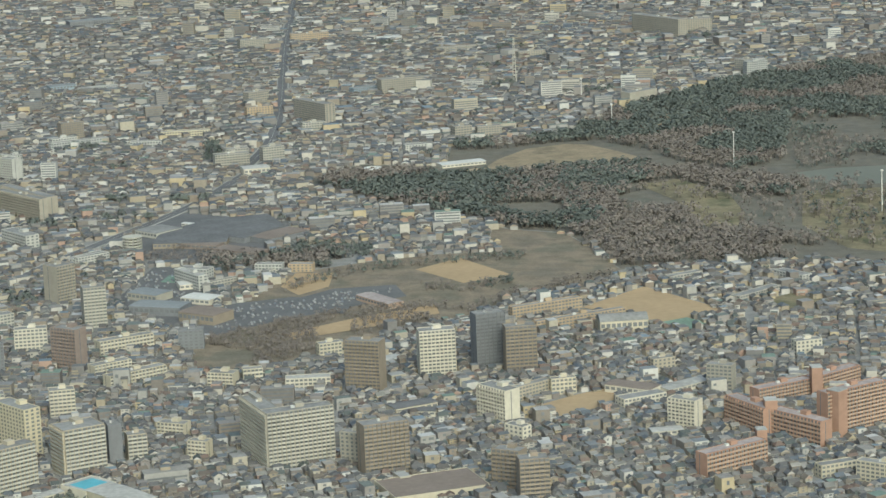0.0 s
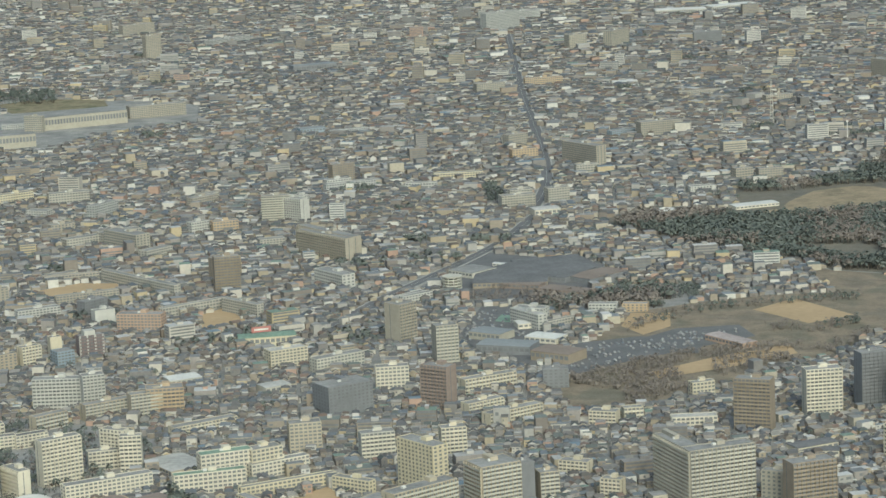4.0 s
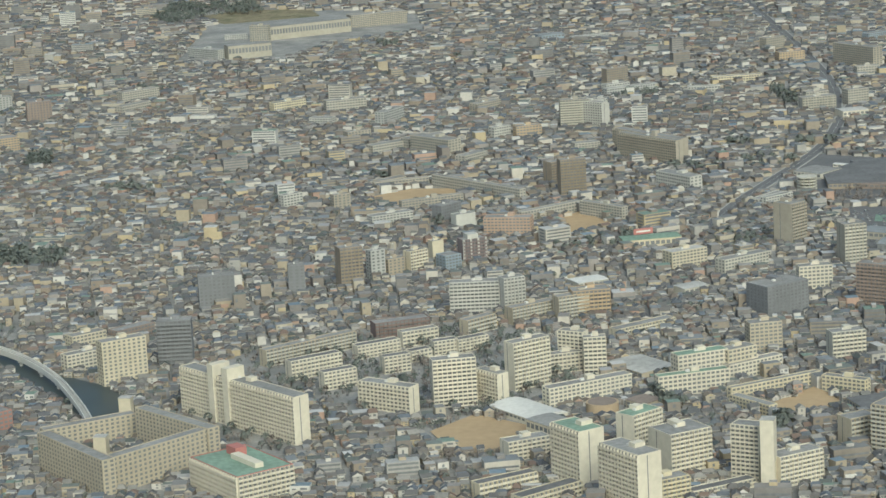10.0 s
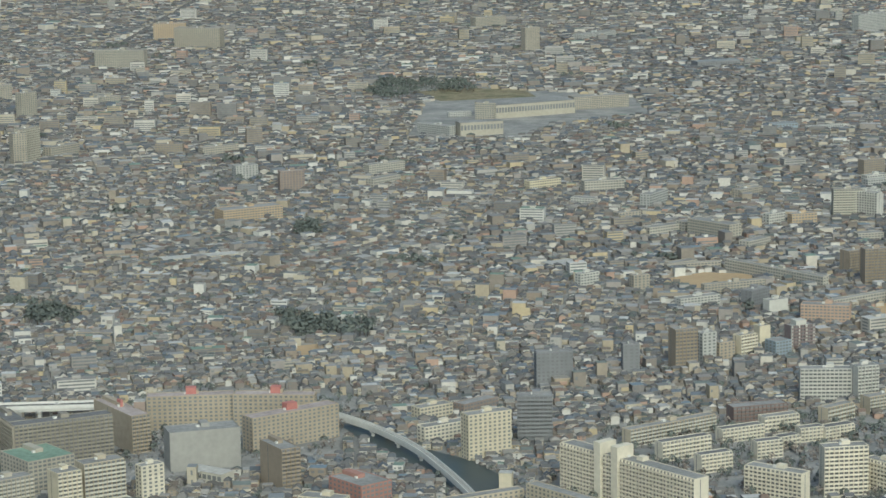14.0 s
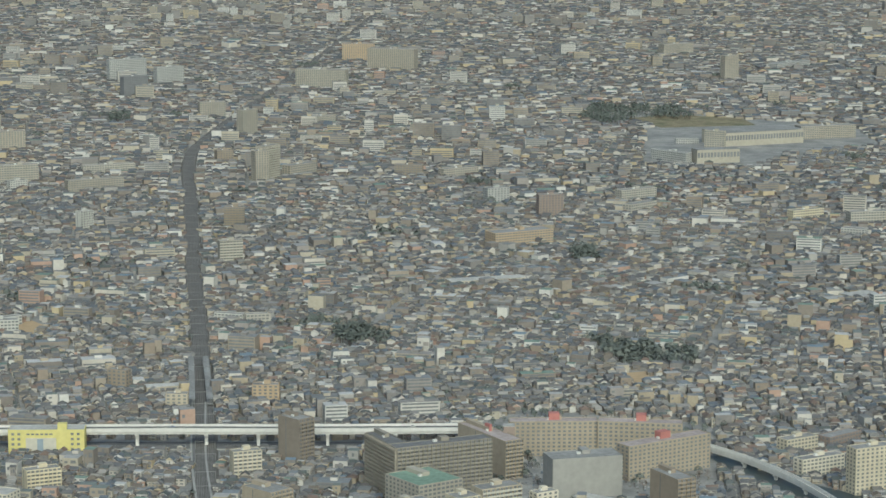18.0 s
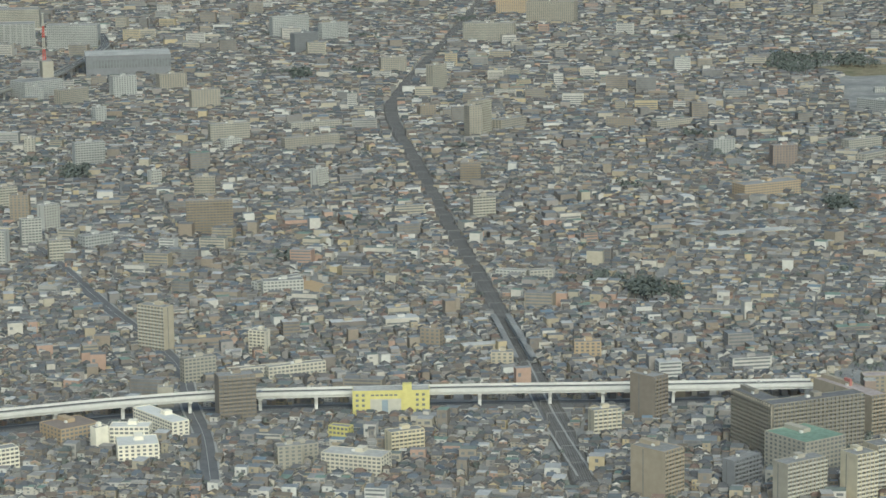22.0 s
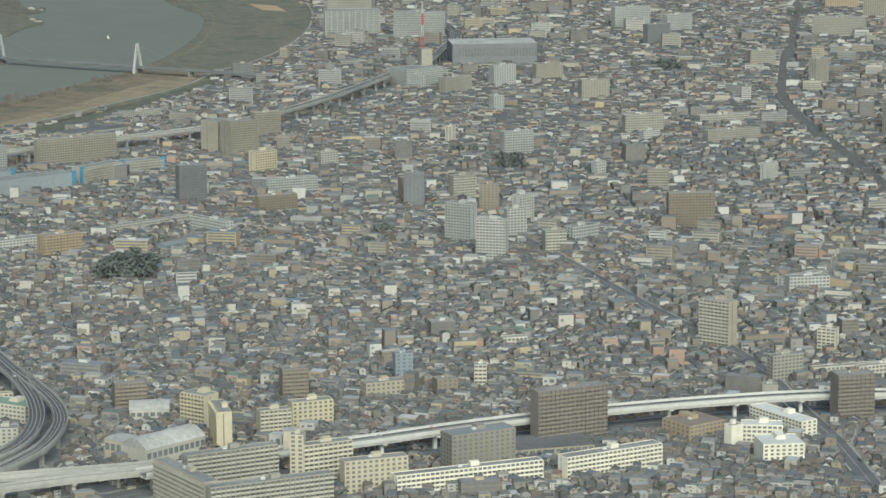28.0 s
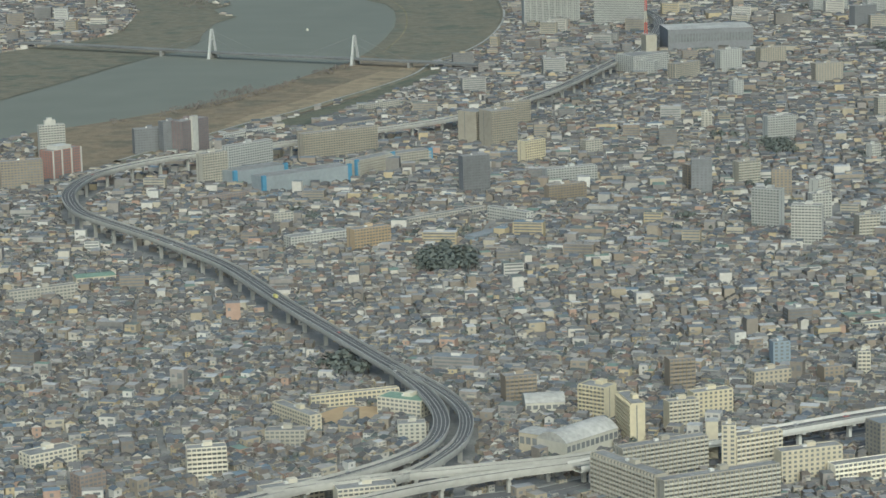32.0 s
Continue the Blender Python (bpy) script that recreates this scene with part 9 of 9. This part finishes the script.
def near_houses():
    """The houses closest to the flight line, each a thing with its own walls, roof and windows."""
    wall = boxes("wall", [(-0.5, 0.5, -0.5, 0.5, 0, 1)], M["one_house_wall"])
    pane = boxes("window", [(-0.5, 0.5, -0.04, 0.02, 0, 1)], M["house_glass"])
    flat_me = boxes("roof", [(-0.5, 0.5, -0.5, 0.5, 0, 1)], M["one_flat_roof"])
    gable = mesh_of("roof", [(-0.5, -0.5, 0), (0.5, -0.5, 0), (0.5, 0.5, 0), (-0.5, 0.5, 0), (-0.48, 0, 1), (0.48, 0, 1)], [(0, 1, 5, 4), (2, 3, 4, 5), (1, 2, 5), (3, 0, 4), (3, 2, 1, 0)], [M["one_tile_roof"], M["one_house_wall"]], [0, 0, 1, 1, 0])
    hip = mesh_of("roof", [(-0.5, -0.5, 0), (0.5, -0.5, 0), (0.5, 0.5, 0), (-0.5, 0.5, 0), (-0.2, 0, 1), (0.2, 0, 1)], [(0, 1, 5, 4), (2, 3, 4, 5), (1, 2, 5), (3, 0, 4), (3, 2, 1, 0)], [M["one_tile_roof"]])
    for x, y, rot, w, d, h, rise, ridge, flat in NEAR:
        kind = "flat-roofed pale block" if flat else "small house with a gabled tile roof" if ridge > 0.7 else "small house with a hipped tile roof"
        ob = thing("house", x, y, math.degrees(rot), kind + " in a dense row", "house", "houses near the flight line")
        part("wall", wall, ob, Matrix.Diagonal((w, d, h, 1)))
        if flat:
            part("roof", flat_me, ob, pose(0, 0, h) @ Matrix.Diagonal((w + 0.1, d + 0.1, 0.18, 1)))
        else:
            part("roof", gable if ridge > 0.7 else hip, ob, pose(0, 0, h) @ Matrix.Diagonal((w + 0.5, d + 0.5, rise, 1)))
        part("window", pane, ob, pose(-w * 0.25, -d / 2, h * 0.6) @ Matrix.Diagonal((w * 0.2, 1, h * 0.2, 1)))
        part("window", pane, ob, pose(w * 0.2, -d / 2, h * 0.57) @ Matrix.Diagonal((w * 0.34, 1, h * 0.25, 1)))
        part("window", pane, ob, pose(w * 0.1, -d / 2, h * 0.12) @ Matrix.Diagonal((w * 0.4, 1, h * 0.25, 1)))
        part("window", pane, ob, pose(w / 2, 0, h * 0.58, 0, 0, 90) @ Matrix.Diagonal((d * 0.3, 1, h * 0.22, 1)))


near_houses()


def street_trees(n):
    """Small garden and street trees between the houses."""
    r = np.random.default_rng(21)
    V, T, mi, o = [], [], [], 0
    close = H_ALL[H_ALL[:, 1] < 1750]
    for q in r.choice(len(close), n, replace=False):
        x, y, a, w, d = close[q, :5]
        bare = r.random() < 0.35
        v, t, m = TREES[int(bare)][r.integers(4)]
        h = r.uniform(2.6, 5.2)
        s = d / 2 + 0.8
        px, py = x + math.sin(a) * s, y - math.cos(a) * s
        V.append(np.stack([px + h * v[:, 0], py + h * v[:, 1], h * v[:, 2]], 1))
        T.append(t + o)
        mi.append(np.where(m == 0, 0, 2 if bare else 1))
        o += len(v)
    me = array_mesh("trees", np.concatenate(V), np.zeros((0, 4), int), np.zeros(0, int), np.concatenate(T), np.concatenate(mi), [M["bark"], M["evergreen"], M["bare_twigs"]])
    tagged(new("trees", me), "small garden and street trees between houses", "trees", kind="stuff")


street_trees(3000)


def far_groves(n):
    """Small dark groves of temples and gardens among the distant houses."""
    r = np.random.default_rng(33)
    V, T, mi, o = [], [], [], 0
    far = H_ALL[(H_ALL[:, 1] > 1500) & (H_ALL[:, 1] < 3600)]
    for q in r.choice(len(far), n, replace=False):
        x, y = far[q, :2]
        for k in range(r.integers(4, 16)):
            v, t, m = TREES[0][r.integers(4)]
            h = r.uniform(4.5, 8.0)
            px, py = x + r.normal(0, 9), y + r.normal(0, 6)
            V.append(np.stack([px + h * v[:, 0], py + h * v[:, 1], h * v[:, 2]], 1))
            T.append(t + o)
            mi.append(np.where(m == 0, 0, 1))
            o += len(v)
    me = array_mesh("trees", np.concatenate(V), np.zeros((0, 4), int), np.zeros(0, int), np.concatenate(T), np.concatenate(mi), [M["bark"], M["evergreen"]])
    tagged(new("trees", me), "small dark evergreen groves among distant houses", "trees", kind="stuff")


far_groves(90)


def work_boat(x, y, rot):
    """A small river boat: a hull with a raked bow, a cabin and a mast."""
    ob = thing("work_boat", x, y, rot, "small white work boat on the grey river", "boat", z=0.31)
    v = [(-3.6, -0.9, 0), (2.2, -0.9, 0), (3.2, 0, 0), (2.2, 0.9, 0), (-3.6, 0.9, 0), (-3.8, -1.2, 1.1), (2.6, -1.2, 1.2), (4.4, 0, 1.5), (2.6, 1.2, 1.2), (-3.8, 1.2, 1.1)]
    f = [(4, 3, 2, 1, 0), (5, 6, 7, 8, 9)] + [(k, (k + 1) % 5, 5 + (k + 1) % 5, 5 + k) for k in range(5)]
    part("hull", mesh_of("hull", v, f, [M["bright"]]), ob)
    part("cabin", boxes("cabin", [(-2.2, 0.8, -0.85, 0.85, 1.1, 2.7)], M["bright"]), ob)
    part("mast", boxes("mast", [(-0.8, -0.65, -0.08, 0.08, 2.7, 4.4)], M["roof_grey"]), ob)


work_boat(-2178, 2686, 120)
